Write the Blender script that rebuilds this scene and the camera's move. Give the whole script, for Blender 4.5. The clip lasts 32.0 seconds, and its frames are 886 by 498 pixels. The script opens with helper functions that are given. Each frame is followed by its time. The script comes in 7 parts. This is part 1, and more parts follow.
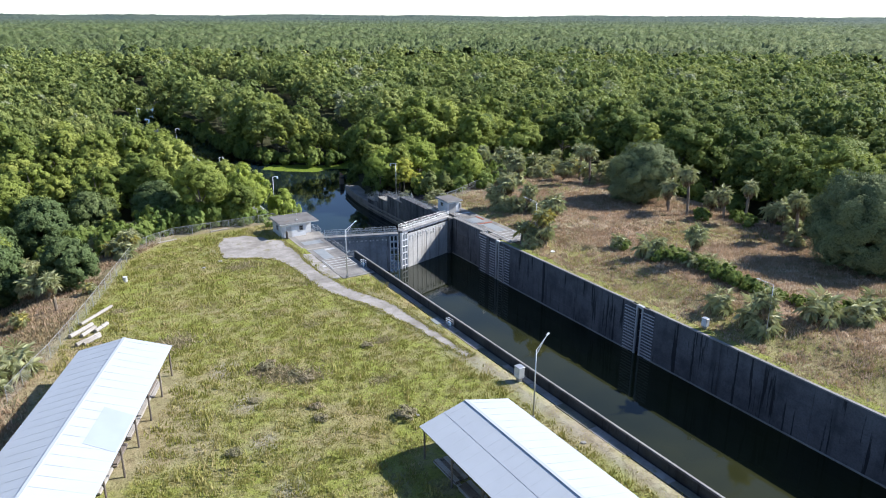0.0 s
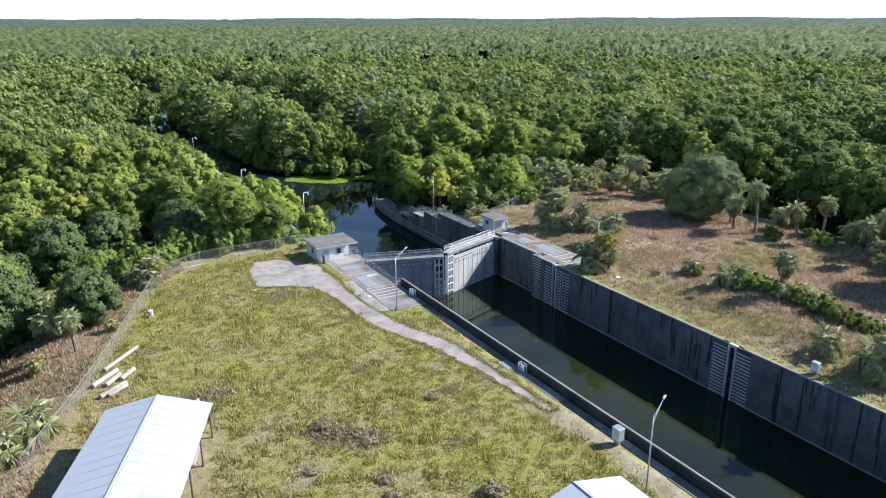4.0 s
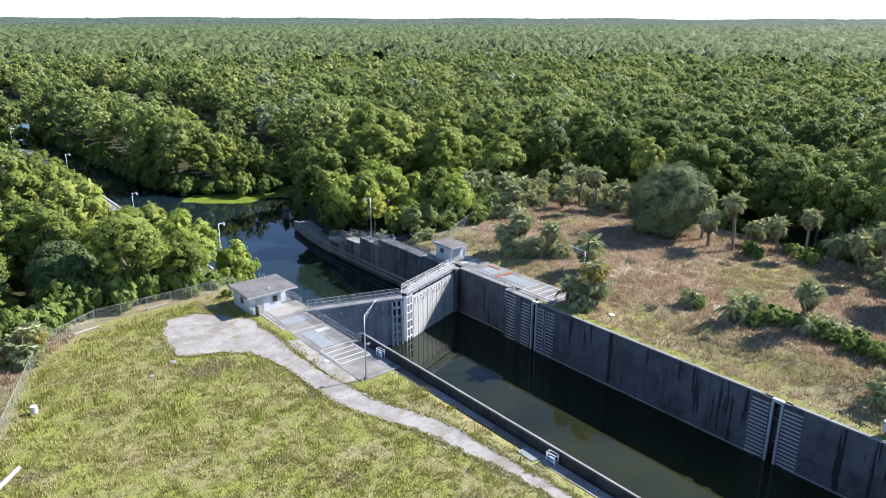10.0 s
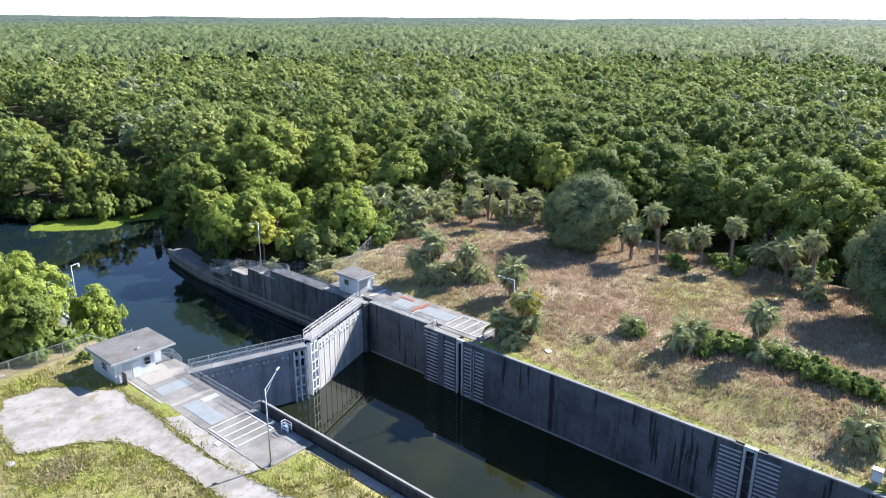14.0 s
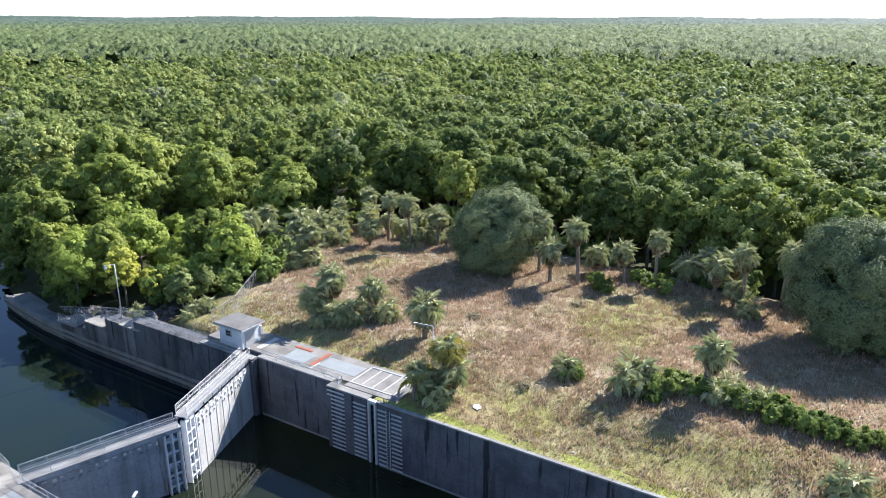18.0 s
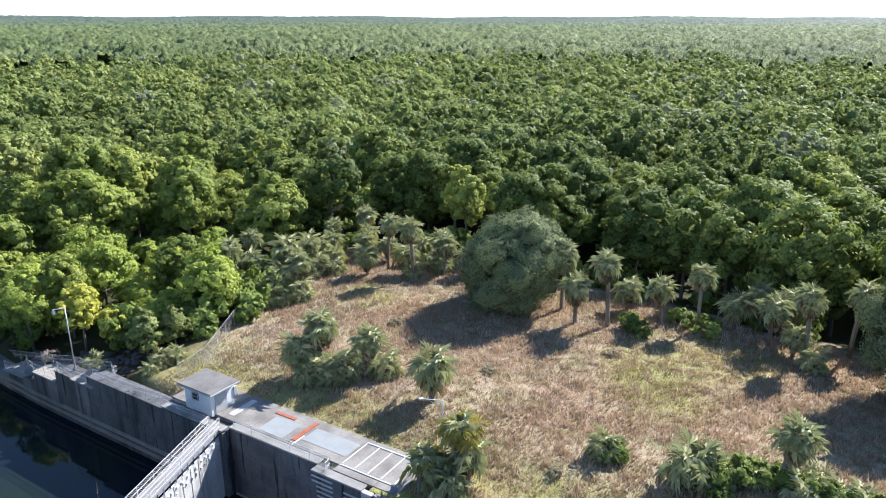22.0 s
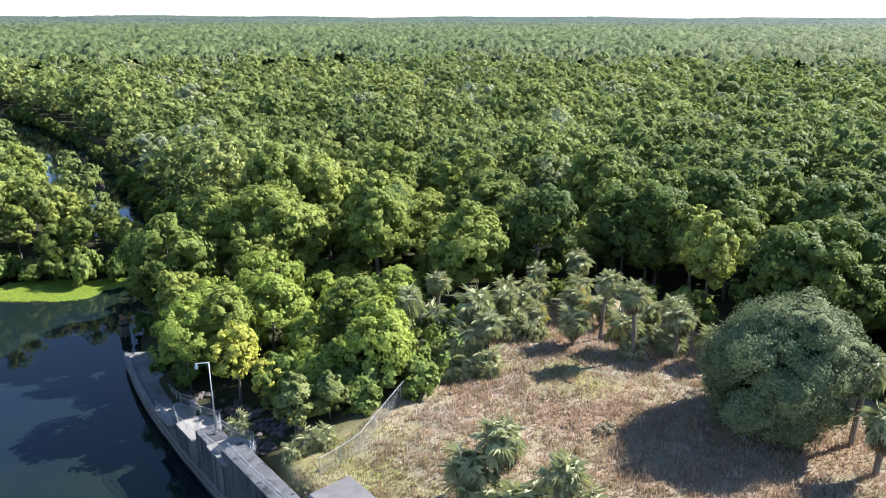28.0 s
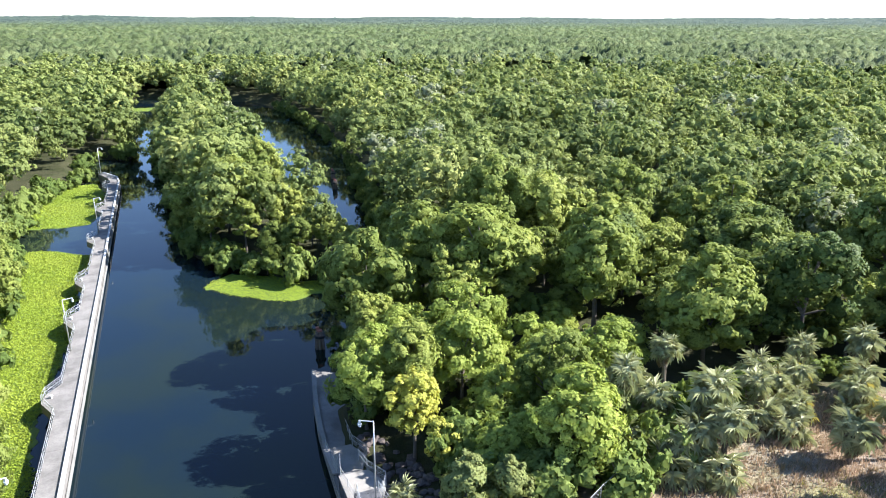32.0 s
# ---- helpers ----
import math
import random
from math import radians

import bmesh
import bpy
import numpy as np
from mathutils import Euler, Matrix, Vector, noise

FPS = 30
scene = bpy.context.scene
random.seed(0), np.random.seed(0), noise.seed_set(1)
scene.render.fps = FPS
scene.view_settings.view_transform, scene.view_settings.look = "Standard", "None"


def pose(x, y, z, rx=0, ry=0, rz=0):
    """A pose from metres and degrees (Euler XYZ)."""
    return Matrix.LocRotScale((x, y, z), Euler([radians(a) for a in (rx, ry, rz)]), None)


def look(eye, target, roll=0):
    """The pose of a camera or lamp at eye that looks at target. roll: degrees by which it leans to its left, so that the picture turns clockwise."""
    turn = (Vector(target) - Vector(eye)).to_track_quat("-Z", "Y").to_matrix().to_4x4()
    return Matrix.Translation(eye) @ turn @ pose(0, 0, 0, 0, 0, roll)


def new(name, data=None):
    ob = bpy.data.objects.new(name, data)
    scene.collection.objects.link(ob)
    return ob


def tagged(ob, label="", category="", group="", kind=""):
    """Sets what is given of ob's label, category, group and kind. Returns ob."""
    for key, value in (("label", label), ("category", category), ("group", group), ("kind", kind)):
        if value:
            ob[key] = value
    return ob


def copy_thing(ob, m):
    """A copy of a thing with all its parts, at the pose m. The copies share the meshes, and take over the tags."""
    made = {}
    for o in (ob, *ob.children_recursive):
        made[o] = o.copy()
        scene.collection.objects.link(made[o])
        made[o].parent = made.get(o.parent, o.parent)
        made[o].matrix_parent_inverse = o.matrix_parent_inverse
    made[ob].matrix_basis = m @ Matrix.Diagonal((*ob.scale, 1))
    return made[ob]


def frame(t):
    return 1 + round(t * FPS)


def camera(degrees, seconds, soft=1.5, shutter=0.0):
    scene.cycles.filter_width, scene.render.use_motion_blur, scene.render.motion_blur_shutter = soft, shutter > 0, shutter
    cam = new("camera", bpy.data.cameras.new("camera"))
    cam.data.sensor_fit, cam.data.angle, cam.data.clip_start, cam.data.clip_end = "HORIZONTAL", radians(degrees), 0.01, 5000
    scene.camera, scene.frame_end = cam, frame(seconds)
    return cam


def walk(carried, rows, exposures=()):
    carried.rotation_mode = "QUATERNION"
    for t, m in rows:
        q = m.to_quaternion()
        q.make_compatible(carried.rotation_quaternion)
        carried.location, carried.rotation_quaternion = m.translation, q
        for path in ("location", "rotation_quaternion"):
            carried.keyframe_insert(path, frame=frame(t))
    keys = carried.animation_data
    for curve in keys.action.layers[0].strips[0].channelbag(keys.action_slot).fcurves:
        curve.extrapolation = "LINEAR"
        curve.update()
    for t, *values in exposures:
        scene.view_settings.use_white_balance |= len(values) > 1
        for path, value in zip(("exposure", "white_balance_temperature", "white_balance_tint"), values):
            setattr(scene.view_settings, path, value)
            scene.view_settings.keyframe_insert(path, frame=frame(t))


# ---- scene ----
cam = camera(63.87, 32.0, 1.0)
PATH = [
    (0, (-57.114, 0.278, 38.012), (-33.038, 41.259, 22.490), 0.19),
    (0.5, (-57.186, 1.854, 38.124), (-33.168, 42.877, 22.624), 0.19),
    (1, (-57.226, 3.461, 38.186), (-33.259, 44.518, 22.698), 0.15),
    (1.5, (-57.221, 5.143, 38.196), (-33.335, 46.252, 22.720), 0.10),
    (2, (-57.214, 6.889, 38.174), (-33.389, 48.037, 22.709), 0.01),
    (2.5, (-57.246, 8.662, 38.146), (-33.482, 49.857, 22.709), -0.07),
    (3, (-57.340, 10.431, 38.111), (-33.610, 51.658, 22.707), -0.12),
    (3.5, (-57.467, 12.231, 38.072), (-33.748, 53.475, 22.701), -0.14),
    (5.5, (-57.920, 19.780, 37.946), (-34.208, 61.043, 22.613), -0.14),
    (6, (-57.973, 21.743, 37.913), (-34.310, 63.043, 22.603), -0.11),
    (6.5, (-57.952, 23.707, 37.872), (-34.382, 65.062, 22.569), -0.07),
    (7, (-57.851, 25.637, 37.855), (-34.372, 67.043, 22.550), -0.02),
    (7.5, (-57.701, 27.532, 37.863), (-33.973, 68.795, 22.553), -0.01),
    (8, (-57.457, 29.367, 37.845), (-31.956, 69.552, 22.518), 0.00),
    (8.5, (-57.134, 31.167, 37.755), (-29.479, 69.891, 22.405), 0.01),
    (9, (-56.669, 32.983, 37.666), (-27.288, 70.413, 22.311), 0.07),
    (9.5, (-56.144, 34.773, 37.565), (-26.063, 71.637, 22.199), 0.10),
    (10, (-55.557, 36.509, 37.490), (-25.465, 73.371, 22.137), 0.14),
    (10.5, (-54.883, 38.188, 37.449), (-24.720, 74.995, 22.103), 0.18),
    (11, (-54.115, 39.847, 37.429), (-23.610, 76.370, 22.084), 0.20),
    (11.5, (-53.288, 41.482, 37.408), (-21.744, 77.112, 22.061), 0.23),
    (12, (-52.429, 43.123, 37.381), (-19.597, 77.568, 22.030), 0.23),
    (12.5, (-51.531, 44.769, 37.348), (-17.580, 78.106, 21.988), 0.23),
    (13, (-50.587, 46.337, 37.326), (-16.011, 79.027, 21.968), 0.23),
    (13.5, (-49.533, 47.860, 37.322), (-14.517, 80.077, 21.962), 0.25),
    (14, (-48.386, 49.388, 37.313), (-12.531, 80.664, 21.942), 0.25),
    (14.5, (-47.207, 50.870, 37.330), (-10.553, 81.200, 21.949), 0.22),
    (15, (-46.015, 52.294, 37.351), (-8.414, 81.430, 21.950), 0.18),
    (15.5, (-44.762, 53.635, 37.367), (-5.956, 81.145, 21.962), 0.16),
    (17.5, (-39.540, 58.731, 37.201), (0.940, 83.706, 21.784), 0.14),
    (18, (-38.183, 59.921, 37.210), (2.290, 84.907, 21.795), 0.12),
    (18.5, (-36.744, 61.041, 37.231), (3.715, 86.053, 21.822), 0.10),
    (19, (-35.230, 62.096, 37.234), (5.204, 87.156, 21.838), 0.09),
    (19.5, (-33.654, 63.168, 37.199), (6.759, 88.265, 21.804), 0.10),
    (20, (-32.053, 64.261, 37.158), (8.345, 89.383, 21.767), 0.09),
    (20.5, (-30.457, 65.360, 37.130), (9.941, 90.481, 21.736), 0.09),
    (21, (-28.911, 66.448, 37.123), (11.501, 91.542, 21.725), 0.09),
    (21.5, (-27.400, 67.535, 37.143), (13.025, 92.598, 21.725), 0.08),
    (22, (-25.904, 68.591, 37.194), (14.526, 93.627, 21.746), 0.07),
    (22.5, (-24.365, 69.593, 37.242), (16.056, 94.635, 21.782), 0.08),
    (23, (-22.825, 70.576, 37.252), (17.583, 95.634, 21.786), 0.09),
    (23.5, (-21.284, 71.672, 37.246), (18.998, 96.939, 21.791), 0.08),
    (24, (-19.773, 72.882, 37.279), (20.036, 98.901, 21.844), 0.09),
    (24.5, (-18.320, 74.165, 37.303), (20.962, 100.978, 21.879), 0.11),
    (25, (-16.876, 75.427, 37.329), (21.826, 103.074, 21.908), 0.13),
    (25.5, (-15.409, 76.633, 37.360), (22.396, 105.496, 21.943), 0.14),
    (27.5, (-9.746, 81.535, 37.419), (22.746, 116.271, 22.000), 0.13),
    (28, (-8.365, 82.839, 37.374), (22.618, 118.916, 21.931), 0.15),
    (28.5, (-7.046, 84.265, 37.335), (22.422, 121.583, 21.875), 0.16),
    (29, (-5.752, 85.742, 37.324), (22.191, 124.217, 21.867), 0.16),
    (29.5, (-4.494, 87.209, 37.316), (21.858, 126.793, 21.868), 0.17),
    (30, (-3.305, 88.655, 37.279), (21.389, 129.295, 21.831), 0.15),
    (30.5, (-2.161, 90.114, 37.233), (20.855, 131.731, 21.797), 0.15),
    (31, (-1.040, 91.625, 37.184), (20.208, 134.178, 21.765), 0.16),
    (31.5, (0.054, 93.166, 37.126), (19.441, 136.604, 21.721), 0.16),
    (32, (1.149, 94.704, 37.072), (18.588, 138.963, 21.678), 0.17),
]
walk(cam, [(t, look(eye, target, roll)) for t, eye, target, roll in PATH], [(0, 0.90, 6050, 12), (6, 1.0, 6050, 12), (10, 1.16, 6050, 12), (15, 1.40, 6050, 12), (24, 1.36, 6050, 12), (28, 1.44, 6050, 12), (32, 1.62, 6050, 12)])

# ---- light ----
SUN_TO = Vector((0.963, -0.27, 0.77)).normalized()  # from the place towards the sun
sun = new("sun", bpy.data.lights.new("sun", "SUN"))
sun.data.energy, sun.data.angle, sun.data.color = 5.0, radians(0.55), (1.0, 0.955, 0.89)
sun.matrix_basis = look(SUN_TO * 300, (0, 0, 0))
world = bpy.data.worlds.new("sky")
scene.world = world
world.use_nodes = True
wn = world.node_tree.nodes
sky = wn.new("ShaderNodeTexSky")
sky.sky_type, sky.sun_disc = "NISHITA", False
sky.sun_elevation = math.asin(SUN_TO.z)
sky.sun_rotation = math.atan2(SUN_TO.x, SUN_TO.y)
sky.air_density, sky.dust_density, sky.ozone_density = 0.7, 0.0, 2.5
world.node_tree.links.new(sky.outputs["Color"], wn["Background"].inputs["Color"])
wn["Background"].inputs["Strength"].default_value = 0.104

WATER = -7.4
HALF = 12.8  # half the width of the lock chamber


# ---- materials ----
class Nodes:
    """A small builder of node materials."""

    def __init__(self, name):
        self.mat = bpy.data.materials.new(name)
        self.mat.use_nodes = True
        self.t = self.mat.node_tree
        self.n = self.t.nodes
        self.bsdf = self.n["Principled BSDF"]

    def link(self, a, b):
        self.t.links.new(a, b)

    def coords(self, kind="Object", scale=(1, 1, 1)):
        tc = self.n.new("ShaderNodeTexCoord")
        mp = self.n.new("ShaderNodeMapping")
        mp.inputs["Scale"].default_value = scale
        self.link(tc.outputs[kind], mp.inputs["Vector"])
        return mp.outputs["Vector"]

    def place(self, scale=(1, 1, 1)):
        g = self.n.new("ShaderNodeNewGeometry")
        mp = self.n.new("ShaderNodeMapping")
        mp.inputs["Scale"].default_value = scale
        self.link(g.outputs["Position"], mp.inputs["Vector"])
        return mp.outputs["Vector"]

    def noise(self, vec, scale, detail=4.0, rough=0.55):
        x = self.n.new("ShaderNodeTexNoise")
        x.inputs["Scale"].default_value, x.inputs["Detail"].default_value = scale, detail
        x.inputs["Roughness"].default_value = rough
        self.link(vec, x.inputs["Vector"])
        return x.outputs["Fac"]

    def ramp(self, fac, stops):
        r = self.n.new("ShaderNodeValToRGB")
        e = r.color_ramp.elements
        while len(e) < len(stops):
            e.new(0.5)
        for el, (p, c) in zip(e, stops):
            el.position = p
            el.color = (*c, 1) if len(c) == 3 else c
        self.link(fac, r.inputs["Fac"])
        return r.outputs["Color"]

    def steps(self, fac, lo, hi):
        r = self.n.new("ShaderNodeMapRange")
        r.inputs["From Min"].default_value, r.inputs["From Max"].default_value = lo, hi
        r.interpolation_type = "SMOOTHSTEP"
        self.link(fac, r.inputs["Value"])
        return r.outputs["Result"]

    def mix(self, fac, a, b, mode="MIX"):
        m = self.n.new("ShaderNodeMix")
        m.data_type, m.blend_type = "RGBA", mode
        for value, sock in ((fac, m.inputs[0]), (a, m.inputs[6]), (b, m.inputs[7])):
            if isinstance(value, (int, float)):
                sock.default_value = value
            elif isinstance(value, tuple):
                sock.default_value = (*value, 1)
            else:
                self.link(value, sock)
        return m.outputs[2]

    def math(self, op, a, b):
        m = self.n.new("ShaderNodeMath")
        m.operation = op
        for value, sock in ((a, m.inputs[0]), (b, m.inputs[1])):
            if isinstance(value, (int, float)):
                sock.default_value = value
            else:
                self.link(value, sock)
        return m.outputs[0]

    def attribute(self, name):
        a = self.n.new("ShaderNodeAttribute")
        a.attribute_name = name
        return a.outputs["Fac"]

    def object_random(self):
        return self.n.new("ShaderNodeObjectInfo").outputs["Random"]

    def island_random(self):
        return self.n.new("ShaderNodeNewGeometry").outputs["Random Per Island"]

    def bump(self, fac, distance, strength=1.0):
        b = self.n.new("ShaderNodeBump")
        b.inputs["Distance"].default_value, b.inputs["Strength"].default_value = distance, strength
        self.link(fac, b.inputs["Height"])
        self.link(b.outputs["Normal"], self.bsdf.inputs["Normal"])

    def done(self, color, rough=0.8, metal=0.0, spec=0.5):
        if isinstance(color, tuple):
            self.bsdf.inputs["Base Color"].default_value = (*color, 1)
        else:
            self.link(color, self.bsdf.inputs["Base Color"])
        if isinstance(rough, (int, float)):
            self.bsdf.inputs["Roughness"].default_value = rough
        else:
            self.link(rough, self.bsdf.inputs["Roughness"])
        self.bsdf.inputs["Metallic"].default_value = metal
        self.bsdf.inputs["Specular IOR Level"].default_value = spec
        return self.mat


def weathered(name, light, dark, grain=0.6, streak=None, rough=0.85, stain=0.5, relief=0.01, metal=0.0):
    """A surface with patches, fine grain and, where streak is given, runs of that colour down its faces."""
    k = Nodes(name)
    p = k.place()
    patch = k.noise(p, 0.35, 5, 0.6)
    fine = k.noise(p, 6.0 * grain, 6, 0.7)
    c = k.mix(k.steps(patch, 0.5 - 0.2 * stain, 0.5 + 0.25), light, dark)
    c = k.mix(k.math("MULTIPLY", k.steps(fine, 0.35, 0.75), 0.45), c, tuple(v * 0.6 for v in dark))
    if streak:
        run = k.noise(k.place((1.3, 1.3, 0.09)), 1.0, 5, 0.6)
        c = k.mix(k.math("MULTIPLY", k.steps(run, 0.57, 0.63), 0.85), c, streak)
        run2 = k.noise(k.place((0.5, 0.5, 0.05)), 1.0, 3, 0.6)
        c = k.mix(k.math("MULTIPLY", k.steps(run2, 0.5, 0.75), 0.6), c, tuple(v * 0.7 for v in streak))
    k.bump(fine, relief)
    return k.done(c, rough, metal, 0.3)


def leafy(name, a, b, c, trans=0.36, tint=False, glow=(0.40, 0.46, 0.10), gloss=0.15, grey=None):
    """Foliage: three greens by leaf and by plant, with some light passing through."""
    k = Nodes(name)
    who = k.attribute("tint") if tint else k.object_random()
    leaf = k.island_random()
    stops = [(0.0, a), (0.5, b), (1.0, c)] if grey is None else [(0.0, a), (0.45, b), (0.9, c), (0.97, grey)]
    col = k.ramp(who, stops)
    col = k.mix(k.math("MULTIPLY", leaf, 0.3), col, tuple(0.6 * v for v in b))
    col = k.mix(k.math("MULTIPLY", k.steps(leaf, 0.86, 1.0), 0.12), col, tuple(min(1, 1.5 * v) for v in c))
    k.done(col, 0.62, 0, gloss)
    tr = k.n.new("ShaderNodeBsdfTranslucent")
    k.link(k.mix(0.5, col, glow), tr.inputs["Color"])
    mx = k.n.new("ShaderNodeMixShader")
    mx.inputs[0].default_value = trans
    k.link(k.bsdf.outputs[0], mx.inputs[1])
    k.link(tr.outputs[0], mx.inputs[2])
    k.link(mx.outputs[0], k.n["Material Output"].inputs["Surface"])
    return k.mat


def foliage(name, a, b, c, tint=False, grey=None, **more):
    """The two surfaces of a crown: its loose leaves, and the twiggy leaf mass behind them, its shaded gaps painted
    dark.
    """
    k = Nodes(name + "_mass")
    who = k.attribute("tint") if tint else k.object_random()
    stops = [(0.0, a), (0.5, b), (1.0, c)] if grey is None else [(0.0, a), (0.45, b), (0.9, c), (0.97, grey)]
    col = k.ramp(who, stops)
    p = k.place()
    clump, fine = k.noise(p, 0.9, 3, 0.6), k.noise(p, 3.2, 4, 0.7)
    # Noise paints the shade between leaves and between clumps into the colour.
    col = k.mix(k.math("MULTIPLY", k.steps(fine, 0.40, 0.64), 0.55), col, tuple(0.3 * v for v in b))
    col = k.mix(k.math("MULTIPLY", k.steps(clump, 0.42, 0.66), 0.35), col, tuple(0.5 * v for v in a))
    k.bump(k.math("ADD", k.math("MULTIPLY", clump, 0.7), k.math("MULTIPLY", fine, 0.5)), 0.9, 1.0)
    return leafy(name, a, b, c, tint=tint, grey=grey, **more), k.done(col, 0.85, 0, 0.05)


def plain(name, color, rough=0.6, metal=0.0, var=0.25, scale=3.0):
    k = Nodes(name)
    f = k.noise(k.coords(), scale, 5)
    c = k.mix(k.math("MULTIPLY", k.steps(f, 0.35, 0.7), var), color, tuple(v * 0.45 for v in color))
    k.bump(f, 0.003)
    return k.done(c, rough, metal)


M_WALL = weathered("dark_chamber_concrete", (0.150, 0.152, 0.158), (0.072, 0.073, 0.077), 0.7, (0.016, 0.016, 0.017), 0.9, 0.8, 0.015)
# Shade on the parapet's yard side is put into this darker concrete.
M_PARAPET = weathered("shaded_parapet_concrete", (0.060, 0.060, 0.060), (0.030, 0.030, 0.031), 0.7, (0.016, 0.016, 0.017), 0.9, 0.8, 0.015)
M_WALLTOP = weathered("pale_coping_concrete", (0.31, 0.30, 0.275), (0.19, 0.185, 0.17), 1.0, None, 0.9, 0.6)
M_COPING = weathered("mossy_coping_concrete", (0.22, 0.21, 0.17), (0.11, 0.11, 0.075), 1.0, None, 0.9, 0.8)
M_DECK = weathered("stained_deck_concrete", (0.285, 0.268, 0.245), (0.150, 0.140, 0.128), 1.0, None, 0.9, 0.9)
M_WALLPALE = weathered("washed_wall_concrete", (0.24, 0.24, 0.245), (0.14, 0.14, 0.145), 0.7, (0.07, 0.07, 0.075), 0.9, 0.8, 0.015)
M_GRATING = weathered("dull_steel_grating", (0.33, 0.32, 0.31), (0.20, 0.185, 0.17), 1.0, None, 0.7, 0.8)
M_PALE = weathered("pale_concrete", (0.36, 0.335, 0.30), (0.23, 0.212, 0.185), 1.3, None, 0.9, 0.7)
k_ = Nodes("cracked_pale_concrete")
p_ = k_.place()
vor = k_.n.new("ShaderNodeTexVoronoi")
vor.feature = "DISTANCE_TO_EDGE"
vor.inputs["Scale"].default_value = 0.42
warp = k_.n.new("ShaderNodeMix")
warp.data_type = "VECTOR"
warp.inputs[0].default_value = 0.35
k_.link(p_, warp.inputs[4])
noise_vec = k_.n.new("ShaderNodeTexNoise")
noise_vec.inputs["Scale"].default_value = 0.9
k_.link(p_, noise_vec.inputs["Vector"])
k_.link(noise_vec.outputs["Color"], warp.inputs[5])
k_.link(warp.outputs[1], vor.inputs["Vector"])
c_ = k_.mix(k_.steps(k_.noise(p_, 0.3, 6, 0.65), 0.38, 0.66), (0.345, 0.32, 0.295), (0.22, 0.20, 0.175))
c_ = k_.mix(k_.math("MULTIPLY", k_.steps(k_.noise(p_, 1.7, 6, 0.7), 0.5, 0.68), 0.6), c_, (0.19, 0.17, 0.14))
c_ = k_.mix(k_.math("MULTIPLY", k_.steps(k_.noise(p_, 0.55, 5, 0.7), 0.56, 0.66), 0.7), c_, (0.20, 0.18, 0.085))
c_ = k_.mix(k_.math("MULTIPLY", k_.steps(vor.outputs["Distance"], 0.012, 0.003), k_.math("MULTIPLY", k_.steps(k_.noise(p_, 0.35, 3), 0.48, 0.62), 0.5)), c_, (0.12, 0.11, 0.08))
k_.bump(k_.noise(p_, 4.0, 6, 0.7), 0.02)
M_PAD = k_.done(c_, 0.92, 0, 0.3)
M_PLATE = plain("blue_grey_steel_plate", (0.27, 0.285, 0.285), 0.5, 0.0, 0.25, 0.8)
M_WHITE = plain("worn_white_paint", (0.50, 0.50, 0.48), 0.6, 0, 0.25, 2.0)
M_SLAB = plain("white_slab_paint", (0.72, 0.72, 0.70), 0.7, 0, 0.15, 2.0)
M_RUST = plain("red_rusty_steel", (0.33, 0.10, 0.055), 0.8, 0, 0.5, 2.0)
M_HUTWALL = plain("whitewashed_block", (0.66, 0.67, 0.675), 0.7, 0, 0.2, 0.9)
M_HUTROOF = weathered("grey_tar_roof", (0.20, 0.19, 0.18), (0.115, 0.108, 0.10), 1.2, None, 0.9, 0.7)
M_FASCIA = plain("grey_white_fascia", (0.42, 0.42, 0.41), 0.6, 0, 0.3, 1.5)
M_SHEETROOF = plain("white_sheet_metal", (0.43, 0.46, 0.49), 0.42, 0.0, 0.06, 0.5)
M_SHEETGREY = plain("blue_white_sheet_metal", (0.42, 0.45, 0.48), 0.45, 0.0, 0.08, 0.4)
M_PATCH = plain("dull_sheet_metal", (0.36, 0.40, 0.44), 0.5, 0.0, 0.1, 0.5)
M_GALV = plain("galvanised_steel", (0.52, 0.53, 0.54), 0.45, 0.6, 0.3, 2.0)
M_RAIL = plain("pale_railing_steel", (0.55, 0.56, 0.56), 0.5, 0.3, 0.25, 2.0)
M_DARK = plain("dark_opening", (0.012, 0.013, 0.014), 0.6, 0, 0.2, 2.0)
# Same gate steel twice: shade put into this colour, sunlight into the next.
M_GATE = weathered("shaded_gate_steel", (0.30, 0.33, 0.37), (0.20, 0.22, 0.25), 0.5, (0.10, 0.11, 0.12), 0.55, 0.6, 0.004)
M_GATELIT = weathered("sunlit_gate_steel", (0.52, 0.51, 0.49), (0.44, 0.43, 0.41), 0.5, (0.34, 0.32, 0.29), 0.6, 0.6, 0.004)
M_STEELW = plain("chalky_white_steel", (0.62, 0.64, 0.66), 0.55, 0.1, 0.35, 1.5)
M_WOOD = weathered("weathered_timber", (0.24, 0.20, 0.165), (0.13, 0.105, 0.085), 1.4, (0.07, 0.055, 0.045), 0.9, 0.7)
M_LOG = weathered("bleached_log", (0.42, 0.39, 0.35), (0.28, 0.25, 0.21), 1.4, None, 0.9, 0.5)
M_BARK = weathered("grey_brown_bark", (0.22, 0.19, 0.16), (0.11, 0.09, 0.07), 1.2, (0.06, 0.05, 0.04), 0.9, 0.6, 0.03)
M_PALMBARK = weathered("fibrous_palm_bark", (0.24, 0.20, 0.155), (0.12, 0.095, 0.07), 1.5, None, 0.95, 0.6, 0.03)
M_ROCK = weathered("dark_rubble_rock", (0.15, 0.125, 0.115), (0.07, 0.058, 0.053), 0.8, None, 0.9, 0.7, 0.03)
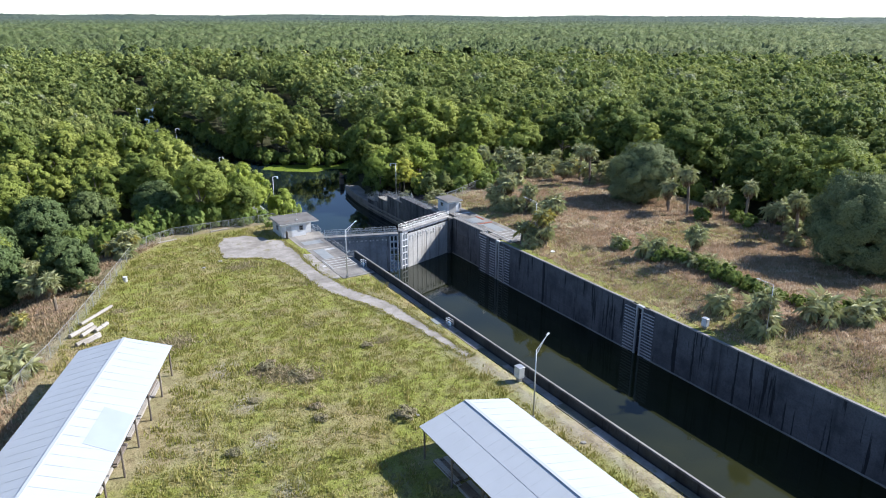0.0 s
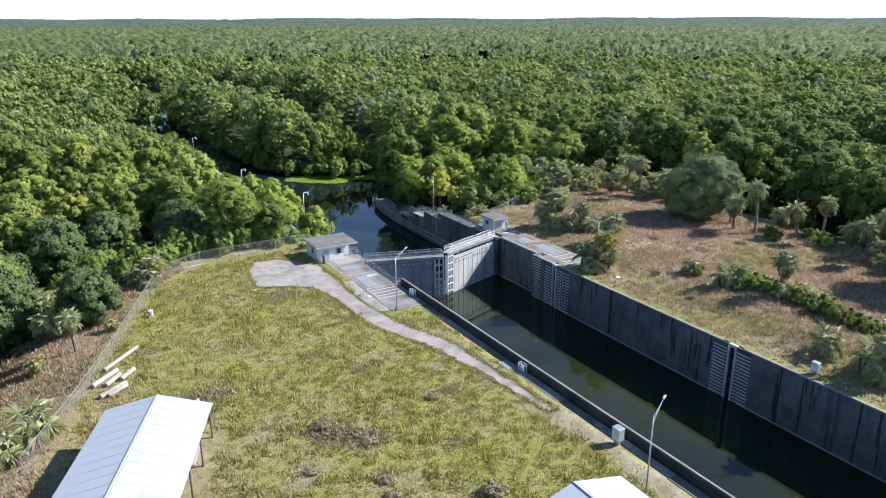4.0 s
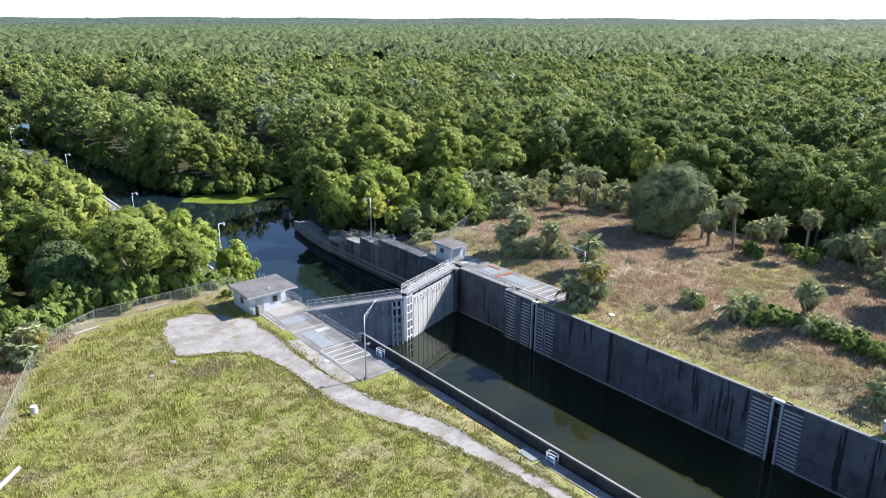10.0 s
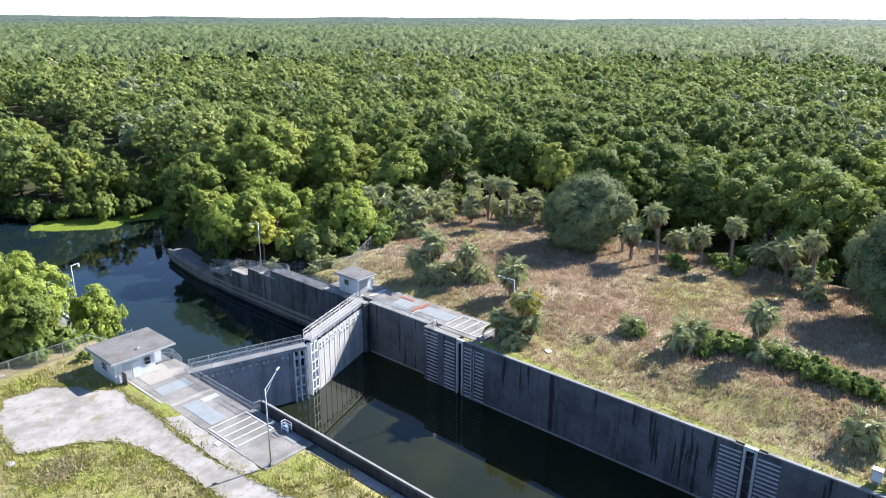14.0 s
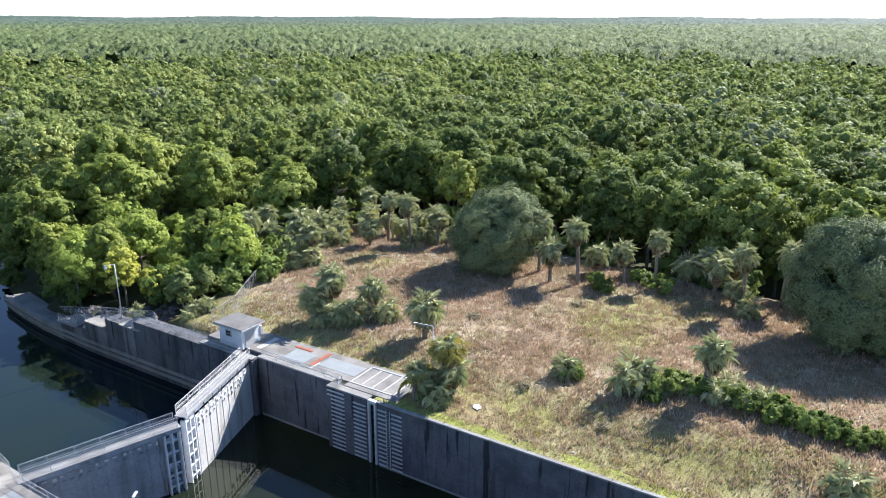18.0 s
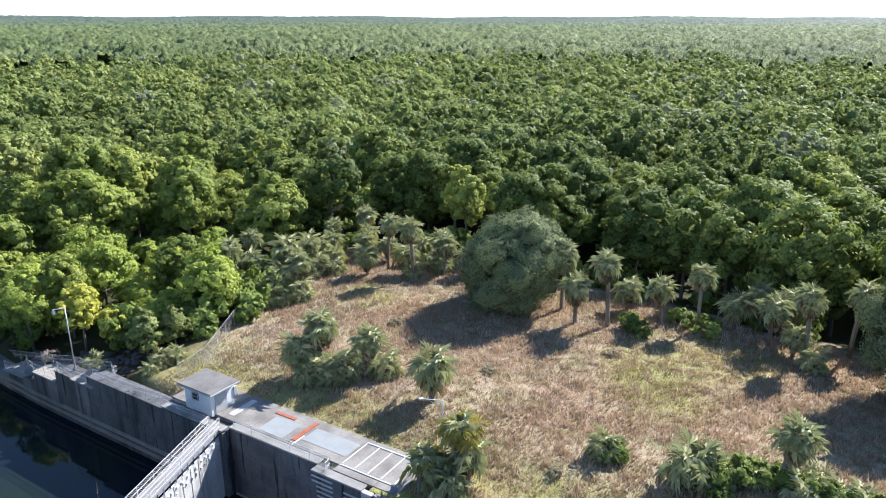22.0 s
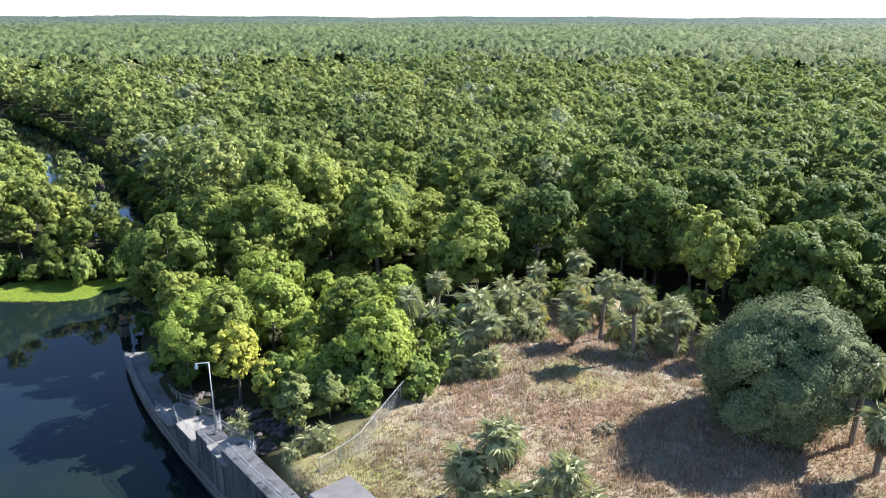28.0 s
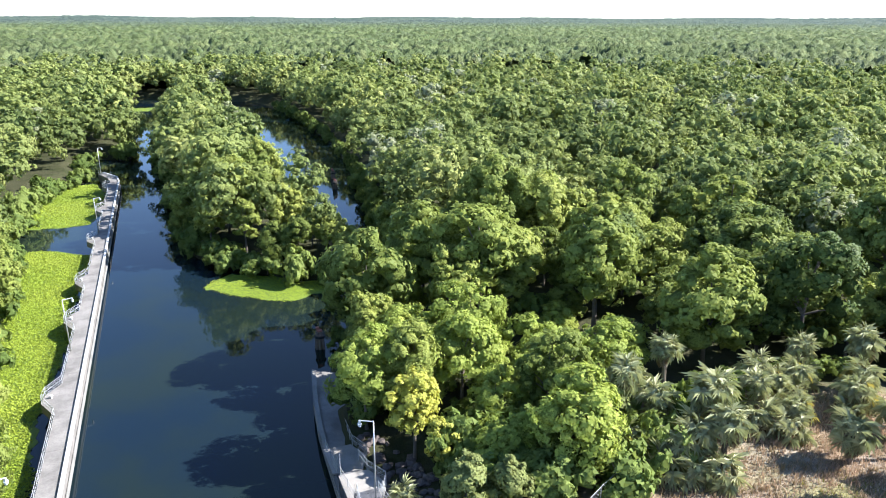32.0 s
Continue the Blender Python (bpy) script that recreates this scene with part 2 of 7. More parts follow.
M_BLACK = plain("black_rubber", (0.02, 0.02, 0.02), 0.7, 0, 0.2, 3.0)
M_BLUE = plain("faded_blue_plastic", (0.22, 0.38, 0.55), 0.5, 0, 0.2, 3.0)
M_BRICKRED = plain("faded_red_paint", (0.42, 0.16, 0.11), 0.7, 0, 0.4, 3.0)

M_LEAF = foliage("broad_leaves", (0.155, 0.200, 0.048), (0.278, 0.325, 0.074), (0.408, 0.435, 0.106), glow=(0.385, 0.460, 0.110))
# Darker greens hold the shade on the east forest's west-facing edge.
M_LEAFDEEP = foliage("shaded_green_leaves", (0.090, 0.132, 0.037), (0.166, 0.215, 0.055), (0.285, 0.330, 0.086), trans=0.28, glow=(0.367, 0.440, 0.100))
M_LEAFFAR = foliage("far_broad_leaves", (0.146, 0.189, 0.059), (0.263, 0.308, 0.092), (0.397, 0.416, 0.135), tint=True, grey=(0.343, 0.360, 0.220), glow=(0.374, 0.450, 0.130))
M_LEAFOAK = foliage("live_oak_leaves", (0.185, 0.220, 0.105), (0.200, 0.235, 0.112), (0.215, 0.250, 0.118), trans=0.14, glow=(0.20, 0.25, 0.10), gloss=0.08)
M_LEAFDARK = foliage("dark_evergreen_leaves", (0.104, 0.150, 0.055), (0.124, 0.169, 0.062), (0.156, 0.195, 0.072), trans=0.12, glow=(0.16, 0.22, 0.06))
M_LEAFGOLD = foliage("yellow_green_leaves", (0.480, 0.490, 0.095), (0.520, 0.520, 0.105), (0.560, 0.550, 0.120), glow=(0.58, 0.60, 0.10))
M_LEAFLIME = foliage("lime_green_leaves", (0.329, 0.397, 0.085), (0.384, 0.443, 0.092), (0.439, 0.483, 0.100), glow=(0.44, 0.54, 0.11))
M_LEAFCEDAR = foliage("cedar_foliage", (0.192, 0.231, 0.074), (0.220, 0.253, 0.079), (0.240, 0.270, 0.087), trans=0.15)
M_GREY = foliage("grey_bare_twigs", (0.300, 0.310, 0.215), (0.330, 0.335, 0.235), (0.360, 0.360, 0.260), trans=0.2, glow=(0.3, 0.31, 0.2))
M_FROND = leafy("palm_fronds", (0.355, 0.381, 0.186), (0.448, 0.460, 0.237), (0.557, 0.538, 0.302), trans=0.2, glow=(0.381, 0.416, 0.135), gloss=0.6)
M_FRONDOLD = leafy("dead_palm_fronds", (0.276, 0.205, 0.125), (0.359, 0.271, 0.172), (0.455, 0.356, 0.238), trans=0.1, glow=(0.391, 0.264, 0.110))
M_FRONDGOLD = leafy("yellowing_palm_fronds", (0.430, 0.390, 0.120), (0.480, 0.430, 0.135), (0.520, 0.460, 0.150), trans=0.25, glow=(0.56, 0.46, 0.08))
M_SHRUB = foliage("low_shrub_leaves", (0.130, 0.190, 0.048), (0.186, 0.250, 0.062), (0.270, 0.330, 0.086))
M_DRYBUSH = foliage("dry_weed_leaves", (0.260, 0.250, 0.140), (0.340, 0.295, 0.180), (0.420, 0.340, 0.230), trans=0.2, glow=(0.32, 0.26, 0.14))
M_RANK = leafy("rank_weed_blades", (0.280, 0.270, 0.130), (0.390, 0.330, 0.200), (0.500, 0.400, 0.270), tint=True, glow=(0.34, 0.30, 0.14))
M_TUFT = leafy("field_grass_blades", (0.225, 0.245, 0.048), (0.360, 0.335, 0.110), (0.480, 0.385, 0.210), tint=True, trans=0.25, glow=(0.40, 0.40, 0.08))
M_DRY = leafy("dry_meadow_blades", (0.270, 0.215, 0.110), (0.500, 0.350, 0.240), (0.700, 0.590, 0.460), tint=True, trans=0.25, glow=(0.50, 0.38, 0.24))
M_MAT = leafy("floating_plant_leaves", (0.260, 0.350, 0.040), (0.330, 0.420, 0.050), (0.420, 0.480, 0.070), tint=True)


def water_material():
    k = Nodes("dark_still_water")
    p = k.place((1, 1, 1))
    murk = k.noise(p, 0.05, 3)
    sep = k.n.new("ShaderNodeSeparateXYZ")
    k.link(p, sep.inputs[0])
    # The river's blue is reflected sky, put into the base colour.
    river = k.mix(k.steps(murk, 0.35, 0.65), (0.006, 0.014, 0.023), (0.011, 0.019, 0.014))
    stagnant = k.mix(k.steps(murk, 0.35, 0.65), (0.013, 0.016, 0.008), (0.026, 0.028, 0.010))
    c = k.mix(k.steps(sep.outputs[1], 110, 126), stagnant, river)
    k.bump(k.noise(k.place((1, 0.6, 1)), 0.9, 3), 0.012, 0.5)
    k.bsdf.inputs["IOR"].default_value = 1.33
    return k.done(c, 0.045, 0, 0.5)


M_WATER = water_material()


def ground_material():
    """Grass, dry meadow, bare sand and forest floor, by what grows where."""
    k = Nodes("ground_cover")
    p = k.place()
    big, mid, tuft, fine = k.noise(p, 0.06, 4), k.noise(p, 0.35, 5, 0.65), k.noise(p, 1.3, 5, 0.7), k.noise(p, 5.0, 5, 0.75)
    green = k.mix(k.steps(mid, 0.40, 0.64), (0.265, 0.285, 0.068), (0.310, 0.270, 0.135))
    green = k.mix(k.math("MULTIPLY", k.steps(big, 0.45, 0.65), 0.6), green, (0.240, 0.275, 0.052))
    green = k.mix(k.math("MULTIPLY", k.steps(tuft, 0.50, 0.66), 0.75), green, (0.155, 0.140, 0.060))
    green = k.mix(k.math("MULTIPLY", k.steps(tuft, 0.46, 0.32), 0.5), green, (0.35, 0.355, 0.105))
    straw = k.mix(k.steps(mid, 0.38, 0.62), (0.40, 0.320, 0.215), (0.26, 0.235, 0.125))
    straw = k.mix(k.math("MULTIPLY", k.steps(big, 0.46, 0.60), 0.65), straw, (0.35, 0.225, 0.155))
    straw = k.mix(k.math("MULTIPLY", k.steps(tuft, 0.50, 0.66), 0.7), straw, (0.17, 0.125, 0.07))
    straw = k.mix(k.math("MULTIPLY", k.steps(tuft, 0.44, 0.32), 0.5), straw, (0.52, 0.46, 0.36))
    sand = k.mix(k.steps(mid, 0.4, 0.65), (0.35, 0.315, 0.27), (0.24, 0.205, 0.16))
    sand = k.mix(k.math("MULTIPLY", k.steps(tuft, 0.52, 0.64), 0.6), sand, (0.17, 0.15, 0.09))
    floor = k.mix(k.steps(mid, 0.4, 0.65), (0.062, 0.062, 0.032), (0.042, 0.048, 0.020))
    c = k.mix(k.attribute("dry"), green, straw)
    c = k.mix(k.attribute("sand"), c, sand)
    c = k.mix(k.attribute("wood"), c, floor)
    c = k.mix(k.math("MULTIPLY", k.steps(fine, 0.48, 0.68), 0.5), c, k.mix(0.75, c, (0.02, 0.02, 0.008)))
    k.bump(k.math("ADD", fine, k.math("MULTIPLY", tuft, 1.5)), 0.12)
    return k.done(c, 0.95, 0, 0.1)


M_GROUND = ground_material()


# ---- building blocks ----
class Geo:
    """Collects points and faces of one mesh."""

    def __init__(self):
        self.v, self.f = [], []

    def add(self, verts, faces):
        n = len(self.v)
        self.v += [tuple(p) for p in verts]
        self.f += [tuple(i + n for i in f) for f in faces]
        return self

    def box(self, x0, y0, z0, x1, y1, z1, c=0.0):
        """A block, with its edges cut off by c."""
        if not c:
            return self.add([(x, y, z) for z in (z0, z1) for y in (y0, y1) for x in (x0, x1)],
                            [(0, 2, 3, 1), (4, 5, 7, 6), (0, 1, 5, 4), (2, 6, 7, 3), (0, 4, 6, 2), (1, 3, 7, 5)])
        bm = bmesh.new()
        bmesh.ops.create_cube(bm, size=1, matrix=Matrix.Translation(((x0 + x1) / 2, (y0 + y1) / 2, (z0 + z1) / 2)) @ Matrix.Diagonal((x1 - x0, y1 - y0, z1 - z0, 1)))
        bmesh.ops.bevel(bm, geom=bm.edges[:], offset=c, segments=1, affect="EDGES")
        bm.verts.index_update()
        self.add([v.co for v in bm.verts], [[v.index for v in f.verts] for f in bm.faces])
        bm.free()
        return self

    def beam(self, a, b, r, r2=None, n=6):
        """A round bar from a to b."""
        a, b = Vector(a), Vector(b)
        q = (b - a).to_track_quat("Z", "Y")
        r2 = r if r2 is None else r2
        ring = [(math.cos(2 * math.pi * i / n), math.sin(2 * math.pi * i / n)) for i in range(n)]
        pts = [a + q @ Vector((x * r, y * r, 0)) for x, y in ring] + [b + q @ Vector((x * r2, y * r2, 0)) for x, y in ring]
        fs = [(i, (i + 1) % n, n + (i + 1) % n, n + i) for i in range(n)]
        return self.add(pts, fs + [tuple(range(n - 1, -1, -1)), tuple(range(n, 2 * n))])

    def bar(self, a, b, w, h):
        """A square bar from a to b, w wide and h high."""
        a, b = Vector(a), Vector(b)
        d = (b - a).normalized()
        side = d.cross(Vector((0, 0, 1)))
        side = side.normalized() if side.length > 1e-3 else Vector((1, 0, 0))
        up = side.cross(d)
        c = [side * (sx * w / 2) + up * (sz * h / 2) for sx, sz in ((-1, -1), (1, -1), (1, 1), (-1, 1))]
        return self.add([a + o for o in c] + [b + o for o in c], [(3, 2, 1, 0), (4, 5, 6, 7), (0, 1, 5, 4), (1, 2, 6, 5), (2, 3, 7, 6), (3, 0, 4, 7)])

    def prism(self, poly, z0, z1):
        n = len(poly)
        if sum(poly[i][0] * poly[(i + 1) % n][1] - poly[(i + 1) % n][0] * poly[i][1] for i in range(n)) < 0:
            poly = poly[::-1]
        return self.add([(x, y, z0) for x, y in poly] + [(x, y, z1) for x, y in poly],
                        [tuple(range(n - 1, -1, -1)), tuple(range(n, 2 * n))] + [(i, (i + 1) % n, n + (i + 1) % n, n + i) for i in range(n)])

    def mesh(self, name, mat, smooth=False):
        me = bpy.data.meshes.new(name)
        me.from_pydata(self.v, [], self.f)
        me.materials.append(mat)
        if smooth:
            me.shade_smooth()
        return me


def part(name, geo, mat, parent=None, label="", smooth=False):
    """One mesh object, under a thing or a part where a parent is given."""
    ob = new(name, geo.mesh(name, mat, smooth) if isinstance(geo, Geo) else geo)
    if parent:
        ob.parent = parent
    if label:
        tagged(ob, label)
    return ob


def thing(name, label, category, group="", at=None, kind=""):
    ob = tagged(new(name), label, category, group, kind)
    if at is not None:
        ob.matrix_basis = at if isinstance(at, Matrix) else Matrix.Translation(at)
    return ob


def tri_mesh(name, pts, mat, tint=None):
    """A mesh of loose triangles from an array (n, 3, 3); tint: a value for each."""
    n = len(pts)
    me = bpy.data.meshes.new(name)
    me.vertices.add(3 * n)
    me.vertices.foreach_set("co", np.ascontiguousarray(pts, np.float32).ravel())
    me.loops.add(3 * n)
    me.loops.foreach_set("vertex_index", np.arange(3 * n, dtype=np.int32))
    me.polygons.add(n)
    me.polygons.foreach_set("loop_start", np.arange(0, 3 * n, 3, dtype=np.int32))
    me.update(calc_edges=True)
    if tint is not None:
        me.attributes.new("tint", "FLOAT", "POINT").data.foreach_set("value", np.repeat(tint, 3).astype(np.float32))
    me.materials.append(mat)
    return me


def smooth01(x, a, b):
    t = np.clip((x - a) / (b - a), 0, 1)
    return t * t * (3 - 2 * t)


def outline_distance(x, y, poly):
    """The distance from an outline, below zero inside it."""
    x, y = np.asarray(x, float), np.asarray(y, float)
    best, inside = np.full(x.shape, 1e9), np.zeros(x.shape, bool)
    for (ax, ay), (bx, by) in zip(poly, poly[1:] + poly[:1]):
        ex, ey = bx - ax, by - ay
        k = np.clip(((x - ax) * ex + (y - ay) * ey) / (ex * ex + ey * ey), 0, 1)
        best = np.minimum(best, np.hypot(x - ax - k * ex, y - ay - k * ey))
        if ay != by:
            inside ^= ((ay > y) != (by > y)) & (x < ex * (y - ay) / ey + ax)
    return np.where(inside, -best, best)

# ---- the lie of the land ----
YARD = [(-61, -300), (-61, 78), (-58, 92), (-46.5, 121), (-37, 130), (-13, 131), (-13, -300)]
MEADOW = [(13.0, -300.0), (13.0, 126.0), (18.0, 129.0), (28.5, 131.3), (43.2, 135.3), (55.1, 138.8), (68.5, 137.9), (64.2, 109.4), (64.2, 90.6), (60.3, 69.9), (55.1, 52.9), (56.8, 22.9), (66.0, -300.0)]
RIVER = [(-13.9, 118), (13.9, 118), (14.0, 150), (14.3, 156), (15.2, 162), (16.2, 169), (17.8, 177), (20, 184), (25, 192), (33, 203), (38, 215), (43, 236), (48, 262), (53, 300),
         (59, 350), (60, 420), (57, 480), (50, 508), (38, 514), (6, 543), (-14, 541), (-19, 508), (-16, 470), (-13, 429), (-10.5, 372), (-8.5, 346), (-20, 352), (-23, 336), (-19.5, 318), (-27, 303),
         (-30, 279), (-30, 256), (-27, 234), (-25, 212), (-23.5, 190), (-21.5, 172), (-18, 158), (-15.2, 148), (-14.2, 136)]
ISLAND = [(4, 236), (7, 229), (14, 222), (21, 214), (29, 212.5), (34, 218), (33.5, 232), (28.5, 246), (27, 262), (26, 300), (26, 350), (25, 390), (24, 430), (23, 470), (19, 480), (12, 455),
          (5.5, 420), (2, 389), (0.5, 362), (0, 330), (2.5, 280)]



def river_distance(x, y):
    return np.maximum(outline_distance(x, y, RIVER), -outline_distance(x, y, ISLAND))


def wobble(x, y, s=1.0):
    """Gentle unevenness of the ground, about 1 high."""
    return (np.sin(x * 0.31 * s + 1.3 * np.sin(y * 0.23 * s)) + np.sin(y * 0.37 * s + 1.7 * np.sin(x * 0.19 * s + 2)) + np.sin((x + y) * 0.17 * s + 4)) / 3


def ground_height(x, y):
    x, y = np.asarray(x, float), np.asarray(y, float)
    swamp = -5.6 + 0.5 * wobble(x, y, 0.6)
    dl, dr = outline_distance(x, y, YARD), outline_distance(x, y, MEADOW)
    yard = -0.02 + 0.07 * wobble(x, y) * smooth01(-dl, 0, 6) - 5.6 * smooth01(dl, 0, 26)
    bank_ = 1.0 * smooth01(y, 84, 72) * smooth01(x, 16, 22) * smooth01(x, 44, 32)  # the low bank that the shrubs grow on
    field = np.interp(x, [13, 16, 20, 23, 30, 50, 62, 75], [-0.08, -0.08, -0.05, 0.3, 0.45, 0.5, 0.2, -0.9]) + bank_ + 0.16 * wobble(x, y) * smooth01(x, 20, 32) - 4.2 * smooth01(dr, 0, 24)
    z = np.maximum(np.maximum(yard, field), swamp)
    d = river_distance(x, y)
    bank = np.where((x > 0) & (y < 166) | (x < 0) & (y < 134), 4.0, 0.55)
    z = np.minimum(z, WATER + bank * d)
    z = np.maximum(z, WATER - 3.5)
    return np.where((np.abs(x) < 13.95) & (y < 131), -11.0, z)

# ---- ground and water ----
def spread(*runs):
    """Grid lines from runs of (start, end, step)."""
    out = []
    for a, b, s in runs:
        out += list(np.arange(a, b, s))
    return np.array(out)


xs = np.concatenate([spread((-5200, -400, 400), (-400, -120, 20), (-120, -68, 3), (-68, -14.5, 1.25)), [-14.35, -13.9, -13.3, -11.5],
                     spread((-10, 11, 2.5)), [11.5, 13.3, 13.9, 14.35], spread((15, 76, 1.25), (76, 130, 3), (130, 400, 20), (400, 5201, 400))])
ys = np.concatenate([spread((-5200, -400, 400), (-400, -60, 20), (-60, 20, 4), (20, 150, 1.25), (150, 330, 2.5), (330, 560, 10), (560, 1200, 80), (1200, 5401, 400))])
gx, gy = np.meshgrid(xs, ys)
gz = ground_height(gx, gy)
nx, ny = len(xs), len(ys)
idx = np.arange(nx * ny).reshape(ny, nx)
quads = np.stack([idx[:-1, :-1], idx[:-1, 1:], idx[1:, 1:], idx[1:, :-1]], -1).reshape(-1, 4)
me = bpy.data.meshes.new("ground")
me.from_pydata(np.stack([gx, gy, gz], -1).reshape(-1, 3).tolist(), [], quads.tolist())
me.materials.append(M_GROUND)
me.shade_smooth()
d_yard, d_mead = outline_distance(gx, gy, YARD), outline_distance(gx, gy, MEADOW)
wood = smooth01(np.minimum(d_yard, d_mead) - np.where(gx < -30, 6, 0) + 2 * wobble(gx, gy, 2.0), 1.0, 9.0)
def dryness_at(x, y):
    """How far the meadow has dried: green along the lock and in a few hollows."""
    damp = smooth01(np.hypot((x - 47.9) / 6, (y - 125.4) / 4.5), 1.3, 0.6) + smooth01(np.hypot((x - 45.0) / 9, (y - 86.0) / 7) + 0.3 * wobble(x, y), 1.3, 0.5) + 0.8 * smooth01(np.hypot((x - 52.7) / 7, (y - 78.7) / 6), 1.3, 0.5)
    near_ = 0.38 + 0.3 * smooth01(wobble(x, y, 1.7), -0.3, 0.5)
    return np.maximum(near_ * (x > 0), smooth01(x - 4 * smooth01(y, 100, 115) + 3 * wobble(x, y, 0.8), 15, 26)) * (1 - 0.6 * np.clip(damp, 0, 1))


dry = dryness_at(gx, gy)
dry = np.maximum(dry, (gx < 0) * 0.55 * smooth01(wobble(gx, gy, 0.9) + 0.6 * wobble(gx, gy, 2.3), 0.15, 0.9))
dry = np.maximum(dry, 0.75 * smooth01(outline_distance(gx, gy, [(-62, 60), (-47, 60), (-47, 80), (-58, 97), (-61, 84)]), 3, 0))
dry = np.maximum(dry, smooth01(d_yard, -2.5, 3) * (gx < 0))
# bare strips: the worn track along the left wall, the edge of the paved pad, sandy patches under the far palms
TRACK = [(-18.9, 87), (-17.2, 79), (-16.6, 71), (-15.6, 62), (-15.3, 52), (-15.2, 42), (-14.8, 25), (-14.8, -40)]


def line_distance(x, y, line):
    best = np.full(np.shape(x), 1e9)
    for (ax, ay), (bx, by) in zip(line, line[1:]):
        ex, ey = bx - ax, by - ay
        k = np.clip(((x - ax) * ex + (y - ay) * ey) / (ex * ex + ey * ey), 0, 1)
        best = np.minimum(best, np.hypot(x - ax - k * ex, y - ay - k * ey))
    return best


sand = smooth01(line_distance(gx, gy, TRACK) + 0.7 * wobble(gx, gy, 2.5), 1.9, 0.6) * 0.75
for px_, py_, r, s in ((30.8, 130.0, 3.5, 0.8), (56.0, 124.0, 4.0, 0.8), (56.5, 129.5, 3.0, 0.8), (52.6, 124.8, 5, 0.7), (58.6, 117.8, 6, 0.6), (39.6, 130.7, 4, 0.6), (55.1, 95.4, 4, 0.6), (28.5, 108.9, 4, 0.5), (48.5, 132.9, 5, 0.5), (-42.0, 74.0, 2.5, 0.6),
                       (-41.5, 66.0, 2.2, 0.7), (-42.2, 58.0, 2.0, 0.7), (-42.5, 50.0, 2.5, 0.7), (-29.0, 124.0, 3, 0.5), (-33.0, 118.0, 2.2, 0.6), (31.2, 114.6, 3.5, 0.5), (64.2, 83.1, 4, 0.6), (25.8, 125.6, 3.2, 0.7), (24.4, 122.3, 2.6, 0.6), (23.0, 129.3, 2.0, 0.6), (43.2, 123.8, 3.0, 0.4), (35.9, 106.7, 2.6, 0.4)):
    sand = np.maximum(sand, s * smooth01(np.hypot(gx - px_, gy - py_) + 1.2 * wobble(gx, gy, 2.2), r, 0.4 * r))
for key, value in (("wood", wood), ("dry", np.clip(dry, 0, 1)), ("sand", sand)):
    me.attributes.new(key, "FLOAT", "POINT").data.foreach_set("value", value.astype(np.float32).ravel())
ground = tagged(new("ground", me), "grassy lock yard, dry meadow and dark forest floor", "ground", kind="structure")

water = Geo().add([(-600, -400, WATER), (900, -400, WATER), (900, 900, WATER), (-600, 900, WATER)], [(0, 1, 2, 3)])
tagged(part("water", water, M_WATER), "dark still water of the lock and river", "water", kind="structure")


def ragged(poly, step=0.9, amp=0.28, seed=3):
    """An outline with a broken, worn edge."""
    rnd, out = random.Random(seed), []
    for (ax, ay), (bx, by) in zip(poly, poly[1:] + poly[:1]):
        n = max(1, int(math.hypot(bx - ax, by - ay) / step))
        for i in range(n):
            k = i / n
            out.append((ax + (bx - ax) * k + rnd.uniform(-amp, amp), ay + (by - ay) * k + rnd.uniform(-amp, amp)))
    return out


# ---- lock walls ----
def wall_run(name, label, blocks, mat):
    """A wall of cast blocks, each a piece of its own with open joints between."""
    root = thing(name, label, "wall", kind="structure")
    for x0, x1, y0, y1, z0, z1 in blocks:
        part("wall_block", Geo().box(x0, y0 + 0.012, z0, x1, y1 - 0.012, z1, 0.03), mat, root)
    return root


def lifts(x0, x1, y0, y1, z0, z1, step=12.0, rise=2.45, inset=0.0):
    """Blocks of a wall between joints, each cast in lifts of one height that sit a little uneven."""
    out, n = [], max(1, round((y1 - y0) / step))
    rows = max(1, round((z1 - z0) / rise))
    for i in range(n):
        for j in range(rows):
            o = 0.012 * ((i * 7 + j * 3) % 3) + inset
            a, b = (x0 + o, x1) if x0 > 0 else (x0, x1 - o)
            out.append((a, b, y0 + (y1 - y0) * i / n, y0 + (y1 - y0) * (i + 1) / n, z0 + (z1 - z0) * j / rows + (0.012 if j else 0), z0 + (z1 - z0) * (j + 1) / rows))
    return out


wall_run("wall_east", "dark weathered concrete lock chamber wall streaked with damp",
         lifts(HALF, 14.4, -60, 63.85, -11, -0.12) + lifts(HALF, 14.4, 66.5, 99.4, -11, -0.12) + lifts(HALF, 14.4, 100.5, 106.0, -11, -0.12)
         + lifts(13.75, 15.0, 106.0, 117.2, -11, -0.12) + lifts(HALF + 0.1, 15.0, 117.2, 138.8, -11, -0.3), M_WALL)
wall_run("wall_west", "dark weathered concrete lock chamber wall",
         lifts(-14.4, -HALF, -60, 104.4, -11, -0.12) + lifts(-15.0, -13.75, 104.4, 117.2, -11, -0.12) + lifts(-15.0, -HALF - 0.1, 117.2, 132.0, -11, -0.3), M_WALL)

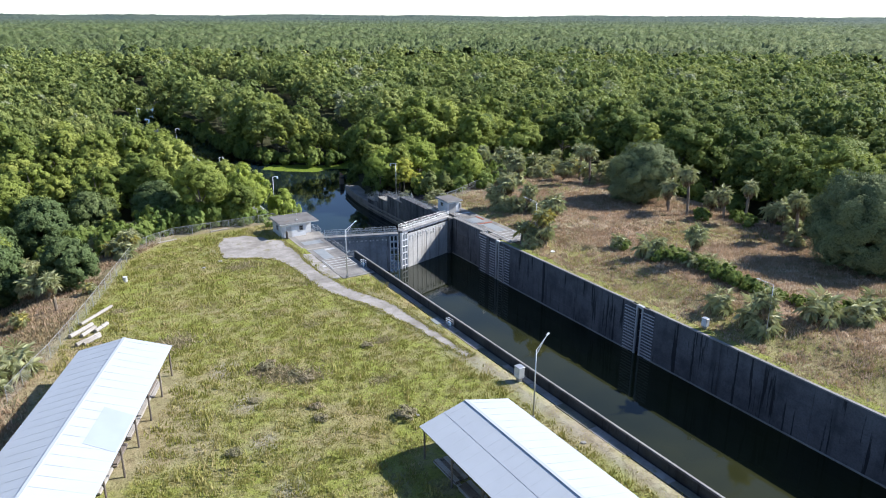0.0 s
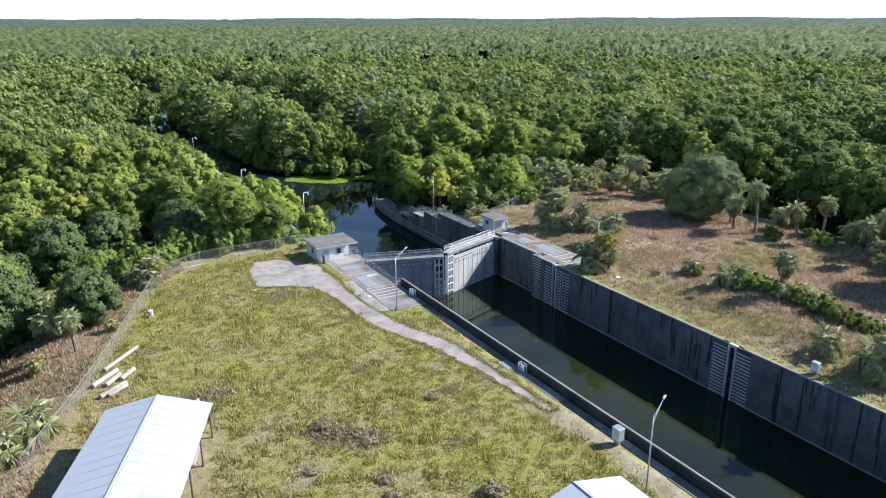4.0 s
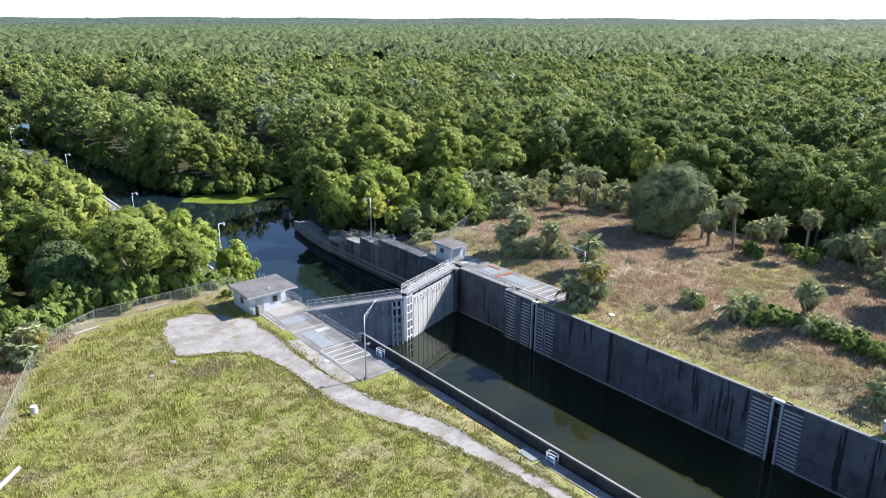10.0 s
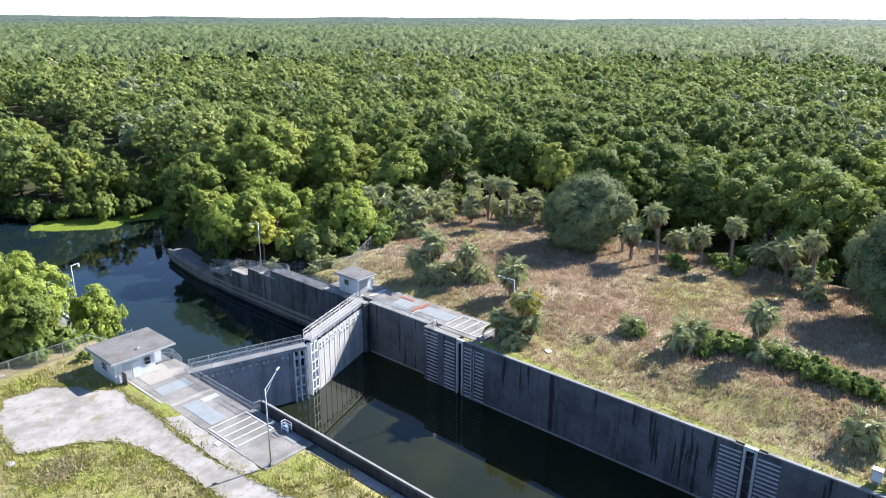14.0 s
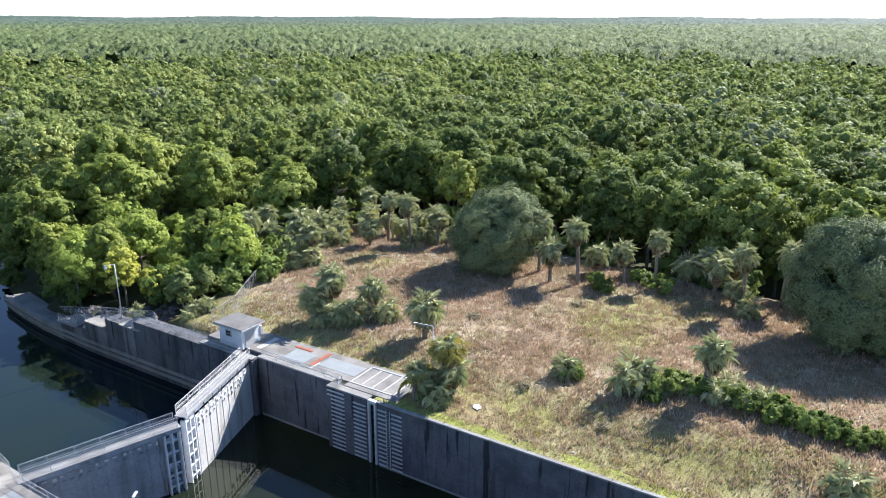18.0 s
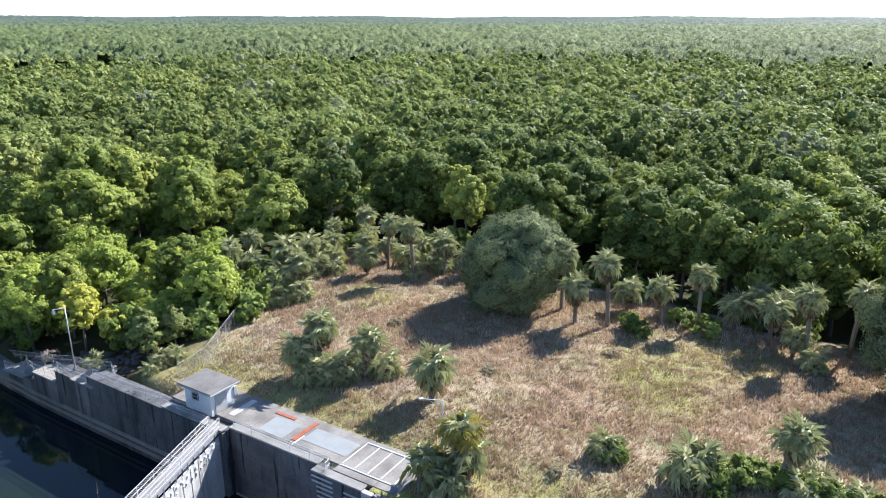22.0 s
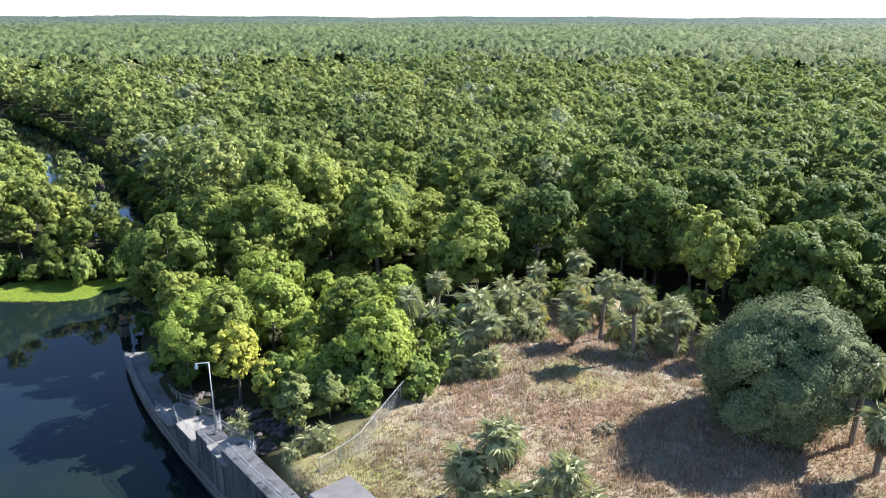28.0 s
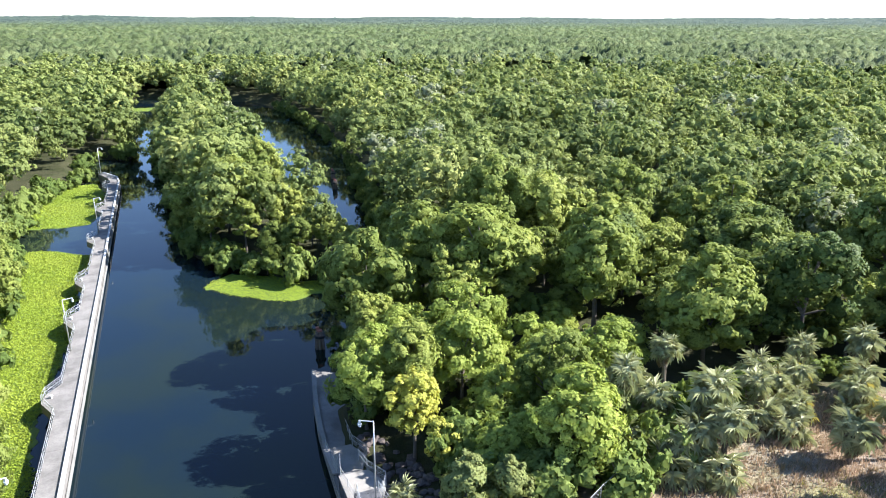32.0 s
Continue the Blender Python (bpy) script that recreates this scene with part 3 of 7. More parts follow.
coping = thing("coping_east", "pale concrete coping along the lock chamber wall", "coping", kind="structure")
for a, b in ((-60, 20), (20, 63.7), (66.6, 99.3)):
    for y0 in np.arange(a, b, 8.0):
        part("coping_slab", Geo().box(HALF - 0.06, y0 + 0.02, -0.12, 13.18, min(y0 + 8, b) - 0.02, 0.05, 0.03), M_WALLTOP, coping)
for x0, y0, y1 in ((HALF - 0.06, 100.5, 106.0), (13.7, 106.05, 117.2), (HALF, 117.25, 126.0)):
    part("coping_slab", Geo().box(x0, y0, -0.12, x0 + 0.95, y1, 0.055, 0.03), M_WALLTOP, coping)

verge = thing("verge_east", "strip of turf grown over the top of the lock wall", "verge", kind="structure")
for y0 in np.arange(-60, 97, 8.0):
    part("turf", Geo().prism(ragged([(13.2, y0), (14.5, y0), (14.5, y0 + 8), (13.2, y0 + 8)], 0.6, 0.09, int(y0) + 99), -0.119, 0.0), M_GROUND, verge)

parapet = thing("parapet_west", "low concrete parapet coloured dark as if shaded, with a pale top beside the chamber", "parapet", kind="structure")
for y0 in np.arange(-60, 104, 8.0):
    part("parapet_block", Geo().box(-13.14, y0 + 0.015, -0.12, -HALF, min(y0 + 8, 104.2) - 0.015, 1.0, 0.02), M_PARAPET, parapet)
    part("parapet_cap", Geo().box(-13.02, y0 + 0.01, 1.003, -HALF + 0.04, min(y0 + 8, 104.2) - 0.01, 1.07, 0.02), M_WALLTOP, parapet)
strip = thing("pavement_strip", "pale concrete footway slabs along the parapet", "pavement", kind="structure")
for y0 in np.arange(-60, 95, 5.0):
    part("paving_slab", Geo().box(-14.3 - 0.2 * math.sin(y0), y0 + 0.02, -0.3, -13.33, y0 + 4.98, 0.03 + 0.012 * ((y0 * 0.2) % 2), 0.02), M_PAD if int(y0) % 3 else M_COPING, strip)

# ---- decks beside the gates ----
deck_w = thing("deck_west", "stained dark concrete deck slabs beside the lock gate", "deck", kind="structure")
for i, y0 in enumerate((96.0, 100.2, 105.1, 109.3, 112.3, 117.0)):
    y1 = (100.2, 105.1, 109.3, 112.3, 117.0, 121.5)[i]
    part("deck_slab", Geo().box(-18.75, y0 + 0.012, -0.35, -13.78 if y0 > 104 else -13.32, y1 - 0.012, 0.045, 0.02), M_DECK, deck_w)
part("pale_kerb", Geo().box(-18.7, 95.62, -0.3, -13.4, 95.98, 0.11, 0.03), M_WALLTOP, deck_w)
part("landing", Geo().box(-18.0, 117.3, 0.046, -12.9, 121.2, 0.075, 0.02), M_PALE, deck_w, "pale worn landing slab")
part("path_edge", Geo().box(-19.15, 112.9, -0.2, -18.78, 120.0, 0.065, 0.03), M_PALE, deck_w)
part("joint_slab", Geo().box(-18.7, 111.35, 0.046, -14.0, 111.95, 0.075, 0.02), M_PALE, deck_w)
deck_e = thing("deck_east", "stained dark concrete deck slabs beside the lock gate", "deck", kind="structure")
for i, (y0, y1) in enumerate(((97.6, 100.0), (100.0, 104.4), (104.4, 110.7), (110.7, 115.4), (115.4, 119.6), (119.6, 126.6))):
    part("deck_slab", Geo().box(14.67 if y0 > 104 else 13.78, y0 + 0.012, -0.4, 19.2, y1 - 0.012, 0.05, 0.02), M_DECK, deck_e)


def flat_thing(name, label, category, mat, x0, y0, x1, y1, z=0.05, t=0.018, group=""):
    return tagged(part(name, Geo().box(x0, y0, z, x1, y1, z + t, 0.004), mat), label, category, group)


for x0, y0, x1, y1 in ((-18.15, 114.2, -14.6, 116.2), (-17.9, 105.5, -16.1, 110.9), (-16.0, 109.8, -14.2, 110.7)):
    flat_thing("cover_plate", "pale blue-grey steel cover plate set in the deck", "steel plate", M_PLATE if x0 < -16.5 else M_WHITE, x0, y0, x1, y1, group="gate machinery covers")
for x0, y0, x1, y1 in ((15.0, 111.5, 17.6, 114.6), (15.8, 104.6, 18.0, 109.8)):
    flat_thing("cover_plate", "pale blue-grey steel cover plate set in the deck", "steel plate", M_PLATE, x0, y0, x1, y1, 0.055, group="gate machinery covers")
for x0, y0, x1, y1 in ((15.3, 110.15, 18.7, 110.65), (17.9, 112.6, 18.3, 115.2)):
    flat_thing("rusty_beam", "red rusted steel strip lying on the deck", "steel strip", M_RUST, x0, y0, x1, y1, 0.055, 0.05)
for x0, y0, x1, y1 in ((15.4, 118.3, 18.6, 119.0), (14.7, 109.9, 16.4, 110.1), (-19.45, 101.9, -18.9, 102.6)):
    flat_thing("white_slab", "small white painted concrete slab in the deck", "slab", M_WHITE, x0, y0, x1, y1, 0.056)


def marked_grid(name, x0, y0, x1, y1, z):
    """Painted steel tracks of a stop-log store: a frame with cross bars."""
    root = thing(name, "white painted steel frame with cross bars lying on the deck", "deck frame", "deck frames")
    for y in np.linspace(y0, y1, 5):
        part("cross_bar", Geo().box(x0 + 0.15, y - 0.07, z, x1 - 0.15, y + 0.07, z + 0.06, 0.01), M_WHITE, root)
    for x in (x0, x1):
        part("side_bar", Geo().box(x - 0.08, y0 - 0.08, z, x + 0.08, y1 + 0.08, z + 0.055, 0.01), M_WHITE, root)
    return root


marked_grid("deck_frame", -18.4, 100.5, -14.3, 105.0, 0.05)
marked_grid("deck_frame", 14.7, 98.6, 18.6, 104.2, 0.055)

# ---- paved pad and path in the yard ----
PAD = [(-22.9, 122.6), (-25.7, 125.6), (-29.5, 125.4), (-31.1, 122.8), (-31.9, 118.7), (-32.1, 114.5), (-30.4, 113.3), (-28.1, 112.3), (-25.2, 110.0), (-24.0, 106.5), (-23.5, 102.5),
       (-23.5, 98.5), (-23.3, 96.4), (-23.2, 92.9), (-22.1, 89.7), (-20.6, 86.3), (-19.1, 81.0), (-18.0, 75.0), (-17.1, 69.0), (-16.4, 64.0), (-15.7, 64.2), (-15.9, 70.0), (-16.3, 76.0),
       (-16.6, 81.5), (-16.9, 83.7), (-17.7, 86.1), (-18.6, 88.8), (-19.5, 91.6), (-20.1, 94.6), (-20.9, 99.2), (-21.1, 105.1), (-20.6, 110.1), (-20.4, 113.4), (-20.8, 115.3), (-20.5, 119.2), (-22.4, 120.7)]


tagged(part("pavement_pad", Geo().prism(ragged(PAD, 0.45, 0.2), -0.3, 0.03), M_PAD), "pale cracked concrete yard and winding path, broken at the edges", "pavement", kind="structure")
tagged(part("pavement_apron", Geo().prism(ragged([(-20.7, 96.2), (-18.82, 96.2), (-18.82, 114.6), (-20.4, 114.6)], 0.5, 0.12), -0.3, 0.02), M_PAD), "pale weedy concrete apron along the edge of the deck", "pavement", kind="structure")


# ---- fences, rails and lamps ----
def mesh_fence_panel(length, height, cell=0.30, wire=0.012):
    """Chain link between two posts: crossing diagonal wires."""
    g = Geo()
    n = int((length + height) / cell)
    for i in range(n):
        for s in (1, -1):
            a0, b0 = i * cell - height, 0.0
            a1, b1 = i * cell, height
            if a0 < 0:
                b0, a0 = -a0, 0.0
            if a1 > length:
                b1, a1 = height - (a1 - length), length
            if b1 - b0 < 0.05:
                continue
            p, q = ((a0, b0), (a1, b1)) if s > 0 else ((length - a0, b0), (length - a1, b1))
            g.add([(p[0] - wire, 0, p[1]), (p[0] + wire, 0, p[1]), (q[0] + wire, 0, q[1]), (q[0] - wire, 0, q[1])], [(0, 1, 2, 3)])
    return g


def fence(name, label, points, height, bay, mat, post_r=0.035, rails=(1.0,), link=True, cell=0.3, ground=True, group=""):
    """A fence of posts, rails and chain link along a line of points (x, y, z)."""
    root = thing(name, label, "fence", group)
    cache = {}
    for (ax, ay, az), (bx, by, bz) in zip(points, points[1:]):
        run = math.hypot(bx - ax, by - ay)
        n = max(1, round(run / bay))
        stops = []
        for i in range(n + 1):
            k = i / n
            x, y = ax + (bx - ax) * k, ay + (by - ay) * k
            z = float(ground_height([x], [y])[0]) if ground else az + (bz - az) * k
            stops.append(Vector((x, y, z)))
        for i, p in enumerate(stops[:-1] if points[-1] != (bx, by, bz) else stops):
            part("post", Geo().beam(p - Vector((0, 0, 0.2)), p + Vector((0, 0, height + 0.04)), post_r), mat, root)
        for p, q in zip(stops, stops[1:]):
            for r in rails:
                part("rail", Geo().beam(p + Vector((0, 0, height * r)), q + Vector((0, 0, height * r)), post_r * (0.7 if link else 0.3), n=5), mat, root)
            if link:
                L = round((q - p).length, 1)
                if L not in cache:
                    cache[L] = mesh_fence_panel(L, height, cell).mesh("chain_link", mat)
                ob = part("chain_link", cache[L], mat, root)
                d = q - p
                ob.matrix_basis = Matrix.Translation(p) @ Matrix.Rotation(math.atan2(d.y, d.x), 4, "Z") @ Matrix.Rotation(-math.atan2(d.z, math.hypot(d.x, d.y)), 4, "Y")
    return root


fence("chain_link_fence", "grey chain-link fence along the edge of the yard", [(-63, 79, 0), (-58.6, 88, 0), (-53.8, 99.5, 0), (-45.2, 122.3, 0)], 1.9, 3.0, M_GALV, 0.04)
fence("chain_link_fence", "grey chain-link fence overgrown with brush", [(-44.5, 125.5, 0), (-37, 130.2, 0), (-27, 130.6, 0), (-15.5, 131.2, 0)], 1.9, 3.0, M_GALV, 0.04)
fence("chain_link_fence", "grey chain-link fence below the trees at the meadow's edge", [(17.5, 129.0, 0), (22, 129.6, 0), (30, 134.0, 0), (38, 138.2, 0)], 1.9, 3.0, M_GALV, 0.04)
fence("wire_fence", "low thin wire fence across the dry meadow", [(29.9, 103.0, 0), (31.2, 95.2, 0), (34.5, 85.4, 0), (35.5, 79.5, 0)], 1.3, 4.0, M_GALV, 0.025, (1.0,), False)


def railing(name, label, points, bay=2.4, height=1.05, cell=0.22):
    return fence(name, label, points, height, bay, M_RAIL, 0.028, (0.5, 1.0), True, cell, False, "lock railings")


railing("railing", "pale steel railing with mesh along the deck edge", [(-13.85, 104.4, 0.05), (-13.85, 117.4, 0.05)])
railing("railing", "pale steel railing with mesh round the gate landing", [(-13.85, 104.4, 0.05), (-13.0, 104.3, 0.05)])
railing("railing", "pale steel railing with mesh at the river side of the landing", [(-13.3, 118.9, 0.08), (-12.9, 121.6, 0.08), (-16.5, 127.0, 0.0)])
railing("railing", "pale steel railing with mesh along the deck edge", [(13.85, 104.7, 0.05), (13.85, 116.6, 0.05)])
railing("railing", "pale steel railing with mesh along the deck edge", [(13.0, 104.5, 0.05), (13.85, 104.7, 0.05)])
railing("railing", "pale steel railing along the top of the lock wall", [(13.3, 119.2, 0.05), (13.3, 126.6, 0.0), (13.2, 133.5, -0.3), (13.2, 137.8, -0.3)])


def street_lamp(x, y, z, height, heading, reach, label, drop=False):
    """A tall steel lamp: a tapered pole, an arm and a head."""
    root = thing("street_lamp", label, "street lamp", "lock lamps", (x, y, z))
    part("base", Geo().box(-0.16, -0.16, -0.15, 0.16, 0.16, 0.35, 0.03), M_WALLTOP, root)
    part("pole", Geo().beam((0, 0, 0.35), (0, 0, height), 0.085, 0.05, 8), M_GALV, root, smooth=True)
    d = Vector((math.cos(radians(heading)), math.sin(radians(heading)), 0))
    top = Vector((0, 0, height - 0.05))
    if drop:
        part("arm", Geo().beam(top, top + d * reach, 0.045, n=6), M_STEELW, root)
        part("head", Geo().beam(top + d * reach, top + d * reach + Vector((0, 0, -0.28)), 0.09, 0.14, 8).beam(top + d * reach + Vector((0, 0, -0.28)), top + d * reach + Vector((0, 0, -0.55)), 0.19, 0.13, 8), M_STEELW, root, "white bell-shaped lamp head")
    else:
        end = top + d * reach + Vector((0, 0, reach * 0.42))
        part("arm", Geo().beam(top + Vector((0, 0, 0.0)), end, 0.035, n=6), M_GALV, root)
        part("arm", Geo().beam(top - Vector((0, 0, 0.55)), end - d * 0.25 - Vector((0, 0, 0.08)), 0.03, n=6), M_GALV, root)
        part("brace", Geo().beam(top + d * reach * 0.3 + Vector((0, 0, 0.13)), top + d * reach * 0.3 + Vector((0, 0, -0.2)), 0.02, n=5), M_GALV, root)
        part("head", Geo().bar(end - d * 0.1, end + d * 0.35 + Vector((0, 0, 0.12)), 0.16, 0.09), M_STEELW, root)
    return root


street_lamp(-18.0, 95.75, 0.0, 7.6, 22, 2.0, "tall grey steel lamp with a sloping double arm beside the deck")
street_lamp(-17.9, 49.2, 0.0, 7.6, 22, 2.0, "tall grey steel lamp with a sloping double arm beside the sheds")
part("flood_lamp", Geo().beam((0.05, 0, 4.2), (0.35, 0, 4.2), 0.03).beam((0.35, 0, 4.05), (0.6, 0, 4.25), 0.09, 0.16, 8), M_STEELW,
     [o for o in bpy.data.objects if o.name.startswith("street_lamp") and not o.parent][0], "small round white floodlight")
street_lamp(14.3, 143.2, -1.4, 7.8, 150, 1.15, "grey steel lamp with a short level arm beside the river wall", True)
street_lamp(17.9, 95.75, -0.15, 7.6, 158, 2.0, "tall grey steel lamp with a sloping double arm among the palms")
street_lamp(17.9, 49.2, -0.15, 7.6, 158, 2.0, "tall grey steel lamp with a sloping double arm in the meadow")
for x, y, tall in ((-13.3, 146.4, 10.9), (-13.5, 193.0, 7.4), (-13.5, 252.0, 7.4), (-16.6, 316.3, 7.4)):
    street_lamp(x, y, -5.3, tall, 20, 1.2, "grey steel lamp with a level arm on the guide wall", True)



# ---- control huts ----
def window(parent, x, y, z, w, h, face):
    """A dark window in a frame; face: (1, 0) or so, the way that it looks."""
    fx, fy = face
    root = part("window", Geo().box(x - (0.04 if fx else w / 2), y - (0.04 if fy else w / 2), z, x + (0.04 if fx else w / 2), y + (0.04 if fy else w / 2), z + h), M_DARK, parent, "dark glazed window")
    o = 0.05
    a = w / 2
    for u, v, du, dv in ((-a, 0, 0.07, h), (a - 0.07, 0, 0.07, h), (-a, 0, w, 0.07), (-a, h - 0.07, w, 0.07), (-a, h / 2 - 0.03, w, 0.05)):
        if fx:
            g = Geo().box(x + fx * o - 0.03, y + u, z + v, x + fx * o + 0.03, y + u + du, z + v + dv)
        else:
            g = Geo().box(x + u, y + fy * o - 0.03, z + v, x + u + du, y + fy * o + 0.03, z + v + dv)
        part("frame", g, M_FASCIA, root)
    return root


def door(parent, x, y, z, w, h, face, mat=None):
    fx, fy = face
    leaf = part("door", Geo().box(x - (0.03 if fx else w / 2), y - (0.03 if fy else w / 2), z, x + (0.03 if fx else w / 2), y + (0.03 if fy else w / 2), z + h, 0.01), mat or M_FASCIA, parent)
    ox, oy = (fx * 0.05, w / 2 - 0.14) if fx else (w / 2 - 0.14, fy * 0.05)
    part("handle", Geo().beam((x + ox, y + oy, z + 1.0), (x + ox, y + oy, z + 1.14), 0.025), M_GALV, leaf)
    return leaf


def hut_walls(root, x0, y0, x1, y1, z1, t=0.2):
    part("wall", Geo().box(x0, y0, -0.1, x1, y0 + t, z1), M_HUTWALL, root)
    part("wall", Geo().box(x0, y1 - t, -0.1, x1, y1, z1), M_HUTWALL, root)
    part("wall", Geo().box(x0, y0 + t, -0.1, x0 + t, y1 - t, z1), M_HUTWALL, root)
    part("wall", Geo().box(x1 - t, y0 + t, -0.1, x1, y1 - t, z1), M_HUTWALL, root)


hut = thing("control_hut", "white block control hut with flat grey roof beside the gate", "hut", "lock control huts")
hut_walls(hut, -20.2, 120.2, -15.7, 125.5, 2.42)
part("wall", Geo().box(-15.7, 122.0, -0.1, -14.1, 125.5, 2.42), M_HUTWALL, hut)
part("fascia", Geo().box(-20.7, 119.7, 2.425, -13.35, 126.1, 2.66, 0.02), M_FASCIA, hut)
part("roof", Geo().box(-20.65, 119.75, 2.663, -13.40, 126.05, 2.74, 0.02), M_HUTROOF, hut, "flat grey tar roof with stains")
part("roof_vent", Geo().box(-17.2, 121.0, 2.74, -16.8, 121.3, 2.92, 0.03).beam((-17, 121.15, 2.9), (-17, 121.15, 3.05), 0.06), M_GALV, hut)
part("roof_board", Geo().bar((-19.5, 120.5, 2.78), (-18.3, 121.5, 2.80), 0.12, 0.05), M_WOOD, hut, "stray board lying on the roof")
door(hut, -18.9, 120.17, 0.05, 0.95, 2.0, (0, -1))
part("panel", Geo().box(-18.3, 120.13, 0.05, -17.5, 120.17, 1.9, 0.01), M_HUTWALL, hut, "open white door leaf")
window(hut, -16.6, 120.19, 1.05, 0.75, 0.95, (0, -1))
window(hut, -20.22, 122.6, 1.0, 0.9, 0.9, (-1, 0))
window(hut, -14.08, 123.6, 1.0, 0.9, 0.9, (1, 0))
part("screen", Geo().box(-19.5, 119.2, 0.0, -19.42, 120.1, 1.35, 0.01), M_WOOD, hut, "weathered board screen")
part("antenna", Geo().beam((-16.4, 125.0, 2.7), (-16.4, 125.0, 3.9), 0.025).beam((-15.7, 125.0, 2.7), (-15.7, 125.0, 3.7), 0.025).beam((-16.4, 125.0, 3.4), (-15.7, 125.0, 3.4), 0.02), M_GALV, hut, "thin metal mast frame")

hut_e = thing("control_hut", "small white block hut with an overhanging flat grey roof", "hut", "lock control huts")
hut_walls(hut_e, 14.3, 120.1, 17.15, 123.9, 2.42)
part("fascia", Geo().box(13.8, 119.45, 2.425, 17.55, 124.4, 2.60, 0.02), M_FASCIA, hut_e)
part("roof", Geo().box(13.85, 119.5, 2.603, 17.5, 124.35, 2.68, 0.02), M_HUTROOF, hut_e, "flat grey tar roof")
window(hut_e, 14.28, 122.3, 1.15, 0.9, 0.8, (-1, 0))
door(hut_e, 15.5, 120.07, 0.06, 1.5, 1.9, (0, -1), M_FASCIA)
cage = part("meter_cage", Geo().box(17.18, 120.0, 0.9, 17.55, 120.6, 1.9, 0.02), M_FASCIA, hut_e, "white metal cabinet on the wall")
for z in (0.95, 1.4, 1.85):
    part("cage_bar", Geo().beam((17.58, 119.95, z), (17.58, 120.65, z), 0.02), M_RAIL, cage)


# ---- lock gate leaves ----
def gate_leaf(name, label, hinge, tip, mat, side):
    """A steel mitre leaf: skin, girders, the open end frame, a walkway on top with railings."""
    hinge, tip = Vector((*hinge, 0)), Vector((*tip, 0))
    length = (tip - hinge).length
    ang = math.atan2(tip.y - hinge.y, tip.x - hinge.x)
    root = thing(name, label, "lock gate", "lock gate leaves", Matrix.Translation(hinge) @ Matrix.Rotation(ang, 4, "Z"))
    f = -1 if side == "west" else 1  # the chamber side of the leaf
    lo, hi = WATER - 3, -0.75
    part("skin", Geo().box(0.2, -0.06, lo, length - 1.6, 0.06, hi, 0.01), mat, root)
    n = 9
    for i in range(n + 1):
        x = 0.3 + (length - 2.1) * i / n
        part("stiffener", Geo().box(x - 0.03, f * 0.06 if f > 0 else -0.11, lo, x + 0.03, 0.11 if f > 0 else f * 0.06, hi - 0.1), mat, root)
    for z in (-1.9, -3.4, -5.0, -6.6):
        part("girder", Geo().box(0.2, -0.7 if f > 0 else 0.06, z - 0.12, length - 0.3, -0.06 if f > 0 else 0.7, z + 0.12), M_GATE, root)
    # open frame of uprights and rungs at the meeting end
    for x in (length - 1.55, length - 0.85, length - 0.12):
        part("end_post", Geo().box(x - 0.09, -0.5, lo, x + 0.09, 0.12, -0.3, 0.02), M_STEELW, root)
    for z in np.arange(-6.8, -0.5, 1.25):
        part("end_rung", Geo().box(length - 1.5, -0.12, z - 0.1, length - 0.9, 0.10, z + 0.1, 0.02), M_STEELW, root)
        part("end_rung", Geo().box(length - 0.8, -0.12, z - 0.08, length - 0.2, 0.10, z + 0.08, 0.02), M_STEELW, root)
    # rust-edged lugs and patches under the walkway
    rnd = random.Random(5)
    for row, z in ((0, -1.15), (1, -1.75)):
        for i in range(int(length / 0.75)):
            x = 0.7 + i * 0.75 + rnd.uniform(-0.15, 0.15)
            if x > length - 1.8:
                break
            w, hh = rnd.uniform(0.2, 0.42), rnd.uniform(0.12, 0.3)
            part("lug", Geo().box(x, 0.062 if f > 0 else -0.2, z + rnd.uniform(-0.1, 0.1) - hh, x + w, 0.2 if f > 0 else -0.062, z, 0.02), M_STEELW if row == 0 else mat, root)
    deck = part("walkway", Geo().box(-0.3, -1.15, 0.0, length - 0.1, 0.15, 0.09, 0.01), M_GRATING, root, "grey steel grating walkway on top of the gate")
    for i in range(int(length / 0.9)):
        part("bracket", Geo().bar((0.4 + i * 0.9, 0.1 if f > 0 else -0.1, -0.75), (0.4 + i * 0.9, 0.1 if f > 0 else -0.1, 0.0), 0.06, 0.1), M_DARK if i % 2 else M_GATE, root)
    part("beam_edge", Geo().box(-0.2, -1.1, -0.36, length - 0.2, -0.9, -0.003, 0.01).box(-0.2, -0.1, -0.36, length - 0.2, 0.1, -0.003, 0.01), M_GATE, root)
    for y in (-1.08, 0.08):
        for i in range(7):
            x = 0.1 + (length - 0.5) * i / 6
            part("post", Geo().beam((x, y, 0.09), (x, y, 1.15), 0.03), M_RAIL, deck)
        for z in (0.25, 0.68, 1.15):
            part("rail", Geo().beam((0.1, y, z), (length - 0.4, y, z), 0.024, n=5), M_RAIL, deck)
        panel = part("mesh_panel", mesh_fence_panel(length - 0.5, 1.0, 0.2, 0.01), M_RAIL, deck)
        panel.location = (0.1, y, 0.12)
    return root


gate_leaf("gate_leaf", "steel lock gate leaf coloured grey-blue as if shaded, with a railed walkway", (-13.3, 117.6), (-0.35, 113.4), M_GATE, "west")
gate_leaf("gate_leaf", "steel lock gate leaf coloured pale as if sunlit, with a railed walkway", (13.3, 117.9), (0.35, 113.4), M_GATELIT, "east")


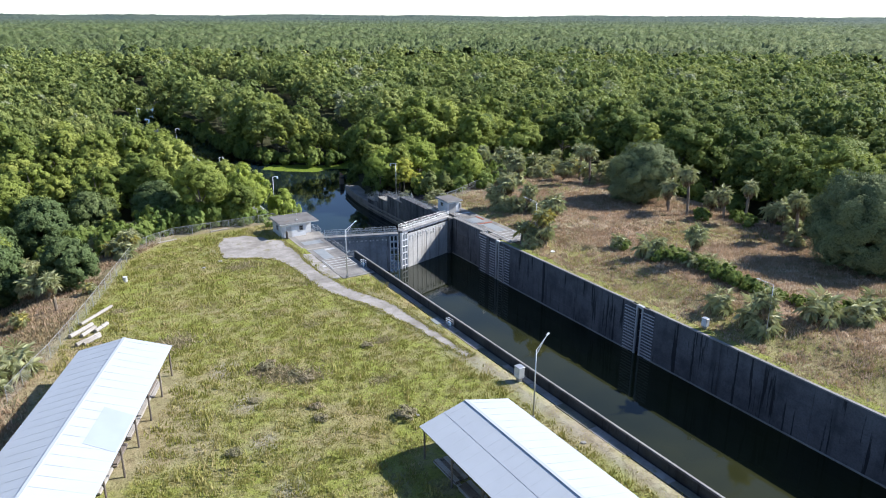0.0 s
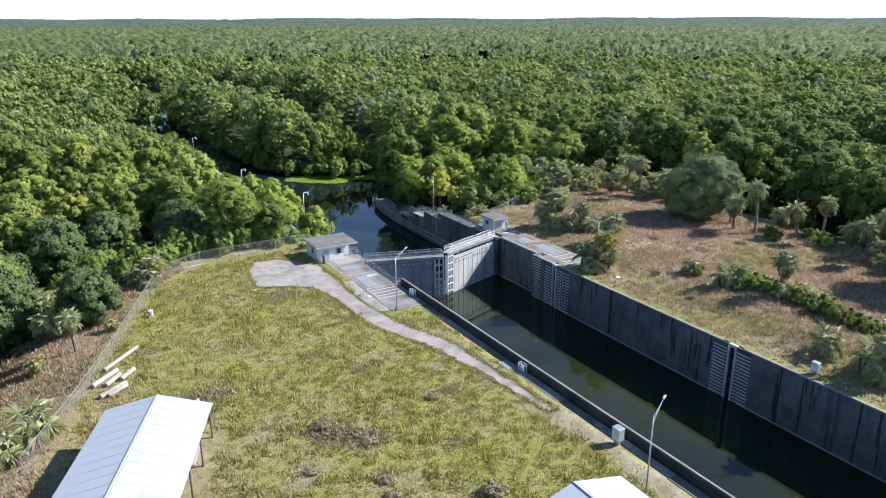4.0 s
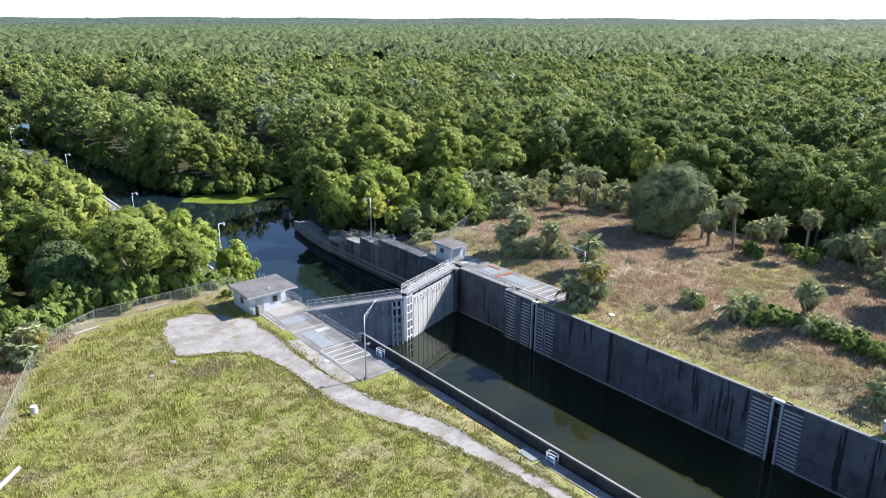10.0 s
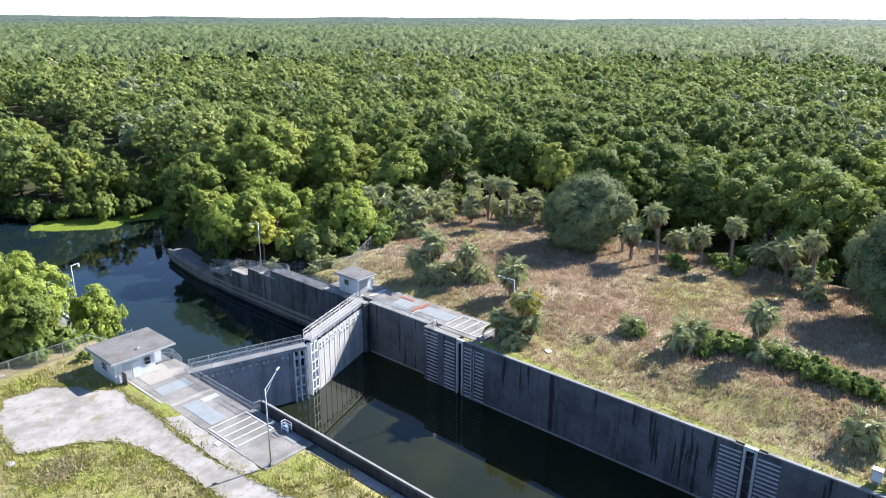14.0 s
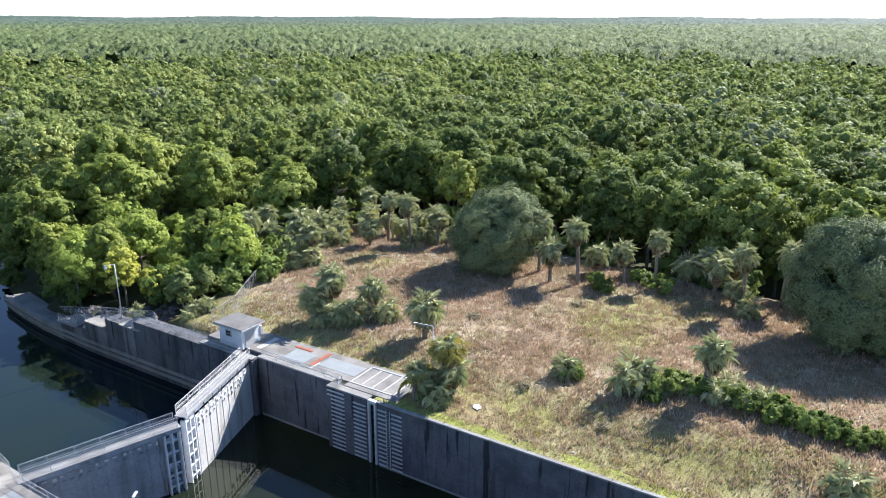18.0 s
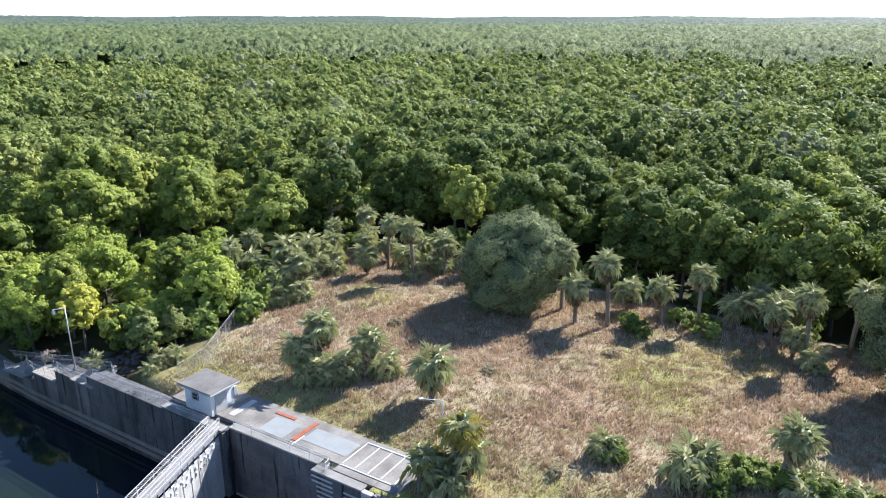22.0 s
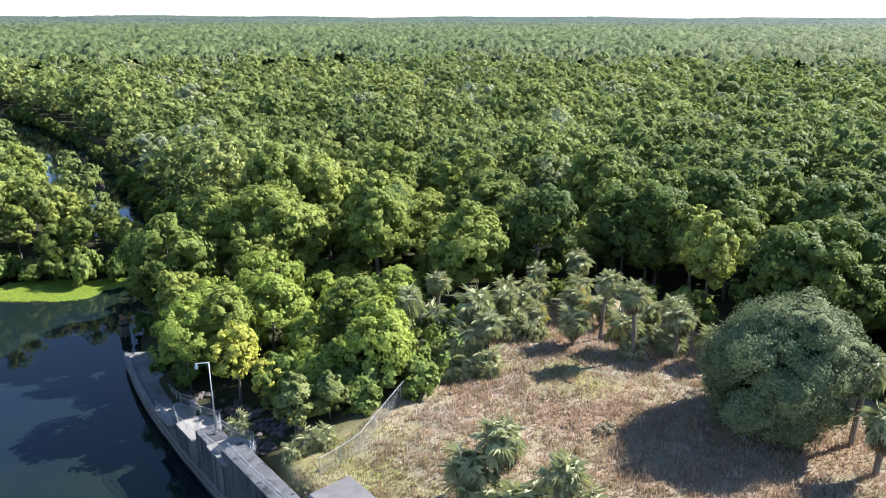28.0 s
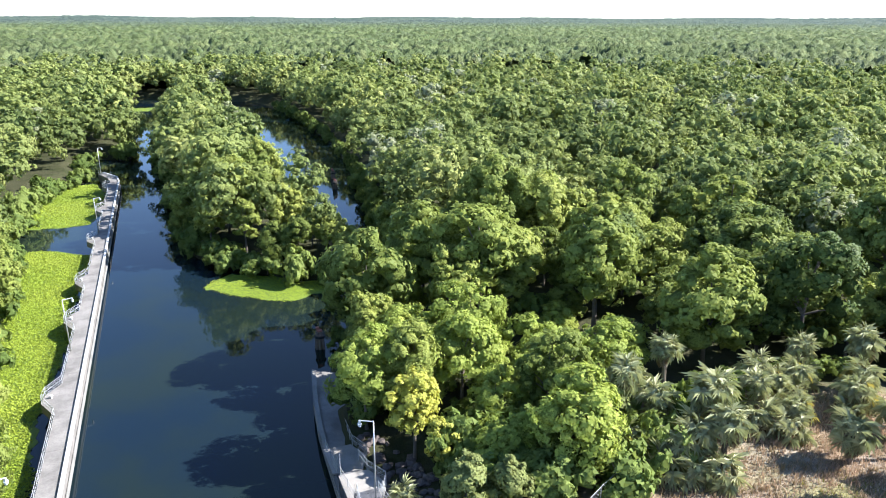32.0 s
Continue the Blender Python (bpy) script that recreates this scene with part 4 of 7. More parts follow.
# ---- recesses with bars, slot and ladder in the chamber wall ----
def bar_panel(y0, y1, face, top, bottom, n):
    """Pale fender bars across the wall, one above another."""
    root = thing("fender_panel", "pale horizontal steel fender bars on the dark lock wall", "fender", "lock wall fenders")
    for z in np.linspace(bottom, top, n):
        part("fender_bar", Geo().box(face - 0.10, y0, z - 0.07, face + 0.02, y1, z + 0.07, 0.02), M_RAIL, root)
    return root


def slot(y0, y1, face, depth=1.0):
    """A mooring slot: dark channel in the wall, with pale steel guides and struts."""
    root = thing("mooring_slot", "dark mooring slot in the lock wall with pale steel guides", "wall slot", "mooring slots")
    part("back", Geo().box(face + depth, y0, -10.9, face + depth + 0.2, y1, -0.13), M_WALL, root)
    for y in (y0, y1):
        part("guide", Geo().box(face - 0.08, y - 0.16, -10.5, face + 0.25, y + 0.1, -0.05, 0.03), M_RAIL, root)
    part("lintel", Geo().box(face - 0.1, y0 - 0.16, -0.35, face + 0.4, y1 + 0.1, 0.02, 0.04), M_WHITE, root)
    for i, z in enumerate((-1.0, -2.3, -3.6, -4.9, -6.2)):
        part("strut", Geo().beam((face + 0.6, y0 + 0.05, z - (0.5 if i % 2 else 0)), (face + 0.6, y1 - 0.05, z - (0 if i % 2 else 0.5)), 0.03), M_GALV, root)
    return root


def wall_ladder(y, face):
    root = thing("wall_ladder", "pale steel ladder running down the lock wall", "ladder")
    for s in (-0.22, 0.22):
        part("stile", Geo().box(face - 0.16, y + s - 0.03, -9, face - 0.1, y + s + 0.03, -0.5), M_RAIL, root)
    for z in np.arange(-7.6, -0.5, 0.3):
        part("rung", Geo().beam((face - 0.13, y - 0.2, z), (face - 0.13, y + 0.2, z), 0.018, n=5), M_RAIL, root)


wall_run("slot_walls", "dark concrete sides of the mooring slots", [(HALF + 1.2, 15, 99.4, 100.5, -11, -0.12), (HALF + 1.2, 15, 63.85, 66.5, -11, -0.12), (HALF, 14.4, 63.85, 64.6, -11, -0.12), (HALF, 14.4, 65.7, 66.5, -11, -0.12)], M_WALL)
slot(99.55, 100.35, 12.75)
slot(64.65, 65.65, 12.75)
bar_panel(103.6, 105.9, HALF, -0.45, -0.95, 2)
bar_panel(103.6, 105.4, HALF, -1.4, -7.2, 13)
bar_panel(100.75, 102.4, HALF, -0.9, -7.2, 14)
bar_panel(98.2, 99.2, HALF, -0.8, -7.2, 14)
bar_panel(96.2, 97.5, HALF, -0.8, -7.2, 14)
wall_ladder(97.85, HALF)
bar_panel(65.9, 67.9, HALF, -0.8, -7.2, 15)
bar_panel(62.4, 64.4, HALF, -0.8, -7.2, 15)
sill = thing("wall_ledge", "pale worn concrete ledge at the waterline of the lock wall", "ledge", kind="structure")
for a, b, x in ((-60, 63.6, HALF), (66.7, 99.2, HALF), (106.2, 117, 13.75)):
    part("ledge", Geo().box(x - 0.12, a, WATER - 0.3, x + 0.05, b, WATER + 0.16, 0.04), M_WALLTOP, sill)


# ---- river wall past the gate, stepping down to a low deck ----
rw = thing("river_wall_east", "dark stained concrete river wall stepping down to a low deck", "river wall", kind="structure")
part("wall_block", Geo().prism([(12.9, 138.8), (15.0, 138.8), (15.0, 145), (12.9, 145)], -11, -1.35), M_WALL, rw)
part("wall_block", Geo().prism([(12.9, 145.0), (15.0, 145.0), (15.0, 150), (12.95, 150)], -11, -2.7), M_WALL, rw)
part("wall_block", Geo().prism([(12.95, 150.0), (15.0, 150.0), (15.2, 156.5), (13.2, 156.5)], -11, -4.2), M_WALL, rw)
part("low_deck", Geo().prism([(13.2, 156.5), (16.0, 156.5), (17.2, 166), (18.6, 174.5), (15.6, 176.2), (14.2, 168), (13.5, 162)], -11, -5.5), M_DECK, rw)
part("deck_edge", Geo().prism([(13.05, 156.5), (13.45, 156.5), (13.8, 162), (14.5, 168), (15.9, 175.9), (15.5, 176.3), (14.1, 168.2), (13.35, 162)], -6.2, -5.3), M_WALLTOP, rw)
for z, t in ((-5.7, 0.22), (-6.5, 0.22)):
    part("fender_timber", Geo().prism([(12.75, 119.2), (12.9, 119.2), (12.9, 150), (13.2, 157), (13.45, 162), (14.15, 168.2), (15.5, 176.2), (15.35, 176.3), (14.0, 168.4), (13.3, 162.2), (13.05, 157), (12.75, 150)], z - t, z + t), M_WALLTOP, rw, "pale worn timber fender along the wall")
part("wall_patch", Geo().box(12.86, 138.9, -6.2, 12.91, 141.2, -1.5, 0.01), M_WALLPALE, rw, "paler washed patch of the river wall")
part("wall_patch", Geo().box(12.86, 145.1, -6.2, 12.91, 147.6, -2.75, 0.01), M_WALLPALE, rw, "paler washed patch of the river wall")
part("wall_patch", Geo().box(12.90, 151.0, -6.2, 12.97, 152.6, -4.25, 0.01), M_WALLPALE, rw, "paler washed patch of the river wall")
for y0, y1, ztop, zlow in ((137.6, 141.6, 0, -1.35), (145.2, 149.6, 0, -2.7), (152.2, 156.4, 0, -4.2)):
    part("platform", Geo().prism([(12.6, y0), (15.4, y0 - 0.4), (16.4, y0 + 1.8), (15.4, y1), (12.6, y1)], zlow - 0.05, zlow + 0.12), M_PALE, rw, "pale concrete landing of the stepped walk")
for y, z0, z1 in ((137.9, -0.3, -1.3), (143.8, -1.35, -2.65), (150.4, -2.7, -4.15)):
    n = 5
    for i in range(n):
        part("step", Geo().box(13.2, y + i * 0.32 - 0.8, z1 - 0.4, 14.9, y + i * 0.32 - 0.44, z0 + (z1 - z0) * (i + 1) / n, 0.02), M_PALE, rw)
railing("railing", "pale mesh railing zigzagging down the river wall", [(13.0, 137.9, -0.3), (13.0, 138.8, -1.23), (12.7, 141.5, -1.23), (13.1, 144.6, -1.23), (13.1, 145.4, -2.58), (12.75, 149.4, -2.58), (13.2, 151.5, -2.58), (13.0, 152.4, -4.1), (12.9, 156.4, -4.1)], 2.2)
railing("railing", "pale mesh railing on the land side of the river wall", [(14.9, 136.9, -0.3), (15.4, 137.3, -1.23), (16.4, 139.4, -1.23), (15.2, 141.7, -1.23), (14.9, 144.4, -1.23), (15.4, 145.0, -2.58), (16.4, 147.2, -2.58), (15.3, 149.6, -2.58), (15.0, 151.6, -2.58), (15.5, 152.0, -4.1), (16.5, 154.2, -4.1), (15.6, 156.4, -4.1), (16.2, 162.0, -5.5)], 2.2)

# ---- low river guide wall with its bays ----
gw = thing("river_guide_wall_west", "long low concrete guide wall with a walkway and small bays", "guide wall", kind="structure")
bays = (180.0, 204.5, 222.0, 247.5, 273.0, 299.0)
for a, b in zip((131.5, 150, 168, 186, 204, 222, 240, 258, 276, 290), (150, 168, 186, 204, 222, 240, 258, 276, 290, 304)):
    part("deck_slab", Geo().box(-13.7, a + 0.015, -9.5, -11.35, b - 0.015, -5.25, 0.03), M_DECK, gw)
    part("edge_kerb", Geo().box(-11.7, a + 0.01, -5.247, -11.3, b - 0.01, -5.02, 0.03), M_WHITE, gw, "white worn kerb")
    part("waler", Geo().box(-11.30, a + 0.01, -6.9, -11.12, b - 0.01, -6.3, 0.03), M_WALLTOP, gw)
part("deck_slab", Geo().prism([(-13.7, 304), (-11.35, 304), (-12.2, 310), (-16.2, 317.5), (-17.4, 316.5), (-14.5, 309)], -9.5, -5.25), M_DECK, gw)
part("edge_kerb", Geo().prism([(-11.65, 304), (-11.3, 304), (-12.0, 310), (-16.0, 317.7), (-16.3, 317.4), (-12.4, 309.7)], -5.247, -5.02), M_WHITE, gw)
line = [(-13.6, 131.5, -5.25)]
for y in bays:
    part("bay", Geo().prism([(-13.68, y - 4.4), (-15.4, y - 1.0), (-15.2, y + 0.9), (-13.68, y + 3.4)], -6.4, -5.25), M_DECK, gw)
    line += [(-13.6, y - 4.5, -5.25), (-15.3, y - 1.0, -5.25), (-15.1, y + 0.9, -5.25), (-13.6, y + 3.5, -5.25)]
line += [(-13.6, 304, -5.25), (-14.4, 309, -5.25), (-17.2, 316.4, -5.25)]
railing("railing", "pale mesh railing along the bays of the river guide wall", line, 3.2, 1.05, 0.25)
for y in bays[:4]:
    tagged(part("bollard", Geo().beam((-14.4, y, -5.25), (-14.4, y, -4.95), 0.16, 0.14, 8).beam((-14.4, y, -4.95), (-14.4, y, -4.85), 0.24, 0.2, 8), M_WHITE), "small white mooring bollard on the guide wall", "bollard", "guide wall bollards")


# ---- dolphins in the river ----
def dolphin(x, y, top, label):
    root = thing("mooring_dolphin", label, "mooring dolphin", "mooring dolphins", (x, y, WATER))
    for i in range(7):
        a = i * 0.9
        r = 0.55 if i else 0
        part("timber_post", Geo().beam((r * 1.5 * math.cos(a), r * 1.5 * math.sin(a), -3), (r * 0.7 * math.cos(a), r * 0.7 * math.sin(a), top - 0.15 * (i % 3)), 0.24, 0.2, 8), M_WOOD, root)
    part("binding", Geo().beam((0, 0, top - 0.9), (0, 0, top - 0.6), 0.78, n=10), M_BLACK, root)
    part("cap", Geo().box(-0.35, -0.3, top, 0.35, 0.3, top + 0.25, 0.03).box(-0.45, 0.05, top + 0.25, 0.0, 0.45, top + 0.6, 0.03), M_BRICKRED, root, "faded red painted cap")
    return root


dolphin(18.6, 186.3, 2.6, "dark timber piles with a red cap standing in the river")
dolphin(43.5, 283.0, 2.4, "cluster of dark timber piles standing in the side channel")
dolphin(46.0, 296.0, 2.4, "cluster of dark timber piles standing in the side channel")


# ---- open sheds ----
def shed(name, label, m, width, length, eave, ridge, bays_n, seam):
    """A long open shed: sheet roof of two slopes on posts. Its far gable end is at the origin, the shed runs towards -y."""
    root = thing(name, label, "shed", "open sheds", m)
    w, over = width / 2, 0.25
    n = 10
    for s, mat in ((-1, M_SHEETGREY), (1, M_SHEETROOF)):
        for i in range(n):
            y0, y1 = -length * i / n, -length * (i + 1) / n
            a, b = (0.0, ridge), (s * (w + over), eave)
            g = Geo().add([(a[0], y0, a[1]), (b[0], y0, b[1]), (b[0], y1, b[1]), (a[0], y1, a[1]), (a[0], y0, a[1] - 0.04), (b[0], y0, b[1] - 0.04), (b[0], y1, b[1] - 0.04), (a[0], y1, a[1] - 0.04)],
                          [(0, 1, 2, 3), (7, 6, 5, 4), (0, 4, 5, 1), (2, 6, 7, 3), (1, 5, 6, 2), (0, 3, 7, 4)])
            sheet = part("roof_sheet", g, mat, root, "pale blue-white metal roof sheet")
            for r in range(4):
                y = y0 + (y1 - y0) * (r + 0.5) / 4
                part("seam", Geo().bar((a[0] + s * 0.1, y, a[1]), (b[0], y, b[1] + 0.0), 0.03, 0.006), mat, sheet)
        if seam and s < 0:
            part("lap_seam", Geo().bar((s * w * 0.5, 0, (ridge + eave) / 2 + 0.03), (s * w * 0.5, -length, (ridge + eave) / 2 + 0.03), 0.06, 0.03), M_GALV, root)
    part("ridge_cap", Geo().bar((0, 0.02, ridge + 0.02), (0, -length, ridge + 0.02), 0.30, 0.05), M_SHEETROOF, root)
    for s in (-1, 1):
        part("gable_trim", Geo().bar((0, 0.03, ridge - 0.08), (s * (w + over), 0.03, eave - 0.08), 0.05, 0.16), M_SHEETROOF, root)
        part("eave_beam", Geo().box(s * w - 0.07, -length, eave - 0.32, s * w + 0.07, -0.1, eave - 0.10), M_WOOD, root)
        for i in range(bays_n + 1):
            y = -0.35 - (length - 0.7) * i / bays_n
            post = part("post", Geo().beam((s * (w - 0.05), y, -0.4), (s * (w - 0.05), y, eave - 0.3), 0.10, 0.09, 8), M_WOOD, root)
            if i:
                part("brace", Geo().beam((s * (w - 0.05), y, eave - 1.2), (s * (w - 0.6), y, eave - 0.2), 0.04), M_WOOD, root)
    for i in range(bays_n + 1):
        y = -0.35 - (length - 0.7) * i / bays_n
        part("tie_beam", Geo().box(-w, y - 0.06, eave - 0.32, w, y + 0.06, eave - 0.12), M_WOOD, root)
        part("rafter", Geo().bar((-w, y, eave - 0.1), (0, y, ridge - 0.1), 0.08, 0.14).bar((0, y, ridge - 0.1), (w, y, eave - 0.1), 0.08, 0.14), M_WOOD, root)
    return root


SHED1 = Matrix.Translation((-51.3, 78.5, 0)) @ Matrix.Rotation(radians(-22.5), 4, "Z")
SHED2 = Matrix.Translation((-26.0, 49.0, 0)) @ Matrix.Rotation(radians(0.0), 4, "Z")
shed("open_shed", "long open shed with a white sheet-metal roof on timber posts", SHED1, 9.2, 56, 3.5, 4.75, 12, False)
shed("open_shed", "long open shed with a pale sheet-metal roof on timber posts", SHED2, 9.2, 48, 3.3, 4.55, 10, True)
slope = (3.5 - 4.75) / 4.85
g = Geo()
for x, y in ((2.0, -13.9), (4.7, -14.6), (4.7, -20.4), (2.0, -19.8)):
    g.v.append((x, y, 4.75 + slope * x + 0.025))
    g.v.append((x, y, 4.75 + slope * x + 0.005))
g.f = [(0, 2, 4, 6), (7, 5, 3, 1), (0, 1, 3, 2), (2, 3, 5, 4), (4, 5, 7, 6), (6, 7, 1, 0)]
part("patch_sheet", g, M_PATCH, [o for o in bpy.data.objects if o.name.split(".")[0] == "open_shed"][0], "duller grey-blue replacement roof sheet")
for m, s in ((SHED1, 0.62), (SHED2, -0.75)):
    for i in range(12):
        rnd = random.Random(i + int(100 * abs(s)))
        root = thing("lumber_stack", "stack of weathered grey boards stored in the open shed", "lumber", "lumber stacks", m @ Matrix.Translation((4.6 * s + rnd.uniform(-0.3, 0.3), -3.2 - 4.1 * i, 0)))
        for k in range(rnd.randint(4, 7)):
            x, z = (k % 3) * 0.5 - 0.5, 0.08 + 0.16 * (k // 3)
            part("board", Geo().box(x - 0.2, -1.8 + rnd.uniform(-0.3, 0.3), z, x + 0.2, 1.8 + rnd.uniform(-0.3, 0.3), z + 0.12, 0.01), M_LOG if rnd.random() < 0.6 else M_WOOD, root)


# ---- logs, posts and small things in the yard ----
def log(x0, y0, x1, y1, r, label="bleached pale log lying in the grass", z=None):
    a = Vector((x0, y0, float(ground_height([x0], [y0])[0]) + r * 0.9 if z is None else z))
    b = Vector((x1, y1, float(ground_height([x1], [y1])[0]) + r * 0.8 if z is None else z))
    g, rnd = Geo(), random.Random(int(abs(x0 * 100)))
    pts = [a + (b - a) * k for k in np.linspace(0, 1, 5)]
    for p, q in zip(pts, pts[1:]):
        g.beam(p, q, r * rnd.uniform(0.9, 1.1), r * rnd.uniform(0.9, 1.1), 8)
    return tagged(part("log", g, M_LOG, smooth=False), label, "log", "pile of logs")


for q in ((-54.8, 96.3, -50.6, 101.0, 0.24), (-56.3, 92.7, -53.5, 95.6, 0.3), (-55.0, 92.3, -53.3, 94.4, 0.28), (-53.4, 93.0, -51.8, 95.0, 0.28), (-55.8, 89.8, -53.0, 92.0, 0.27), (-55.0, 89.7, -53.0, 91.4, 0.25)):
    log(*q)
for i in range(4):
    log(-49.7 + i * 0.62, 79.6, -49.0 + i * 0.66, 83.8 + 0.3 * (i % 2), 0.2, "grey weathered timber lying beyond the shed", 0.22)
for x, y in ((-28.9, 131.0), (-38.4, 128.6)):
    log(x - 1.6, y - 0.4, x + 1.6, y + 0.3, 0.14, "fallen pale branch beside the fence")


def cabinet(x, y, z, w, d, h, label, mat=None):
    root = thing("control_box", label, "control box", "control boxes", (x, y, z))
    part("pedestal", Geo().box(-w * 0.3, -d * 0.3, -0.1, w * 0.3, d * 0.3, 0.45, 0.02), M_WALLTOP, root)
    part("body", Geo().box(-w / 2, -d / 2, 0.45, w / 2, d / 2, h, 0.03), mat or M_FASCIA, root)
    part("lid", Geo().box(-w / 2 - 0.04, -d / 2 - 0.04, h, w / 2 + 0.04, d / 2 + 0.04, h + 0.06, 0.02), M_GALV, root)
    part("door", Geo().box(-w / 2 - 0.02, -d / 2 + 0.05, 0.52, -w / 2, d / 2 - 0.05, h - 0.08, 0.005), M_STEELW, root)
    return root


cabinet(-14.5, 56.2, 0.03, 0.75, 0.9, 1.7, "weathered white metal control box on a pedestal by the parapet")
cabinet(14.3, 55.4, -0.05, 0.6, 0.8, 1.5, "weathered pale metal control box on a pedestal by the coping")
for y in (72.4, 99.2):
    st = thing("tube_stand", "white tubular steel stand beside the parapet", "stand", "parapet stands", (-13.75, y, 0.04))
    for dy in (-0.5, 0.5):
        part("upright", Geo().beam((-0.2, dy, 0), (-0.2, dy, 1.0), 0.035), M_STEELW, st)
        part("upright", Geo().beam((0.25, dy, 0), (0.25, dy, 1.0), 0.035), M_STEELW, st)
    for z in (0.35, 0.7, 1.0):
        part("rail", Geo().beam((-0.2, -0.5, z), (-0.2, 0.5, z), 0.03).beam((0.25, -0.5, z), (0.25, 0.5, z), 0.03).beam((-0.2, 0.5, z), (0.25, 0.5, z), 0.03), M_STEELW, st)
    part("tank", Geo().box(-0.12, -0.3, 0.05, 0.16, 0.3, 0.6, 0.06), M_BLUE, st, "faded blue tank")
flat_thing("sheet_metal", "pale blue sheet of metal lying by the parapet", "metal sheet", M_PLATE, -14.9, 73.6, -13.7, 75.6, 0.05, 0.02)
flat_thing("sheet_metal", "pale grey sheet of metal lying by the parapet", "metal sheet", M_PLATE, -14.6, 97.0, -13.6, 98.6, 0.06, 0.02)


def lump(name, label, category, x, y, size, mat, seed=1, z=None, group=""):
    """A broken stone or block: a faceted lump, flattened on the ground."""
    bm = bmesh.new()
    bmesh.ops.create_icosphere(bm, subdivisions=1, radius=1)
    rnd = random.Random(seed)
    g = Geo()
    for v in bm.verts:
        v.co = Vector((v.co.x * size[0], v.co.y * size[1], v.co.z * size[2])) * rnd.uniform(0.75, 1.15)
    bm.verts.index_update()
    g.add([v.co for v in bm.verts], [[v.index for v in f.verts] for f in bm.faces])
    bm.free()
    ob = tagged(part(name, g, mat), label, category, group)
    ob.location = (x, y, (float(ground_height([x], [y])[0]) if z is None else z) + size[2] * 0.45)
    ob.rotation_euler = (0, 0, rnd.uniform(0, 6))
    return ob


barrel = thing("white_drum", "white plastic drum standing in the grass by the fence", "drum", at=(-47.6, 110.6, -0.05))
part("body", Geo().beam((0, 0, 0), (0, 0, 0.85), 0.32, n=14), M_WHITE, barrel)
for z in (0.28, 0.56, 0.82):
    part("hoop", Geo().beam((0, 0, z), (0, 0, z + 0.05), 0.345, n=14), M_STEELW, barrel)
for i, (x, y, s) in enumerate(((-33.0, 113.0, 0.55), (-27.5, 55.5, 0.3), (-16.4, 43.4, 0.35), (24.6, 75.2, 0.3), (-37.4, 71.4, 0.3), (13.9, 84.5, 0.3), (13.9, 93.0, 0.25), (15.2, 79.0, 0.25), (-36.0, 111.2, 0.4), (-14.5, 95.0, 0.25))):
    lump("broken_concrete", "pale broken piece of concrete lying in the grass", "rubble", x, y, (s, s * 0.8, s * 0.35), M_WALLTOP, i)


lump("white_slab", "white broken slab lying in the meadow by the lock", "slab", 17.4, 90.2, (0.62, 0.5, 0.12), M_SLAB, 4)


# ---- trees ----
ICO = {}
for level in (1, 2):
    bm = bmesh.new()
    bmesh.ops.create_icosphere(bm, subdivisions=level, radius=1)
    bm.verts.index_update()
    ICO[level] = (np.array([v.co[:] for v in bm.verts]), np.array([[v.index for v in f.verts] for f in bm.faces]))
    bm.free()


def unit(v):
    return v / (np.linalg.norm(v, axis=-1, keepdims=True) + 1e-9)


def crown_lobes(rng, radius, low, high, n, shape="round"):
    """The boughs of a crown: round lobes (x, y, z, r) over an uneven dome between two heights."""
    out, half = [], (high - low) / 2
    bulge = unit(rng.normal(size=(5, 3)))
    gain = rng.uniform(-0.2, 0.3, 5)
    for i in range(n):
        zz = 1 - 1.75 * (i + rng.uniform(0.1, 0.9)) / n
        a = i * 2.39996 + rng.uniform(-0.6, 0.6)
        flat_ = math.sqrt(max(0, 1 - zz * zz))
        d = np.array((flat_ * math.cos(a), flat_ * math.sin(a), zz))
        k = (0.72 + float((gain * np.clip(bulge @ d, 0, 1) ** 2).sum())) * rng.uniform(0.82, 1.12)
        wide = radius if shape == "round" else radius * (0.2 + 0.55 * (1 - zz))
        r = radius * rng.uniform(0.20, 0.40) * (1 if shape == "round" else 0.75 - 0.3 * zz)
        out.append((d[0] * wide * k, d[1] * wide * k, (low + high) / 2 + zz * half * k, r))
    out.append((0, 0, low * 0.45 + high * 0.55, radius * 0.55))
    return np.array(out)


